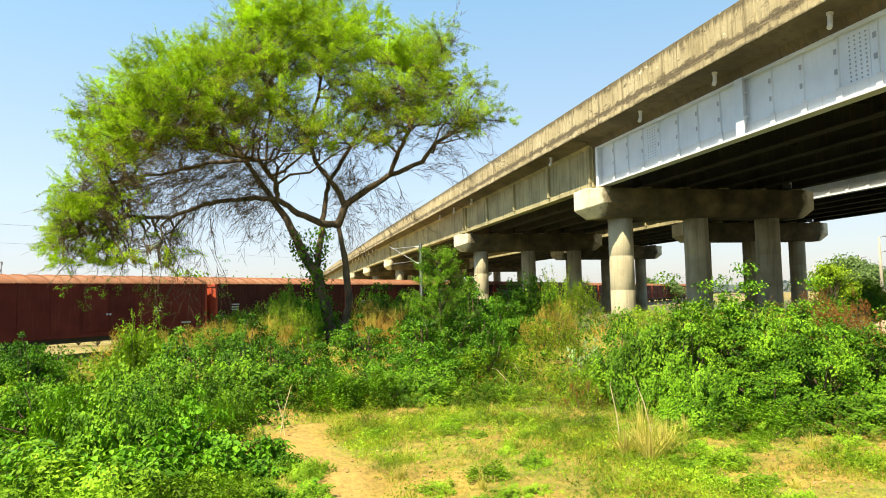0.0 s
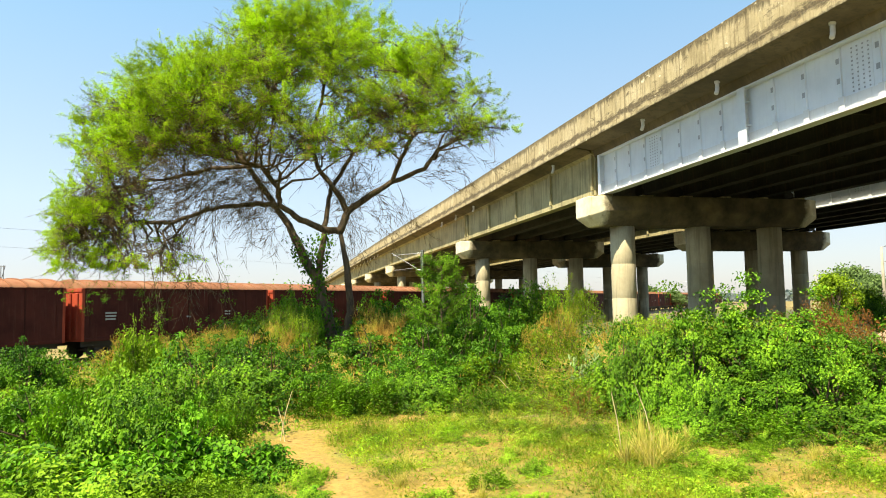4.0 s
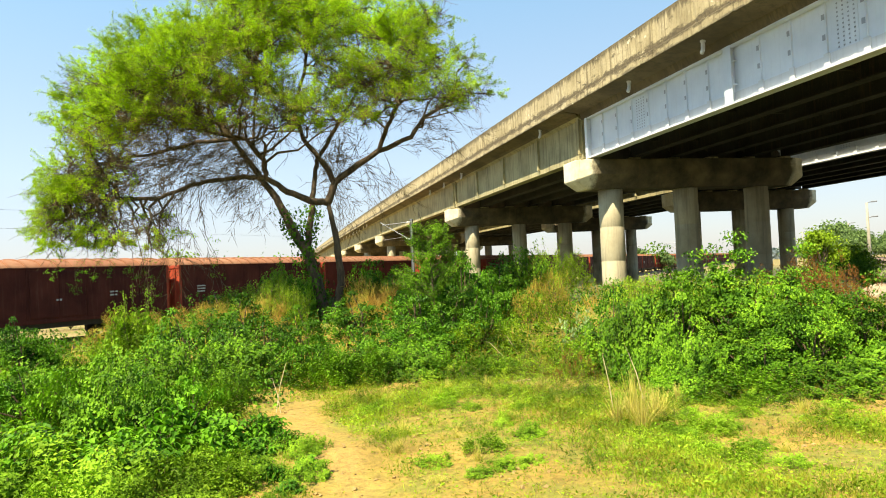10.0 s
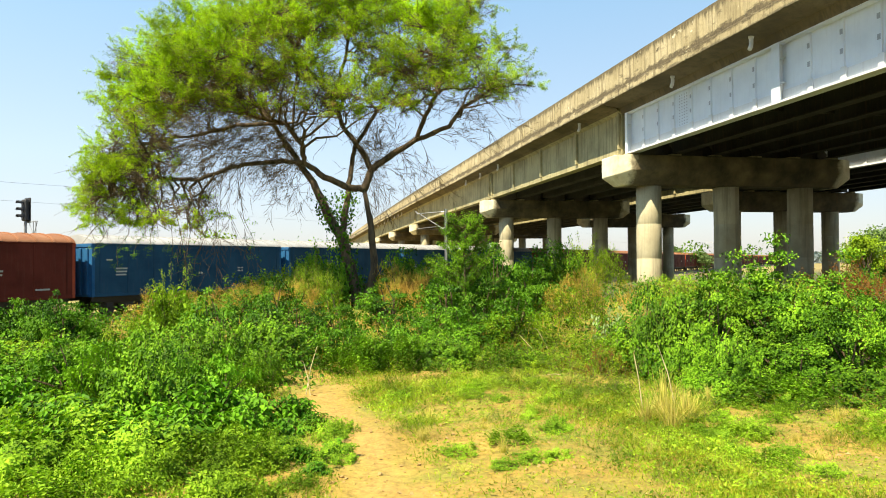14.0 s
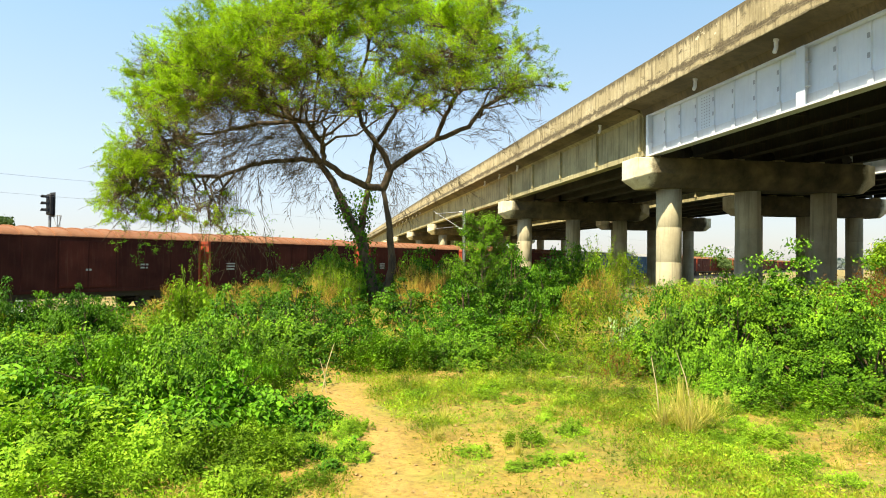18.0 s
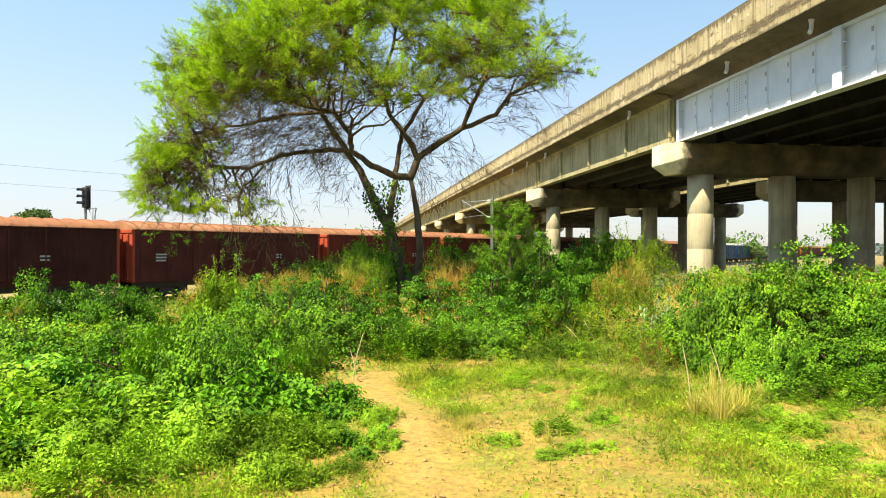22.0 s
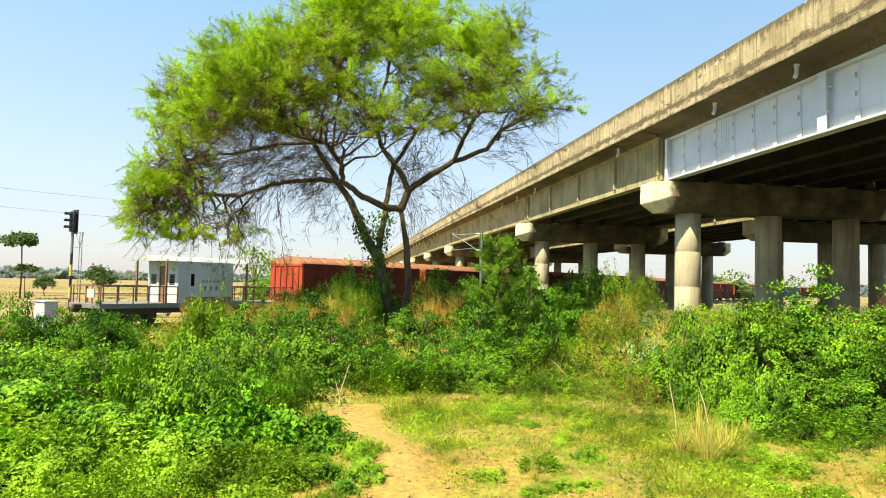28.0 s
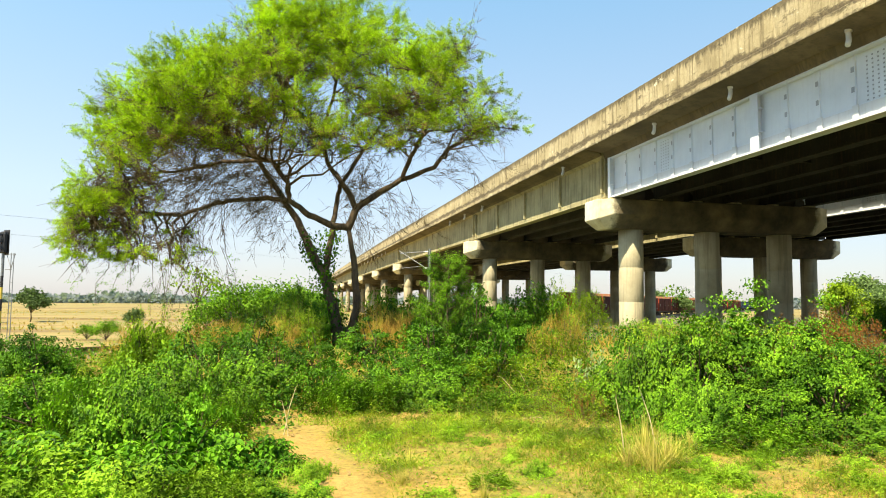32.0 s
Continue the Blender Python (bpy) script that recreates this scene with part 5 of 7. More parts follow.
plant("bright", [(5.4, 10.9, 0.7, 1.05), (4.6, 10.7, 0.6, 1.1), (3.7, 10.6, 0.6, 1.12), (4.15, 10.9, 0.7, 1.25), (4.75, 11.1, 0.7, 1.32), (5.3, 11.2, 0.7, 1.2), (5.9, 11.2, 0.7, 1.1), (6.8, 13.0, 0.8, 0.8), (2.5, 12.6, 0.7, 0.7)], 14)
plant("mid", [(3.1, 7.9, 0.5, 0.42), (4.8, 7.9, 0.6, 0.34), (5.8, 8.1, 0.6, 0.4), (3.9, 7.8, 0.55, 0.36), (6.8, 8.8, 0.7, 0.45)], 33)
plant("rust", [(5.6, 9.2, 0.4, 0.8), (6.5, 8.8, 0.4, 0.5), (2.2, 9.4, 0.35, 0.5), (4.7, 10.4, 0.4, 1.2)], 28)
plant("low", [(-0.35, 8.0, 0.28, 0.22), (0.1, 8.1, 0.5, 0.26), (0.6, 8.3, 0.55, 0.24), (1.0, 8.7, 0.55, 0.26), (0.35, 7.4, 0.4, 0.16), (0.8, 7.8, 0.5, 0.2), (1.5, 8.3, 0.5, 0.3), (-1.2, 6.35, 0.3, 0.22), (2.7, 6.6, 0.5, 0.2), (3.6, 7.2, 0.6, 0.25), (1.9, 8.8, 0.6, 0.35)], 10)
plant("low", [(0.1, 9.3, 0.5, 0.2), (0.8, 9.6, 0.5, 0.25), (1.6, 9.2, 0.5, 0.35), (-1.1, 5.8, 0.25, 0.16), (0.9, 6.4, 0.3, 0.12), (1.25, 6.05, 0.22, 0.16), (4.4, 7.2, 0.6, 0.22), (-0.05, 6.9, 0.2, 0.1), (2.0, 5.9, 0.4, 0.12), (2.6, 7.2, 0.5, 0.22), (1.3, 7.0, 0.35, 0.12), (5.2, 7.2, 0.6, 0.25), (3.2, 6.2, 0.5, 0.14)], 15)
plant("low", [(1.5, 9.9, 0.6, 0.4), (2.1, 9.6, 0.5, 0.5), (0.4, 9.9, 0.5, 0.3), (2.6, 8.6, 0.6, 0.4), (2.3, 8.0, 0.5, 0.3), (-0.9, 10.2, 0.4, 0.25), (0.5, 10.6, 0.5, 0.35)], 29)
# low weeds strewn over the open ground and along the thicket's foot
rng = random.Random(77)
spots = []
while len(spots) < 210:
    x, y = rng.uniform(-1.2, 6.5), rng.uniform(4.9, 9.6)
    if abs(x - path_x(y)) > 0.42 and x > path_x(y) and rng.random() < 0.45 + 0.9 * noise.noise(Vector((x * 0.75, y * 0.75, 1))):
        k = rng.uniform(0.06, 0.24)
        spots.append((x, y, k, k * rng.uniform(0.5, 0.85)))
plant("low", spots, 78)
spots = []
while len(spots) < 26:
    x, y = rng.uniform(-4.4, -1.0), rng.uniform(4.3, 6.0)
    if x < path_x(y) - 0.55:
        k = rng.uniform(0.16, 0.32)
        spots.append((x, y, k, k * rng.uniform(0.8, 1.1)))
plant("fresh", spots, 79)
plant("herb", [(-3.25, 5.05, 0.6, 0.5), (-3.8, 5.35, 0.7, 0.6), (-3.0, 5.55, 0.6, 0.5), (-4.2, 5.0, 0.6, 0.55), (-3.7, 4.5, 0.5, 0.45), (-4.5, 5.8, 0.8, 0.66), (-3.55, 4.85, 0.5, 0.5), (-3.9, 5.1, 0.5, 0.6), (-1.6, 6.05, 0.3, 0.28), (-1.28, 5.75, 0.22, 0.22)], 35)
plant("fresh", [(-2.5, 4.95, 0.34, 0.34), (-3.5, 4.9, 0.4, 0.42), (-2.1, 5.0, 0.3, 0.28), (-3.3, 5.3, 0.4, 0.42), (-1.7, 5.6, 0.25, 0.26), (-1.45, 5.9, 0.2, 0.22), (-2.6, 4.4, 0.35, 0.3), (-3.9, 4.5, 0.45, 0.42), (-1.9, 5.3, 0.28, 0.28), (-2.9, 4.8, 0.35, 0.36), (-4.5, 11.6, 0.5, 0.98), (-4.75, 11.5, 0.42, 0.8), (-4.25, 11.7, 0.4, 0.82)], 36)
spots = []
while len(spots) < 70:
    x, y = rng.uniform(-0.4, 5.0), rng.uniform(4.9, 8.4)
    if x > path_x(y) + 0.55:
        k = rng.uniform(0.08, 0.20)
        spots.append((x, y, k, k * rng.uniform(0.6, 0.9)))
plant("sprig", spots, 80)
# leafy weeds on the strip between the thicket and the path
plant("herb", [(-0.88, 5.85, 0.24, 0.2), (-1.12, 5.6, 0.26, 0.22), (-0.95, 5.3, 0.2, 0.16), (-1.2, 6.6, 0.3, 0.3), (-1.45, 6.9, 0.4, 0.4)], 41)
plant("fresh", [(-0.97, 6.2, 0.2, 0.18), (-0.86, 5.55, 0.2, 0.15), (-1.3, 5.75, 0.26, 0.22), (-1.44, 5.4, 0.25, 0.2), (-1.32, 4.75, 0.22, 0.16), (-1.55, 4.9, 0.28, 0.2), (-1.05, 5.0, 0.18, 0.12), (-0.92, 6.5, 0.18, 0.16)], 42)
# soft pale weeds and small straw tufts between them
spots = []
while len(spots) < 90:
    x, y = rng.uniform(-0.6, 5.5), rng.uniform(4.9, 9.2)
    if x > path_x(y) + 0.5 and rng.random() < 0.4 + 0.9 * noise.noise(Vector((x * 0.9, y * 0.9, 5))):
        k = rng.uniform(0.09, 0.22)
        spots.append((x, y, k, k * rng.uniform(0.55, 0.9)))
plant("fresh", spots, 81)
spots = []
while len(spots) < 70:
    x, y = rng.uniform(-0.4, 6.0), rng.uniform(5.0, 9.6)
    if x > path_x(y) + 0.5:
        k = rng.uniform(0.07, 0.16)
        spots.append((x, y, k, k * rng.uniform(0.9, 1.6)))
plant("straw", spots, 82)
plant("dark", [(1.1, 14.4, 0.9, 1.25), (1.9, 14.9, 0.9, 1.3), (0.3, 15.0, 0.8, 1.2), (-0.7, 16.4, 0.7, 1.3)], 18)
plant("mid", [(-2.75, 16.0, 0.75, 1.15), (2.6, 15.4, 0.8, 1.25), (0.9, 16.6, 0.8, 1.4)], 19)
plant("bright", [(5.0, 24.0, 1.0, 1.75), (5.9, 24.5, 0.8, 1.4), (4.2, 22.0, 0.8, 1.2)], 17)
plant("pale", [(2.3, 10.2, 0.4, 0.9), (2.65, 10.4, 0.4, 0.95)], 11)


# ---- the tree on the bank ----
def branch_out(bm, p, d, length, r, depth, rng, tips):
    """Grows one branch and its forks; tips collects where leaves go."""
    pts, rad, q, way = [p], [r], p.copy(), d.normalized()
    steps = 4
    for i in range(steps):
        way = (way + Vector((rng.uniform(-1, 1), rng.uniform(-1, 1), rng.uniform(-0.75, 0.75))) * 0.28).normalized()
        q = q + way * length / steps
        pts.append(q.copy())
        rad.append(r * (1 - 0.7 * (i + 1) / steps))
        if depth > 0 and i > 0:
            for _ in range(2 if rng.random() < 0.6 else 1):
                side = (way + Vector((rng.uniform(-1, 1), rng.uniform(-1, 1), rng.uniform(-0.6, 0.9))) * 0.95).normalized()
                branch_out(bm, q.copy(), side, length * rng.uniform(0.5, 0.75), rad[-1] * 0.7, depth - 1, rng, tips)
    tips.append(q.copy())
    tube(bm, pts, rad, 5 if depth > 0 else 3, cap=False)


TREE_Y = 16.0
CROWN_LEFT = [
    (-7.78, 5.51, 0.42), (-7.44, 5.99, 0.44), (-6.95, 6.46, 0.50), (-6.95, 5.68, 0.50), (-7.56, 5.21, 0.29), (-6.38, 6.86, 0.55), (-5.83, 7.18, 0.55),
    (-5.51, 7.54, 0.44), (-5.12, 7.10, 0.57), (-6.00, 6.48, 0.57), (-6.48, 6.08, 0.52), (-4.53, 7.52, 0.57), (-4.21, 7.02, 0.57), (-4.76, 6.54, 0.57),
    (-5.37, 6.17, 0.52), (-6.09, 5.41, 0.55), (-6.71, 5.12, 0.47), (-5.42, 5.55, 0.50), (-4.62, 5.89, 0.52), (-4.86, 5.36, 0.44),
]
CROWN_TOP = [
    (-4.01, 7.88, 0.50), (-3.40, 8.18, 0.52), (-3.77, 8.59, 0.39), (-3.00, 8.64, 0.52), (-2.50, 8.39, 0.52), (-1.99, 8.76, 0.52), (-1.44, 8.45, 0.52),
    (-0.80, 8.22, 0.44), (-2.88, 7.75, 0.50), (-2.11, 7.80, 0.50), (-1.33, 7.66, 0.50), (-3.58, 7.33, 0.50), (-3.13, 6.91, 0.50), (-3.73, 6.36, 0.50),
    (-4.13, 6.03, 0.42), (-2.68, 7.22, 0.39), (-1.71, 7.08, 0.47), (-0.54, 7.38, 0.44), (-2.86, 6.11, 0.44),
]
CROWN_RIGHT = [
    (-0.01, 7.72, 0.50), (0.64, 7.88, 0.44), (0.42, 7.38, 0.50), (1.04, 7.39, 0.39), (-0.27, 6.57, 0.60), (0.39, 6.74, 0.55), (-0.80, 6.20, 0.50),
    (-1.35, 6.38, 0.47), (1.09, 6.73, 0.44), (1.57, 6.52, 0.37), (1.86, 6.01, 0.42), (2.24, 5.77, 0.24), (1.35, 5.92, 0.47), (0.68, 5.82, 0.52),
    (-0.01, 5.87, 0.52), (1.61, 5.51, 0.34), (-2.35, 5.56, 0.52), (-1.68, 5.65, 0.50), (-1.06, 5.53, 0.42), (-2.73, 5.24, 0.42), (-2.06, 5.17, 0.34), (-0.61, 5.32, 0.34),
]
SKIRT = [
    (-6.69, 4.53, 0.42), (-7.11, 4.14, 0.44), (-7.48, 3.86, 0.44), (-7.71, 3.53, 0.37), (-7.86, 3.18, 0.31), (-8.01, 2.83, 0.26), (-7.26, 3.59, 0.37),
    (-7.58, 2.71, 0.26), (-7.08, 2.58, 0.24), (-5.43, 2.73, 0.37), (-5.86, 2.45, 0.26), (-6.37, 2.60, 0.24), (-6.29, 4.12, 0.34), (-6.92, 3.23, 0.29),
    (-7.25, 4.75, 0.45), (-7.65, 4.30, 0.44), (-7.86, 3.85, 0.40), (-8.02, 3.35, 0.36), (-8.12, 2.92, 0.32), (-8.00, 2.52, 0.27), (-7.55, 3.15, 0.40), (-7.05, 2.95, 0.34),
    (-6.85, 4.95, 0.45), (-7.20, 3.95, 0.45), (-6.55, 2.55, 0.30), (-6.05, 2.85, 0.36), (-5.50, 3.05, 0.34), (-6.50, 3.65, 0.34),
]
BOUGH_LINES = (
    (0.135, [(-1.78, 0.0, 0.2), (-1.67, 0.0, 0.77), (-1.49, 0.0, 1.4), (-1.59, 0.0, 2.39), (-1.74, 0.0, 3.27)]),
    (0.08, [(-1.74, 0.0, 3.27), (-2.13, -0.15, 3.33), (-2.58, -0.4, 3.52), (-2.99, -0.6, 3.81), (-3.03, -0.7, 4.2), (-3.35, -0.8, 4.66), (-3.98, -0.9, 4.78), (-4.6, -1.0, 5.0), (-5.4, -1.2, 5.35)]),
    (0.09, [(-1.74, 0.0, 3.27), (-1.59, 0.1, 3.73), (-1.05, 0.3, 4.15), (-0.53, 0.4, 4.48), (0.25, 0.5, 4.82), (0.58, 0.5, 5.26), (1.2, 0.5, 5.65)]),
    (0.075, [(-1.59, 0.1, 3.73), (-1.76, 0.3, 4.14), (-2.02, 0.4, 4.47), (-2.34, 0.6, 4.93), (-2.53, 0.6, 5.59), (-2.23, 0.6, 6.46), (-2.1, 0.6, 7.3)]),
    (0.155, [(-1.92, 0.2, 0.2), (-1.97, 0.2, 0.81), (-2.06, 0.2, 1.27), (-2.29, 0.25, 2.16), (-2.62, 0.35, 2.69), (-2.83, 0.45, 3.14), (-3.1, 0.7, 3.6), (-3.6, 1.0, 4.3), (-4.4, 1.4, 5.4)]),
    (0.085, [(-2.29, 0.25, 2.16), (-2.22, 0.3, 2.77), (-2.15, 0.4, 3.3), (-2.11, 0.6, 3.88), (-2.03, 0.8, 4.4), (-1.61, 1.1, 5.19), (-1.0, 1.3, 6.2)]),
    (0.06, [(-2.99, -0.6, 3.81), (-3.46, -0.6, 3.85), (-4.08, -0.6, 3.81), (-4.58, -0.7, 3.72), (-5.3, -0.8, 3.42), (-6.03, -0.9, 3.46), (-6.63, -1.0, 3.42), (-7.3, -1.1, 3.4)]),
    (0.05, [(-3.35, -0.8, 4.66), (-4.6, -0.2, 4.75), (-5.6, 0.2, 4.6), (-6.6, 0.3, 4.5), (-7.3, 0.4, 4.3)]),
    (0.06, [(-0.53, 0.4, 4.48), (-0.3, 0.2, 5.0), (0.0, 0.0, 5.6), (0.3, -0.2, 6.4), (0.5, -0.3, 7.2)]),
    (0.06, [(-2.53, 0.6, 5.59), (-3.1, 0.4, 6.2), (-3.6, 0.2, 7.0), (-4.0, 0.0, 7.5)]),
    (0.06, [(-4.6, -1.0, 5.0), (-5.3, -0.6, 5.6), (-6.0, -0.3, 6.1), (-6.7, 0.0, 6.2)]),
)


def make_tree():
    tree = tagged(empty("umbrella_tree", Matrix.Translation((-1.8, TREE_Y, ground_z(-1.8, TREE_Y)))), "wide umbrella-shaped thorn tree with feathery bright green leaves", "tree")
    off = Vector((-1.8, 0, ground_z(-1.8, TREE_Y)))
    rng = random.Random(8)
    nrng = np.random.default_rng(8)
    bm = bmesh.new()
    anchors = []
    for r, pts in BOUGH_LINES:
        path = [Vector(p) - off for p in pts]
        fine = []
        for a, b in zip(path, path[1:]):                        # rounded, slightly crooked limbs
            for s in range(4):
                fine.append(a.lerp(b, s / 4) + Vector((rng.uniform(-1, 1), rng.uniform(-1, 1), rng.uniform(-1, 1))) * 0.018)
        fine.append(path[-1])
        n = len(fine)
        tube(bm, fine, [r * (1 - 0.62 * i / (n - 1)) * rng.uniform(0.94, 1.08) for i in range(n)], 9)
        if pts[-1][2] > 4.0 or pts[-1][0] < -5:
            anchors += [(p, r * (1 - 0.62 * i / (n - 1))) for i, p in enumerate(fine) if p.z > 2.6]
    part("trunk", bm, M_BARK, tree, smooth=True)
    # each leafy bough hangs on a limb: a bough runs from the nearest limb to its clump
    wood = bmesh.new()
    twig_in, pad_z = [], []
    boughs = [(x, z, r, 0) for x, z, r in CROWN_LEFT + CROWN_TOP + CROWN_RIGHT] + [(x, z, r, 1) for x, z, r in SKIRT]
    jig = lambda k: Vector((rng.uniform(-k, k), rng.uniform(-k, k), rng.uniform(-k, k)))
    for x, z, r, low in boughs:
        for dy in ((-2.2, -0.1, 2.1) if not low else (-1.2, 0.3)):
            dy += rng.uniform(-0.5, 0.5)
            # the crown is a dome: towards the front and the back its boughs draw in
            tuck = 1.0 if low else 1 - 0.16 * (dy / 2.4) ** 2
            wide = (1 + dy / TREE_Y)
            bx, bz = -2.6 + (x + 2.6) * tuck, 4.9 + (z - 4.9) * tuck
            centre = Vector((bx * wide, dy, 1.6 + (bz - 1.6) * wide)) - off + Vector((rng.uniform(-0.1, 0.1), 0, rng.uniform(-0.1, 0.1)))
            p, pr = min(anchors, key=lambda a: (a[0] - centre).length + rng.uniform(0, 0.9))
            mid = p.lerp(centre, 0.55) + Vector((rng.uniform(-0.2, 0.2), rng.uniform(-0.2, 0.2), 0.05))
            under = centre + Vector((0, 0, -0.35 * r))
            tube(wood, [p, p.lerp(mid, 0.3) + jig(0.1), p.lerp(mid, 0.65) + jig(0.12), mid, mid.lerp(under, 0.5) + jig(0.08), under], [min(0.034, pr * 0.6), 0.028, 0.022, 0.018, 0.013, 0.008], 5, cap=False)
            tips = []
            for _ in range(4):
                way = Vector((rng.uniform(-1, 1), rng.uniform(-1, 1), rng.uniform(-0.3, 0.6)))
                branch_out(wood, mid.lerp(under, rng.uniform(0.2, 1.0)), way, r * rng.uniform(0.7, 1.2), 0.010, 1, rng, tips)
            for _ in range(6 if not low else 9):               # bare drooping twigs below the leaves
                q = p.lerp(under, rng.uniform(0.3, 1.0))
                e = q + Vector((rng.uniform(-0.75, 0.65), rng.uniform(-0.5, 0.5), rng.uniform(-0.55, 0.35)))
                mid1 = q.lerp(e, 0.35) + Vector((rng.uniform(-0.1, 0.1), 0, rng.uniform(0.02, 0.14)))
                mid2 = q.lerp(e, 0.72) + Vector((rng.uniform(-0.1, 0.1), 0, rng.uniform(-0.04, 0.12)))
                tube(wood, [q, mid1, mid2, e], [0.007, 0.006, 0.004, 0.0025], 3, cap=False)
                tube(wood, [mid1, mid1.lerp(e, 0.4) + Vector((rng.uniform(-0.2, 0.2), rng.uniform(-0.2, 0.2), rng.uniform(-0.25, 0.1)))], [0.005, 0.0025], 3, cap=False)
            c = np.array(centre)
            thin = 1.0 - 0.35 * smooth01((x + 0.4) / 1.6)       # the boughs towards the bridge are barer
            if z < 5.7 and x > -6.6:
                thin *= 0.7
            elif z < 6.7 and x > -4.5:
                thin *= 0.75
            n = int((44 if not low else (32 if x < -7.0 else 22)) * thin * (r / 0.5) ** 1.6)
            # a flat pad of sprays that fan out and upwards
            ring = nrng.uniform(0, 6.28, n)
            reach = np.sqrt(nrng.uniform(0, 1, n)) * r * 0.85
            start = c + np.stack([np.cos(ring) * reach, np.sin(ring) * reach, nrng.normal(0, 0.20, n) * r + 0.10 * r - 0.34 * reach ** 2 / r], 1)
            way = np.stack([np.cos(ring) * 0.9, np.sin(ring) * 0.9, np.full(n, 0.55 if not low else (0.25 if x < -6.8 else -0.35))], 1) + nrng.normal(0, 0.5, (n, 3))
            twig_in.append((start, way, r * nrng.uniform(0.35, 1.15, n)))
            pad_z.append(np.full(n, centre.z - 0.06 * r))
    # bare twigs: long arching ones from the limbs, forking twice
    def fork(start, way, length, n, spread_k, shrink):
        k = len(start)
        t = nrng.uniform(0.3, 1.0, (k, n, 1))
        s2 = (start[:, None] + way[:, None] * length[:, None, None] * t).reshape(-1, 3)
        w2 = (way[:, None] + nrng.normal(0, spread_k, (k, n, 3)) + np.array([0, 0, -0.12])).reshape(-1, 3)
        w2 /= np.linalg.norm(w2, axis=1)[:, None]
        return s2, w2, np.repeat(length, n) * nrng.uniform(shrink * 0.6, shrink * 1.3, k * n)

    spots = [p for p, _ in anchors if p.z > 2.9]
    picked = np.array([tuple(spots[rng.randrange(len(spots))]) for _ in range(250)])
    out_x = np.where(picked[:, 0] + off.x < -2.3, -1.0, 0.55)
    way = np.stack([out_x * nrng.uniform(0.1, 1.2, 250), nrng.normal(0, 0.45, 250), nrng.normal(0.1, 0.55, 250)], 1)
    x, dy = nrng.uniform(-7.4, -2.8, 170), nrng.uniform(-1.5, 0.9, 170)      # and from the lower left boughs, hanging
    z = 3.5 + 0.9 * np.clip((x + 7.5) / 4.0, 0, 1) - 0.4 * np.clip((x + 4.2) / 1.5, 0, 1) + nrng.uniform(-0.2, 0.6, 170)
    picked = np.concatenate([picked, np.stack([x, dy, z], 1) - np.array(off)])
    way = np.concatenate([way, np.stack([nrng.uniform(-1.3, 0.1, 170), nrng.normal(0, 0.3, 170), nrng.uniform(-0.75, 0.1, 170)], 1)])
    hung = np.stack([nrng.uniform(-5.7, -4.3, 9), nrng.uniform(-1.0, 0.4, 9), nrng.uniform(2.7, 3.2, 9)], 1) - np.array(off)
    picked = np.concatenate([picked, hung])
    way = np.concatenate([way, np.stack([nrng.normal(0.1, 0.25, 9), nrng.normal(0, 0.1, 9), np.full(9, -1.0)], 1)])
    way /= np.linalg.norm(way, axis=1)[:, None] + 1e-9
    length = nrng.uniform(0.55, 1.25, len(picked))
    inside = picked[:, 0] + off.x + 1.5 * way[:, 0] * length > -7.9
    picked, way, length = picked[inside], way[inside], length[inside]
    s2, w2, l2 = fork(picked, way, length, 5, 0.42, 0.5)
    s3, w3, l3 = fork(s2, w2, l2, 3, 0.5, 0.5)
    tv, tf = [], []
    for k, (a0, w0, l0) in enumerate(((picked, way, length), (s2, w2, l2), (s3, w3, l3))):
        _, _, v, f = spray_arrays(a0, w0, l0, 1, 0.05, nrng, 0.22)
        tf.append(f + sum(len(q) for q in tv))
        tv.append(v)
    tagged(raw("bare_brushwood", np.concatenate(tv), np.concatenate(tf), M_TWIG, tree), kind="stuff")
    part("brushwood", wood, M_TWIG, tree)
    # creeper on the left stems
    cat, cout = [], []
    for a, b, n in (((-1.95, 0.2, 0.3), (-2.06, 0.2, 1.27), 300), ((-2.06, 0.2, 1.27), (-2.29, 0.25, 2.16), 420), ((-2.29, 0.25, 2.16), (-2.83, 0.45, 3.14), 420), ((-2.29, 0.25, 2.16), (-2.15, 0.4, 3.3), 420), ((-1.7, 0.0, 0.3), (-1.5, 0.0, 1.2), 160)):
        t = nrng.uniform(0, 1, (n, 1))
        around = nrng.normal(0, 1, (n, 3)) * 0.13
        cat.append(np.array(a) * (1 - t) + np.array(b) * t - np.array(off) + around)
        cout.append(around * 5)
    v, f = leaf_arrays(np.concatenate(cat), np.concatenate(cout), nrng.uniform(0.05, 0.10, sum(len(c) for c in cat)), nrng, 0.5, 0.36)
    raw("creeper", v, f, M_LEAF_DARK, tree, "dark creeper leaves on the stems")
    # leafy twigs that hang down low on the left
    hang = bmesh.new()
    hs, hw, hl = [], [], []
    for top_x, top_z, end_x, end_z in ((-7.0, 2.9, -7.45, 1.85), (-6.7, 2.8, -6.9, 1.42), (-6.3, 2.8, -6.6, 1.75), (-5.7, 2.7, -5.3, 1.28), (-5.6, 2.7, -5.75, 1.75), (-5.5, 2.8, -5.45, 1.2), (-4.3, 3.1, -3.95, 1.7), (-6.0, 2.7, -6.2, 1.85)):
        a, e = Vector((top_x, -1.0, top_z)) - off, Vector((end_x, -1.1, end_z)) - off
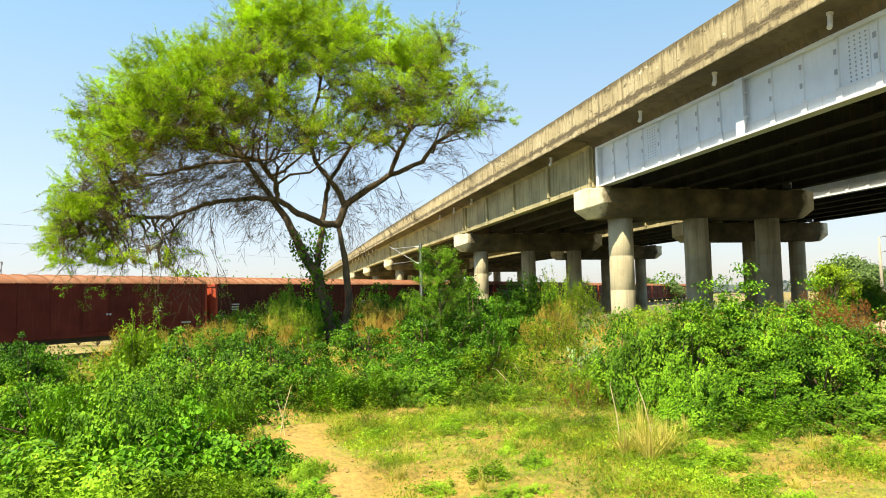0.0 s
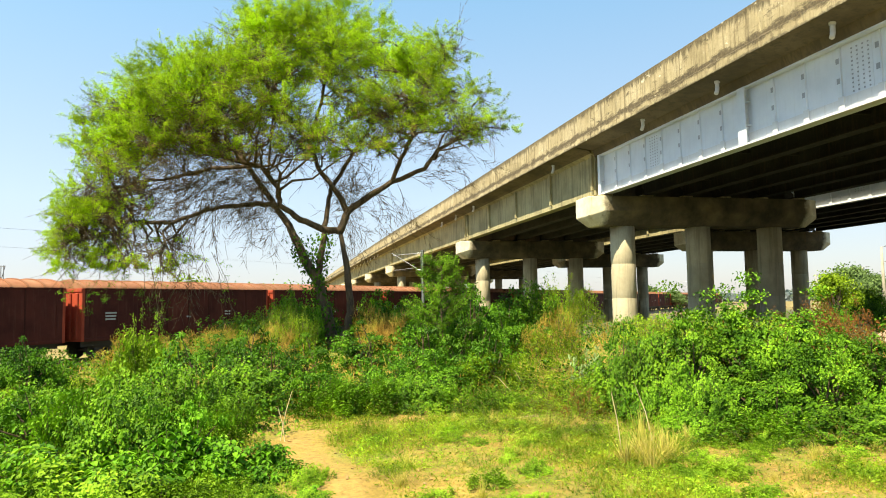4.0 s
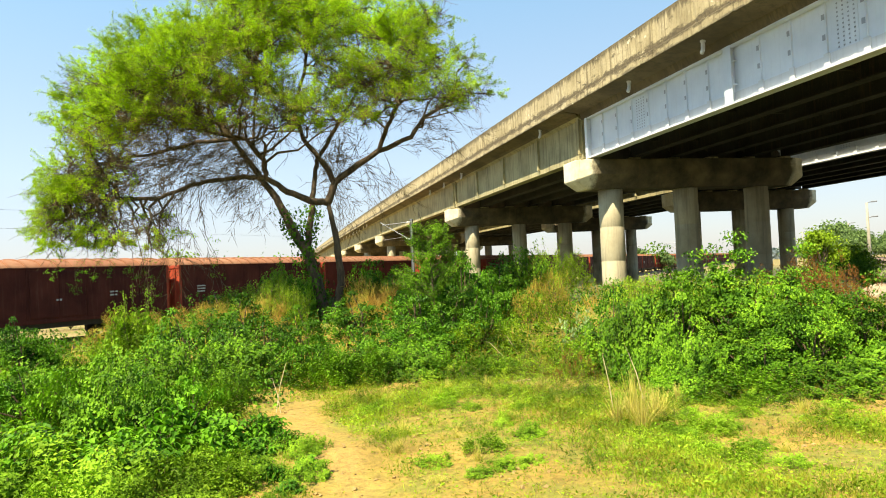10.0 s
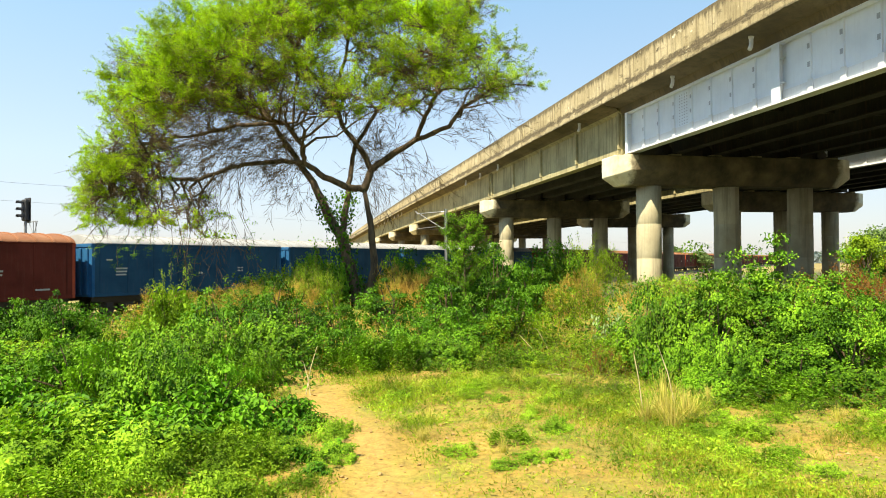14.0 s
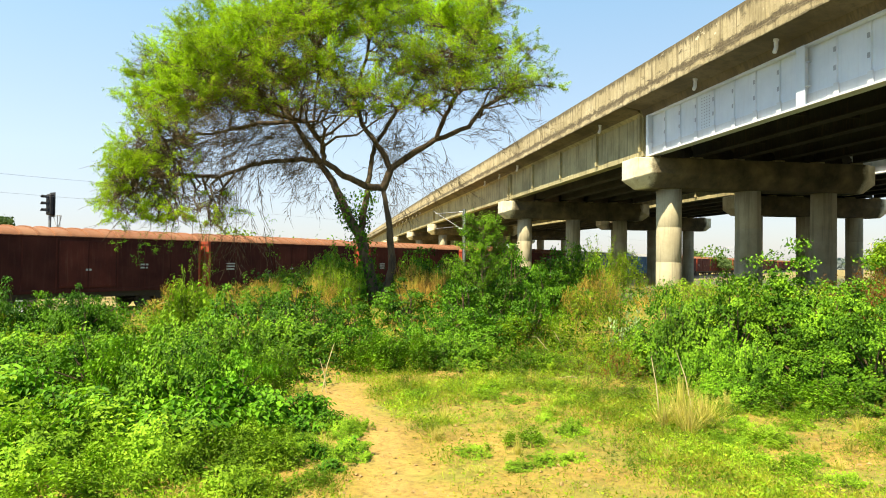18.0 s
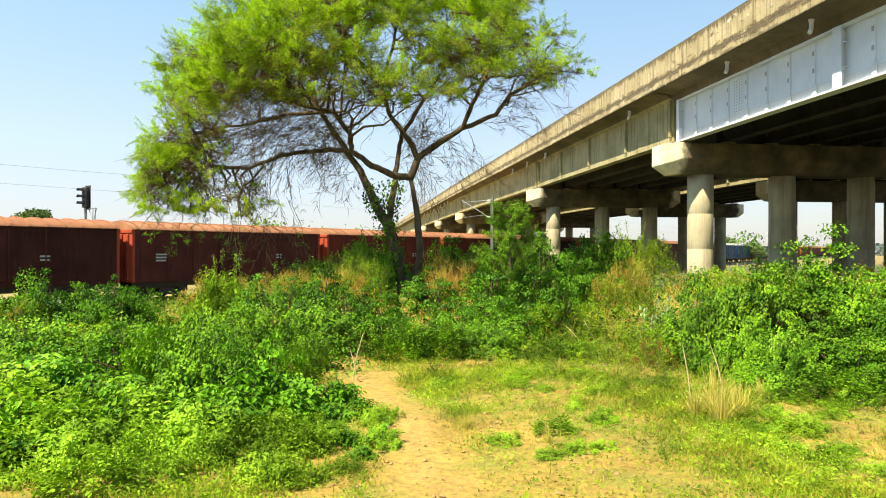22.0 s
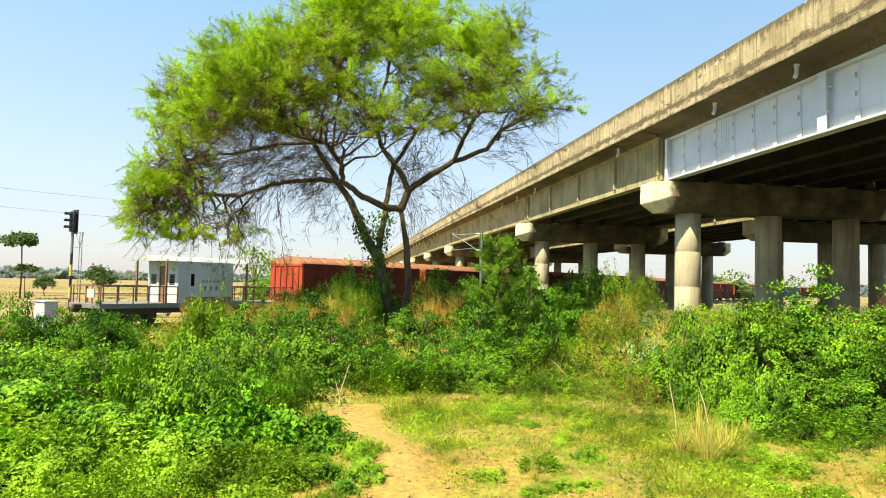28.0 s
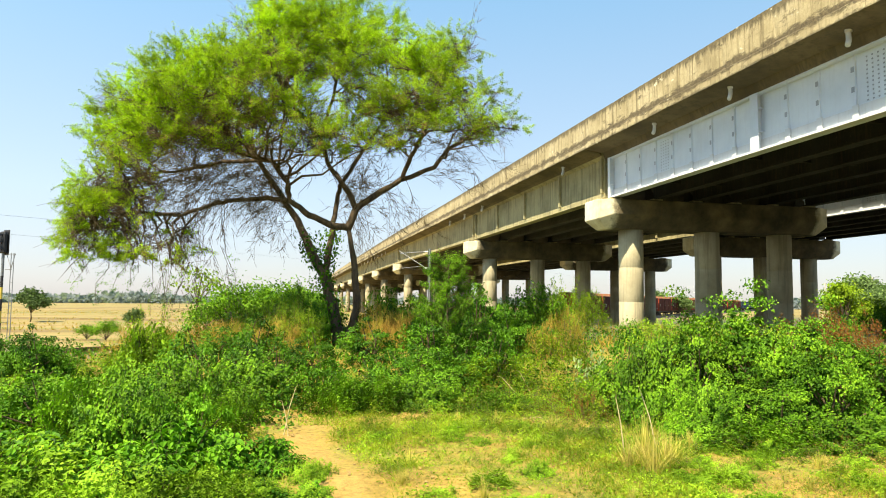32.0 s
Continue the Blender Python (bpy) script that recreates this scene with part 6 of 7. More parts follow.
        m1, m2 = a.lerp(e, 0.35) + jig(0.12), a.lerp(e, 0.7) + jig(0.10)
        tube(hang, [a, m1, m2, e], [0.008, 0.006, 0.005, 0.003], 4, cap=False)
        for q in np.linspace(0.4, 1.0, 9):
            p = m1.lerp(m2, (q - 0.35) / 0.35) if q < 0.7 else m2.lerp(e, (q - 0.7) / 0.3)
            hs.append(p)
            hw.append(Vector((rng.uniform(-1, 1), rng.uniform(-0.6, 0.6), rng.uniform(-0.6, 0.4))))
            hl.append(rng.uniform(0.10, 0.30))
    tagged(part("hanging_brushwood", hang, M_TWIG, tree), kind="stuff")
    hat, hout, hv, hf = spray_arrays(np.array(hs), np.array(hw), np.array(hl), 20, 0.03, nrng)
    v, f = leaf_arrays(hat, hout, 0.040 * nrng.uniform(0.6, 1.3, len(hat)), nrng, 0.1, 0.17, wild=0.4)
    raw("hanging_leaves", v, f, M_LEAF_MID, tree)
    start, way, length = (np.concatenate(q) for q in zip(*twig_in))
    at, out, tv, tf = spray_arrays(start, way, length, 104, 0.036, nrng)
    under = np.repeat(np.concatenate(pad_z), 104) - at[:, 2]
    tagged(raw("fine_brushwood", tv, tf, M_TWIG, tree), kind="stuff")
    k = 620
    x, dy = nrng.uniform(-6.7, -3.2, k), nrng.uniform(-1.8, 1.8, k)
    z = 4.35 + 0.25 * (x + 6.7) * 0.6 + nrng.uniform(0, 1.0, k)
    vat, vout, vv, vf = spray_arrays(np.stack([x, dy, z], 1) - np.array(off), np.stack([nrng.uniform(-1.2, 0.2, k), nrng.normal(0, 0.4, k), nrng.normal(0.1, 0.4, k)], 1), nrng.uniform(0.25, 0.6, k), 34, 0.05, nrng)
    tagged(raw("veil_brushwood", vv, vf, M_TWIG, tree), kind="stuff")
    v, f = leaf_arrays(vat, vout, 0.042 * nrng.uniform(0.6, 1.3, len(vat)), nrng, 0.02, 0.16, wild=0.4)
    raw("withered_sprays", v, f, M_DRYLEAF, tree, "thin veil of brown withered leaves")
    # brown leaves inside and underneath, withered and with the crown's shade in their colour; fresh ones on the outside
    # of the crown
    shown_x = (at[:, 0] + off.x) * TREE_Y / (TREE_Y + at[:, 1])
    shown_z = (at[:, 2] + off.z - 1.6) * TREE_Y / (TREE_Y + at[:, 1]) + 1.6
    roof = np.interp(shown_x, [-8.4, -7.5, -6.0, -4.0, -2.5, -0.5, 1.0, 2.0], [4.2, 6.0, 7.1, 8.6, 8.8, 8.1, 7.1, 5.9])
    wither_shade = np.clip((roof - shown_z - 0.45) / 1.6, 0, 1) * np.clip((shown_x + 7.7) / 1.6, 0.0, 1) + 0.25 * np.clip((shown_x + 0.5) / 2.0, 0, 1)
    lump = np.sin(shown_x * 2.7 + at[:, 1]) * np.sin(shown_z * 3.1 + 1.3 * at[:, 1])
    dry = nrng.random(len(at)) < wither_shade * (0.30 + 0.25 * lump) + (0.25 + 0.5 * wither_shade) * np.clip(under / 0.22, 0, 1) * np.clip((shown_x + 7.9) / 1.4, 0.25, 1)
    # gaps between the sprays, wider towards the inside of the crown
    gap = np.sin(shown_x * 5.3 + 0.5 * at[:, 1] + 1.7 * np.sin(shown_z * 2.1)) * np.sin(shown_z * 5.9 + 0.4 * at[:, 1] + 1.9 * np.sin(shown_x * 1.8))
    kept = nrng.random(len(at)) > 1.5 * np.clip(gap - 0.05, 0, 1) * np.clip((roof - shown_z - 0.3) / 1.2, 0.15, 1)
    for name, pick, mat_, size in (("crown", kept & ~dry, M_TREELEAF, 0.045), ("dry_shaded_leaves", kept & dry & (nrng.random(len(at)) < 0.8), M_DRYLEAF, 0.042)):
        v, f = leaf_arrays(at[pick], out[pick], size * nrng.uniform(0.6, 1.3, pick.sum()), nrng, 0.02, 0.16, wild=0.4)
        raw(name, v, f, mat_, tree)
    return tree


make_tree()


# ---- ground cover ----
def cover(name, label, category, mat_, spots, sizes, seed, slim, droop, lift=0.0, shape=4):
    """Small leaves or blades strewn on the ground, as one mass."""
    rng = np.random.default_rng(seed)
    at = np.array([(x, y, ground_z(x, y) + rng.uniform(0, 1) ** 2 * lift - 0.005) for x, y in spots])
    face = rng.normal(0, 1, at.shape) * np.array([1, 1, 0.15]) if droop < -0.3 else rng.normal(0, 0.45, at.shape) + np.array([0, 0, 1.0])
    v, f = leaf_arrays(at, face, rng.uniform(*sizes, len(at)), rng, droop, slim, shape)
    return tagged(raw(name, v, f, mat_), label, category, kind="stuff")


def strew(n, x0, x1, y0, y1, seed, keep):
    """Places in a stretch of ground, thinned by keep(x, y), which gives 0 to 1."""
    rng = random.Random(seed)
    made = []
    while len(made) < n:
        x, y = rng.uniform(x0, x1), y0 + (y1 - y0) * rng.random() ** 1.25
        if rng.random() < keep(x, y):
            made.append((x, y))
    return made


def off_path(x, y):
    return smooth01((abs(x - path_x(y)) - 0.22) / 0.35)


def lawn(x, y):
    patch = 0.10 + 0.40 * smooth01((y - 6.4) / 1.2) * (1 - 0.6 * smooth01((x - 2.5) / 2.0)) + 1.4 * noise.noise(Vector((x * 0.75, y * 0.75, 1))) + 0.5 * noise.noise(Vector((x * 2.4, y * 2.4, 6)))
    return max(0.03, min(1.0, patch)) * (off_path(x, y) if y < 9 else 0.75)


def straw(x, y):
    return max(0.05, min(1.0, 0.45 - 0.9 * noise.noise(Vector((x * 0.75, y * 0.75, 1))))) * (0.12 + 0.88 * off_path(x, y))


def thicket(x, y):
    if y < 10.5 and -1.6 < x < 2.6:
        return 0.0
    if y < 8.5 and x > -1.5:
        return 0.0
    return 1.0 if y > 8 or x < path_x(y) - 0.9 else 0.4


cover("grass", "short patchy green grass beside the path", "grass", M_GRASS, strew(170000, -3.5, 9.5, 4.2, 12.5, 5, lawn), (0.025, 0.10), 5, 0.035, -0.6)
cover("clover", "small green weeds among the grass", "weeds", M_LEAF_BRIGHT, strew(60000, -3.5, 9.5, 4.2, 12.0, 6, lawn), (0.015, 0.04), 6, 0.3, 0.1, 0.10)
cover("dry_litter", "dry straw and dead stalks on the soil", "dry grass", M_DRYGRASS, strew(36000, -3.5, 9.5, 4.2, 13, 7, straw), (0.025, 0.13), 7, 0.03, 0.75, 0.015)
cover("sprouts", "tiny green sprouts and bits of leaf on the bare soil", "sprouts", M_GRASS, strew(36000, -1.6, 9.0, 4.3, 10.5, 26, lambda x, y: 0.15 + 0.85 * off_path(x, y) if x > path_x(y) - 0.9 else 0.0), (0.010, 0.034), 26, 0.22, 0.0, 0.02)
cover("undergrowth", "low tangled green undergrowth below the shrubs", "undergrowth", M_LEAF_DARK, strew(46000, -11, 10, 8.6, 20, 8, thicket), (0.04, 0.085), 8, 0.32, 0.2, 0.42)
cover("near_weeds", "fine bright weeds at the edge of the thicket", "weeds", M_LEAF_BRIGHT, strew(5000, -5.5, -1.2, 4.3, 8.8, 18, lambda x, y: 1.0 if x < path_x(y) - 0.75 else 0.0), (0.02, 0.06), 18, 0.2, -0.5, 0.20)
cover("tall_grass", "tall yellowing grass between the shrubs", "grass", M_DRYGRASS, strew(9000, -13, 10, 10.5, 26, 9, lambda x, y: 1.0 if noise.noise(Vector((x * 0.5, y * 0.5, 12))) > 0 else 0.25), (0.18, 0.5), 9, 0.02, -0.9)
cover("field_grass", "green and yellow rough grass by the railway", "grass", M_GRASS, strew(14000, -30, 26, 18, 62, 10, lambda x, y: 1.0 if noise.noise(Vector((x * 0.2, y * 0.2, 2))) > -0.1 else 0.2), (0.10, 0.30), 10, 0.03, -0.7)


cover("field_stubble", "dry golden stubble and tufts in the fields", "stubble", M_DRYGRASS, [(x, y) for x, y in strew(7000, -130, -30, 62, 200, 31, lambda x, y: (1.0 if noise.noise(Vector((x * 0.02, y * 0.12, 2))) > 0.05 else 0.12) if x * ASIDE.x + y * ASIDE.y < -44 else 0.0)], (0.12, 0.4), 31, 0.2, -0.5)


def make_stick(points, r, label):
    bm = tube(bmesh.new(), points, [r * (1 - 0.6 * i / (len(points) - 1)) for i in range(len(points))], 6)
    ob = part("dead_stalk", bm, M_STALK)
    return tagged(ob, label, "dead stalk", "dead stalks by the path")


for x, y, dx, dz in ((-1.62, 8.35, 0.16, 0.62), (-1.55, 8.3, -0.12, 0.45), (2.15, 7.35, -0.1, 0.68), (2.55, 7.5, -0.22, 0.74), (1.55, 10.6, -0.4, 0.5), (1.75, 10.8, -0.28, 0.55), (1.2, 9.4, 0.45, 0.05), (-0.9, 9.9, 0.7, 0.04)):
    z = ground_z(x, y) - 0.03
    make_stick([(x, y, z), (x + dx * 0.35, y + 0.03, z + dz * 0.55), (x + dx * 0.8, y + 0.05, z + dz * 0.95), (x + dx, y - 0.05, z + dz)], 0.007, "bleached dry stalk standing in the grass")


# ---- sapling, small trees and far trees ----
def make_small_tree(name, label, leaf, seed, height, wide, boughs, per, leaf_size, slim=0.3, flat=0.6, trunk=0.05, bare=0.45):
    """A trunk that forks into boughs, each with an uneven clump of leaves."""
    rng, nrng = random.Random(seed), np.random.default_rng(seed)
    tree = tagged(empty(name, Matrix.Identity(4)), label, "tree")
    bm = bmesh.new()
    fork = Vector((rng.uniform(-0.1, 0.1) * wide, rng.uniform(-0.1, 0.1) * wide, height * bare))
    tube(bm, [(0, 0, -0.3), fork * 0.5 + Vector((0.05 * wide, 0, 0)), fork], [trunk, trunk * 0.8, trunk * 0.65], 8)
    at, out = [], []
    for _ in range(boughs):
        a, q = rng.uniform(0, 6.28), rng.uniform(0.25, 1.0)
        tip = Vector((math.cos(a) * wide * q, math.sin(a) * wide * q, height * (bare + (1 - bare) * (1.02 - 0.55 * q * q) * rng.uniform(0.75, 1.0))))
        tube(bm, [fork, fork.lerp(tip, 0.5) + Vector((0, 0, 0.06 * height)), tip], [trunk * 0.5, trunk * 0.3, trunk * 0.1], 5, cap=False)
        c = np.array(tip) + nrng.normal(0, 1, (per, 3)) * np.array([wide * 0.22, wide * 0.22, wide * 0.22 * flat])
        at.append(c)
        out.append(c - np.array(tip) + np.array([0, 0, wide * 0.15]))
    part("trunk", bm, M_BARK, tree, smooth=True)
    at, out = np.concatenate(at), np.concatenate(out)
    out /= np.linalg.norm(out, axis=1)[:, None] + 1e-9
    v, f = leaf_arrays(at, out, leaf_size * nrng.uniform(0.6, 1.3, len(at)), nrng, 0.1, slim)
    raw("crown", v, f, leaf, tree)
    return tree


def stand(tree, x, y, scale=1.0, turn=0.0, sink=0.1):
    tree.matrix_basis = Matrix.Translation((x, y, ground_z(x, y) - sink)) @ Euler((0, 0, turn)).to_matrix().to_4x4() @ Matrix.Diagonal((scale, scale, scale, 1))
    return tree


def stand_copy(tree, x, y, scale=1.0, turn=0.0):
    ob = copy_thing(tree, Matrix.Identity(4))
    return stand(ob, x, y, scale, turn)


def make_sapling():
    """A young thorn tree: a thin stem whose upswept side shoots carry feathery sprays."""
    rng, nrng = random.Random(3), np.random.default_rng(3)
    tree = tagged(empty("feathery_sapling", Matrix.Identity(4)), "bright green feathery thorn sapling on the bank", "tree")
    bm = bmesh.new()
    tube(bm, [(0, 0, -0.2), (0.04, 0, 0.8), (0.0, 0, 1.7), (0.05, 0, 2.5)], [0.035, 0.028, 0.018, 0.006], 7)
    part("trunk", bm, M_BARK, tree, smooth=True)
    start, way, length = [], [], []
    for k in range(46):
        a, z = k * 2.4 + rng.uniform(-0.4, 0.4), 0.75 + 1.65 * k / 46
        reach = (0.80 - 0.55 * ((z - 0.75) / 1.7) ** 1.5) * rng.uniform(0.7, 1.1)
        o = Vector((math.cos(a), math.sin(a), 0))
        b0, b1 = Vector((0.02, 0, z)), Vector((0.02, 0, z)) + o * reach + Vector((0, 0, reach * rng.uniform(0.35, 0.8)))
        shoot = tube(bmesh.new(), [b0, b0.lerp(b1, 0.5) + Vector((0, 0, -0.04)), b1], [0.009, 0.006, 0.003], 4, cap=False)
        part("shoot", shoot, M_TWIG, tree)
        for _ in range(13):
            q = rng.uniform(0.2, 1.0)
            start.append(b0.lerp(b1, q))
            way.append((b1 - b0).normalized() + Vector((rng.uniform(-0.7, 0.7), rng.uniform(-0.7, 0.7), rng.uniform(-0.3, 0.6))))
            length.append(rng.uniform(0.14, 0.30))
    at, out, tv, tf = spray_arrays(np.array(start), np.array(way), np.array(length), 34, 0.026, nrng)
    v, f = leaf_arrays(at, out, 0.04 * nrng.uniform(0.6, 1.3, len(at)), nrng, 0.0, 0.17, wild=0.4)
    raw("crown", v, f, M_LEAF_MID, tree)
    tagged(raw("fine_brushwood", tv, tf, M_TWIG, tree), kind="stuff")
    return tree


stand(make_sapling(), 0.46, 13.0, 0.86)
stand(make_small_tree("open_young_tree", "thin young tree with sparse round leaves", M_LEAF_BRIGHT, 5, 4.1, 1.5, 12, 46, 0.17, 0.36, 0.6, 0.06, 0.5), -20.0, 62.0, 1.5)
shrub = make_small_tree("railway_shrub", "leafy green shrub beside the railway line", M_LEAF_MID, 7, 2.2, 1.5, 24, 130, 0.13, 0.3, 0.8, 0.05, 0.15)
stand(shrub, -15.5, 58.5, 2.05)
for x, y, sc in ((-12.5, 59.5, 2.1), (-10.0, 62.0, 1.9), (-18.0, 60.0, 1.4), (-25.0, 56.0, 0.75), (-27.5, 58.0, 0.6), (25.5, 38.5, 0.9), (28.0, 41.5, 0.9)):
    stand_copy(shrub, x, y, sc, x)
lime = make_small_tree("sunlit_shrub", "rounded yellow-green shrub in the sun beside the bank", M_LEAF_BRIGHT, 19, 2.3, 0.8, 20, 120, 0.11, 0.3, 0.8, 0.05, 0.15)
stand(lime, 13.75, 22.2, 0.85)
stand_copy(lime, 14.2, 22.9, 0.6, 2.0)
shaded = make_small_tree("shaded_shrub", "dark green shrub in the shade of the bridge", M_LEAF_DARK, 9, 2.0, 1.6, 24, 110, 0.15, 0.3, 0.8, 0.05, 0.12)
stand(shaded, 20.2, 30.5, 0.5)
for x, y, sc in ((23.0, 35.0, 0.55), (26.5, 38.5, 0.5), (21.2, 31.5, 0.45), (19.4, 29.4, 0.45), (12.2, 20.0, 0.4), (25.5, 36.5, 0.4), (28.6, 38.0, 0.45), (31.0, 42.0, 0.5)):
    stand_copy(shaded, x, y, sc, y)
palm = make_small_tree("tall_clumped_tree", "tall thin tree with rounded leaf clumps in the field", M_FARTREE, 13, 9.6, 2.3, 11, 170, 0.5, 0.4, 0.5, 0.14, 0.80)
stand(palm, -61.9, 92.0, 0.92)
stand_copy(palm, -60.6, 91.0, 0.48, 2.0)
field_tree = make_small_tree("field_tree", "rounded green tree in the dry field", M_FARTREE, 15, 5.0, 2.3, 22, 90, 0.4, 0.35, 0.7, 0.12, 0.3)
stand(field_tree, -56.0, 101.0, 0.9)
for x, y, sc in ((-66, 104, 0.6), (-31, 76, 0.45), (-46, 260, 1.5), (-40, 262, 1.0), (-95, 420, 1.9)):
    stand_copy(field_tree, x, y, sc, x * 0.7)
yard_tree = make_small_tree("yard_tree", "large leafy tree beyond the railway yard", M_YARDTREE, 17, 9.0, 4.2, 34, 120, 0.6, 0.35, 0.7, 0.25, 0.25)
stand(yard_tree, 96.0, 150.0, 1.05)
for x, y, sc in ((103, 152, 0.85), (110, 150, 0.8), (117, 148, 0.75), (125, 146, 0.9), (132, 148, 1.0), (99, 146, 0.8), (106, 143, 0.7), (113, 141, 0.75), (121, 139, 0.7), (129, 138, 0.75), (92, 140, 0.7), (58, 170, 0.7), (40, 165, 0.65), (66, 175, 0.6)):
    stand_copy(yard_tree, x, y, sc, x)


def make_woods():
    """The far line of trees along the horizon."""
    rng, nrng = random.Random(21), np.random.default_rng(21)
    at, size = [], []
    for _ in range(900):
        a = radians(rng.uniform(-52, 60))
        d = rng.uniform(520, 760)
        w = rng.uniform(6, 14) * (0.7 + 0.6 * noise.noise(Vector((a * 14, 0, 0))))
        h = max(2.6, (5.2 + 3.4 * noise.noise(Vector((a * 9, 3, 0)))) * rng.uniform(0.6, 1.1))
        x, y = math.sin(a) * d, math.cos(a) * d
        n = 60
        c = nrng.normal(0, 1, (n, 3)) * np.array([w * 0.5, w * 0.5, h * 0.25]) + np.array([x, y, ground_z(x, y) + h * 0.5])
        at.append(c)
        size.append(nrng.uniform(2.4, 5.0, n))
    at = np.concatenate(at)
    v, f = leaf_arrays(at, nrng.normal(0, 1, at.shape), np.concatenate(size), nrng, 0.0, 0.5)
    return tagged(raw("distant_woods", v, f, M_WOODS), "line of distant trees beyond the fields, tinted with haze", "woods", kind="stuff")


make_woods()


# ---- railway signal, masts and wires ----
def make_signal():
    x, y = -23.1, 38.7
    z = ground_z(x, y)
    signal = tagged(empty("railway_signal", Matrix.Translation((x, y, z)) @ Euler((0, 0, radians(-31))).to_matrix().to_4x4()), "black colour-light railway signal on a striped post", "signal")
    top = 5.2 - z
    h = (top - 1.15) / 9
    for k in range(9):
        part("post_band", tube(bmesh.new(), [(0, 0, k * h), (0, 0, (k + 1) * h)], [0.075, 0.075], 14), (M_BLACK, M_YELLOW)[k % 2] if k < 7 else M_GALV, signal, smooth=False)
    bm = boxed(-0.22, 0.22, -0.14, 0.12, top - 1.2, top, bevel=0.06)
    head = part("signal_head", bm, M_BLACK, signal, "black signal head with three hooded lamps")
    part("backing_plate", boxed(-0.30, 0.30, 0.12, 0.15, top - 1.3, top + 0.1, bevel=0.02), M_BLACK, head)
    for k in range(3):
        zz = top - 0.22 - 0.38 * k
        bm = bmesh.new()
        tube(bm, [(0, -0.14, zz), (0, -0.18, zz)], [0.11, 0.11], 14)
        part("lens", bm, M_LENS, head)
        prof = [(0.15 * math.cos(a), zz + 0.15 * math.sin(a)) for a in np.linspace(0, math.pi, 9)] + [(0.13 * math.cos(a), zz + 0.13 * math.sin(a)) for a in np.linspace(math.pi, 0, 9)]
        part("hood", extrude_profile(bmesh.new(), prof, -0.46, -0.14), M_BLACK, head)
    for dx in (0.62, 0.90):
        part("ladder_rail", tube(bmesh.new(), [(dx, 0.1, 0), (dx * 0.9 + 0.05, 0.1, top - 1.2)], [0.022, 0.022], 6), M_GALV, signal)
    for k in range(10):
        zz = 0.35 + k * 0.42
        part("rung", tube(bmesh.new(), [(0.61, 0.1, zz), (0.88, 0.1, zz)], [0.014, 0.014], 6), M_GALV, signal)
    for p, q in (((0.1, 0.1, top - 1.25), (1.0, 0.1, top - 1.25)), ((0.1, 0.1, top - 2.1), (0.72, 0.1, top - 2.1)), ((1.0, 0.1, top - 1.25), (0.62, 0.1, top - 2.1)), ((0.2, 0.1, top - 1.3), (0.62, 0.1, top - 2.05))):
        part("platform_brace", tube(bmesh.new(), [p, q], [0.02, 0.02], 6), M_GALV, signal)
    return signal


M_LENS = plain("dark_signal_glass", (0.03, 0.02, 0.02), 0.15)
make_signal()

cab = tagged(empty("relay_box", Matrix.Translation((-23.0, 36.4, ground_z(-23.0, 36.4))) @ Euler((0, 0, radians(-31))).to_matrix().to_4x4()), "white railway relay box beside the line", "relay box")
top = 0.12 - ground_z(-23.0, 36.4)
part("body", boxed(-0.54, 0.54, -0.36, 0.36, -0.05, top - 0.07, bevel=0.02), M_WHITE, cab)
part("lid", boxed(-0.59, 0.59, -0.41, 0.41, top - 0.07, top, bevel=0.02), M_WHITE, cab)


def make_mast(x, y, top, reach, label="galvanised overhead-line mast with a bracket arm"):
    """A lattice-free steel mast whose arm reaches over the line."""
    z = ground_z(x, y)
    mast = tagged(empty("overhead_line_mast", Matrix.Translation((x, y, z)) @ Euler((0, 0, -TRACK_AZ)).to_matrix().to_4x4()), label, "mast", "overhead-line masts")
    t = top - z
    bm = boxed(-0.12, 0.12, -0.006, 0.006, 0, t)
    box(bm, -0.12, -0.105, -0.1, 0.1, 0, t)
    box(bm, 0.105, 0.12, -0.1, 0.1, 0, t)
    part("post", bm, M_GALV, mast)
    a = (reach, 0, t - 0.35)
    part("top_tube", tube(bmesh.new(), [(0, 0, t - 0.25), a], [0.035, 0.035], 8), M_GALV, mast)
    part("strut_tube", tube(bmesh.new(), [(0, 0, t - 2.0), (reach * 1.05, 0, t - 0.1)], [0.035, 0.035], 8), M_GALV, mast)
    part("steady_arm", tube(bmesh.new(), [(reach * 0.25, 0, t - 1.6), (reach * 0.95, 0, t - 1.75)], [0.022, 0.022], 6), M_GALV, mast)
    for q in ((reach * 0.1, 0, t - 0.26), (reach * 0.12, 0, t - 1.78)):
        part("insulator", tube(bmesh.new(), [(q[0] - 0.2, 0, q[2]), (q[0] - 0.1, 0, q[2]), (q[0], 0, q[2]), (q[0] + 0.1, 0, q[2]), (q[0] + 0.2, 0, q[2])], [0.04, 0.075, 0.045, 0.075, 0.04], 10), M_PLASTIC, mast)
    return mast


make_mast(0.63, 63.5, 6.4, -3.2)
for along_m in (145.0, 200.0):
    p = ASIDE * (TRAIN_SIDE + 2.9) + TRACK * along_m
    make_mast(p.x, p.y, 6.4, -3.0)

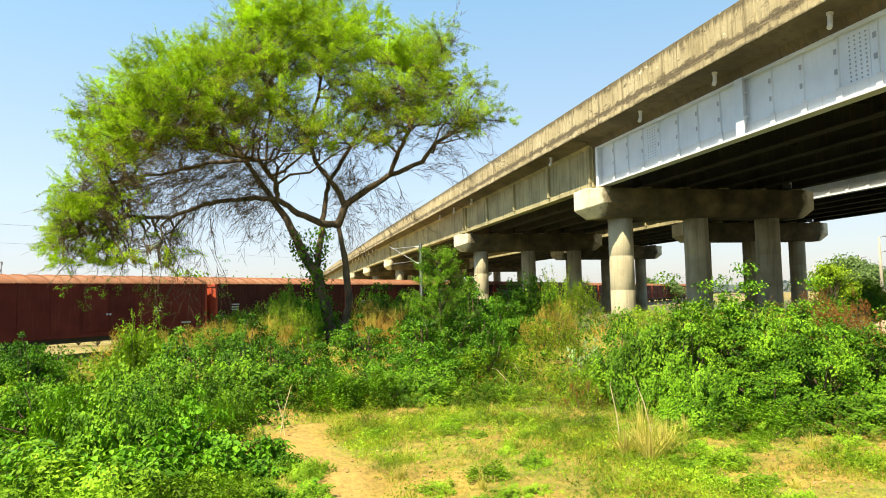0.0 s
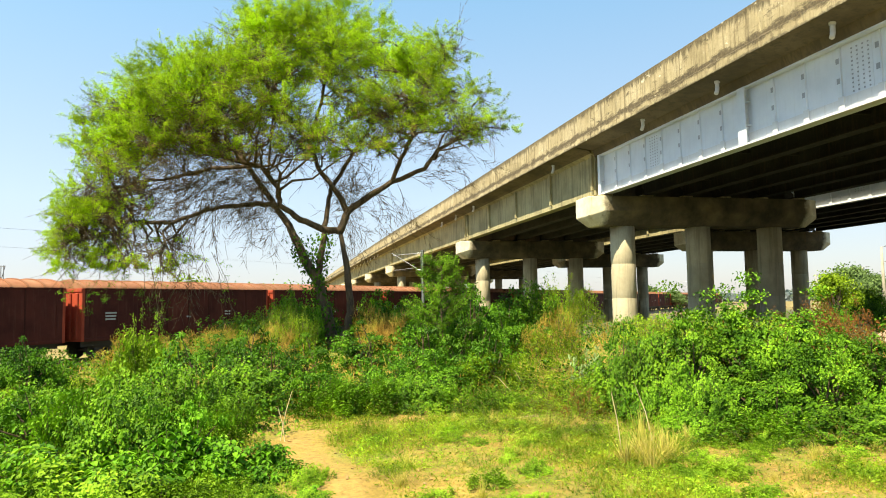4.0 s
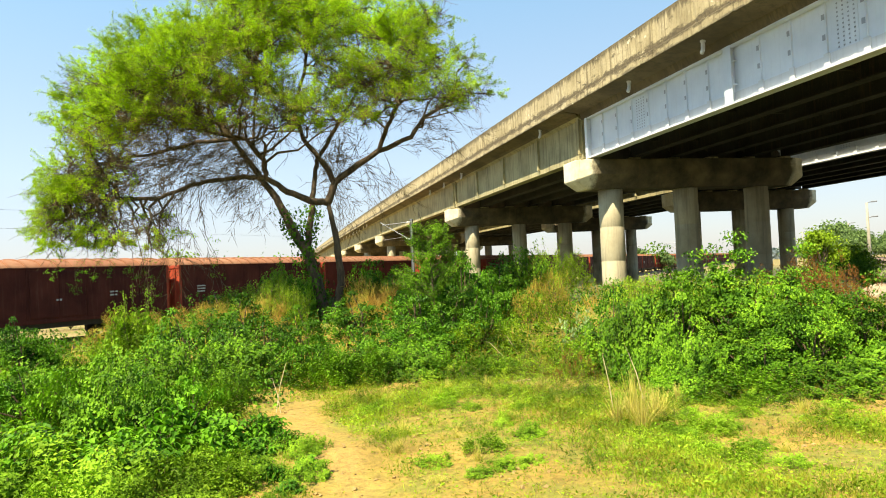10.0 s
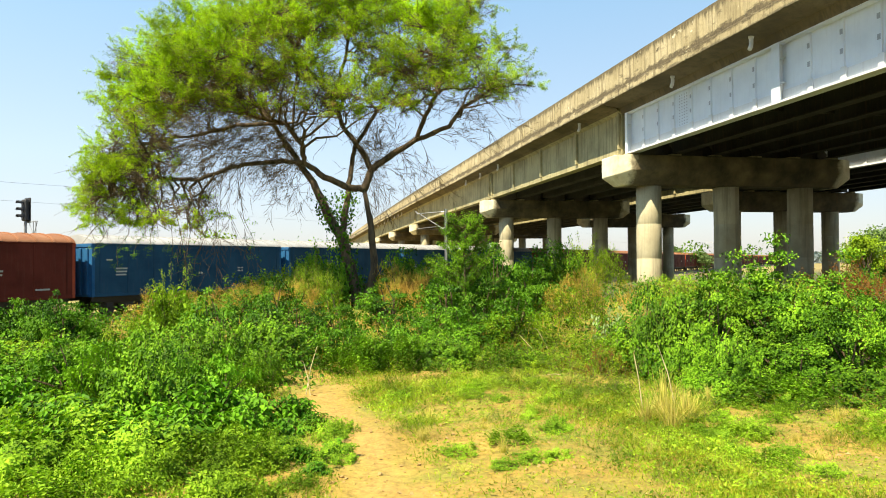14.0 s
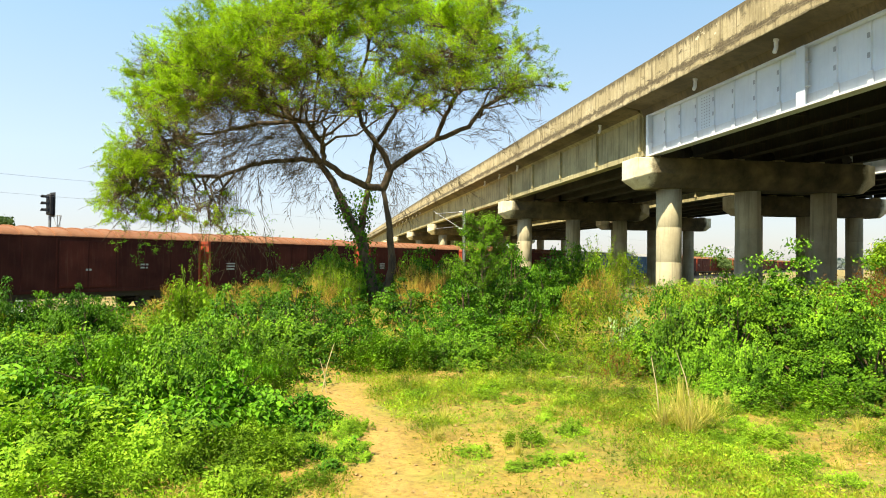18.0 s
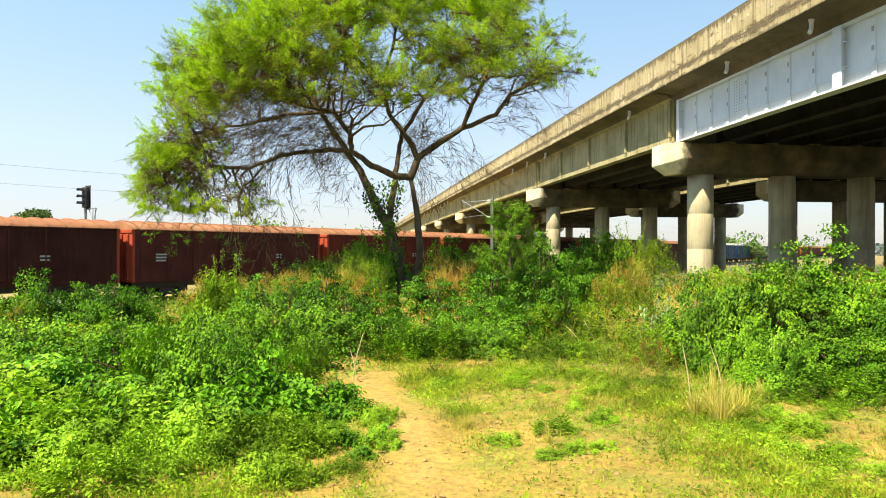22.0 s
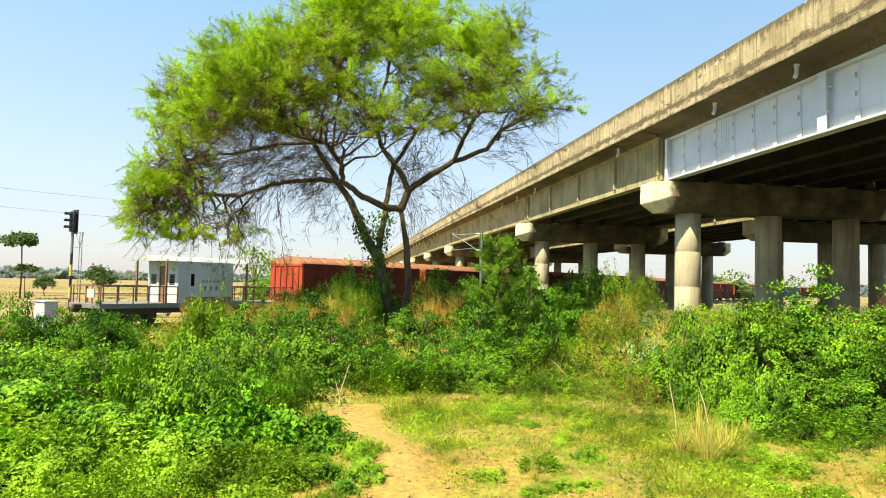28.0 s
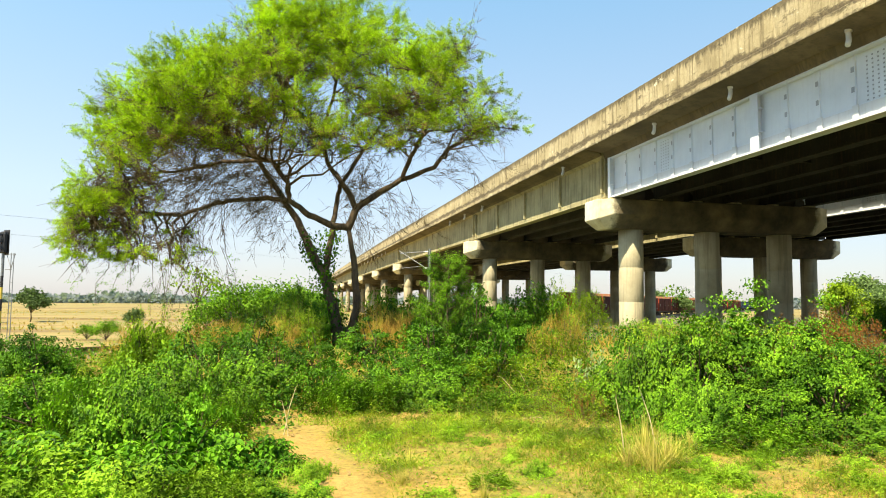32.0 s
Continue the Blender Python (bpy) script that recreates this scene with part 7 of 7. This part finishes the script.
def make_lamp_post(x, y, top):
    """A tapered pale concrete post of the yard with two small lamp arms."""
    z = ground_z(x, y)
    post = tagged(empty("yard_lamp_post", Matrix.Translation((x, y, z)) @ Euler((0, 0, -TRACK_AZ)).to_matrix().to_4x4()), "pale concrete lamp post beside the railway yard", "lamp post", "lamp posts in the yard")
    t = top - z
    part("pole", tube(bmesh.new(), [(0, 0, -0.3), (0, 0, t * 0.5), (0, 0, t)], [t * 0.028, t * 0.022, t * 0.014], 10), M_POST, post, smooth=True)
    for h in (0.995, 0.78):
        arm = part("lamp_arm", tube(bmesh.new(), [(0, 0, t * h), (t * 0.06, 0, t * h + t * 0.012)], [t * 0.006, t * 0.005], 6), M_GALV, post)
        part("lamp_head", boxed(t * 0.05, t * 0.13, -t * 0.02, t * 0.02, t * h + t * 0.004, t * h + t * 0.024, bevel=t * 0.004), M_GALV, arm)
    return post


M_POST = concrete("pale_post_concrete", (0.42, 0.385, 0.29), (0.30, 0.27, 0.19), 0.3)
for x, y, t in ((75.1, 108.3, 9.3), (110.0, 166.0, 8.4), (158.5, 207.5, 10.4), (139.0, 235.0, 9.0)):
    make_lamp_post(x, y, t)


def make_wire(z, r, name):
    """A wire above the goods line, sagging between its masts."""
    pts = []
    for i in range(-4, 9):
        for q in range(6):
            s = 36.5 + i * 54 + q * 9
            pts.append(ASIDE * TRAIN_SIDE + TRACK * s + Vector((0, 0, z - (0.5 if z > 5 else 0.05) * math.sin(math.pi * q / 6))))
    return tagged(part(name, tube(bmesh.new(), pts, [r] * len(pts), 5), M_GALV), "thin overhead wire above the goods line", "wire", "overhead wires")


make_wire(6.05, 0.006, "messenger_wire")
make_wire(4.75, 0.0055, "contact_wire")


# ---- clods and pebbles on the soil ----
def make_pebbles():
    rng, nrng = random.Random(91), np.random.default_rng(91)
    shape = np.array([(1, 0, 0), (-1, 0, 0), (0, 1, 0), (0, -1, 0), (0, 0, 0.7), (0, 0, -0.7), (0.6, 0.6, 0.3), (-0.6, 0.55, 0.35)])
    tri = np.array([(0, 6, 4), (6, 2, 4), (2, 7, 4), (7, 1, 4), (1, 3, 4), (3, 0, 4), (2, 6, 5), (6, 0, 5), (0, 3, 5), (3, 1, 5), (1, 7, 5), (7, 2, 5)])
    verts, faces = [], []
    for i in range(1500):
        x, y = rng.uniform(-1.7, 6.5), 4.4 + 6.0 * rng.random() ** 1.3
        s = 0.006 + 0.022 * rng.random() ** 3
        turn = np.array(Euler((rng.uniform(-0.4, 0.4), rng.uniform(-0.4, 0.4), rng.uniform(0, 6.28))).to_matrix())
        verts.append((shape * nrng.uniform(0.7, 1.25, shape.shape) * s) @ turn.T + np.array([x, y, ground_z(x, y) + s * 0.15]))
        faces.append(tri + i * len(shape))
    return tagged(raw("pebbles", np.concatenate(verts), np.concatenate(faces), M_CLOD), "small clods of earth and pebbles on the soil", "pebbles", kind="stuff")


M_CLOD = concrete("earth_clods", (0.40, 0.27, 0.10), (0.25, 0.165, 0.055), 0.2)
make_pebbles()


# ---- boulders by the yard ----
def make_boulder(x, y, s, seed):
    bm = bmesh.new()
    bmesh.ops.create_icosphere(bm, subdivisions=3, radius=1.0)
    for v in bm.verts:
        n = 1 + 0.28 * noise.noise(v.co * 1.3 + Vector((seed, 0, 0))) + 0.08 * noise.noise(v.co * 4 + Vector((seed, 0, 0)))
        v.co = Vector((v.co.x * 1.2, v.co.y, v.co.z * 0.75)) * n * s
    ob = part("boulder", bm, M_ROCK)
    ob.location = (x, y, ground_z(x, y) + 0.25 * s)
    return tagged(ob, "rough light brown boulder beside the bank", "boulder", "boulders by the yard")


M_ROCK = concrete("brown_rock", (0.36, 0.28, 0.18), (0.20, 0.15, 0.09), 0.1)
for i, (x, y, s) in enumerate(((23.2, 32.7, 0.55), (24.6, 34.4, 0.5), (26.6, 38.0, 0.6), (24.4, 32.2, 0.25), (11.8, 16.0, 0.2), (11.9, 16.9, 0.36), (12.6, 17.6, 0.3))):
    make_boulder(x, y, s, i * 3)


def motions():
    turn = Euler((0, 0, radians(90) - TRACK_AZ)).to_matrix().to_4x4()
    for vehicle, k in train:
        rows = []
        for t in (0, 4, 8, 12, 16, 20, 24, 28, 32):
            p = ASIDE * TRAIN_SIDE + TRACK * along(k, t)
            rows.append((t, Matrix.Translation((p.x, p.y, RAIL_Z)) @ turn))
        walk(vehicle, rows)


motions()
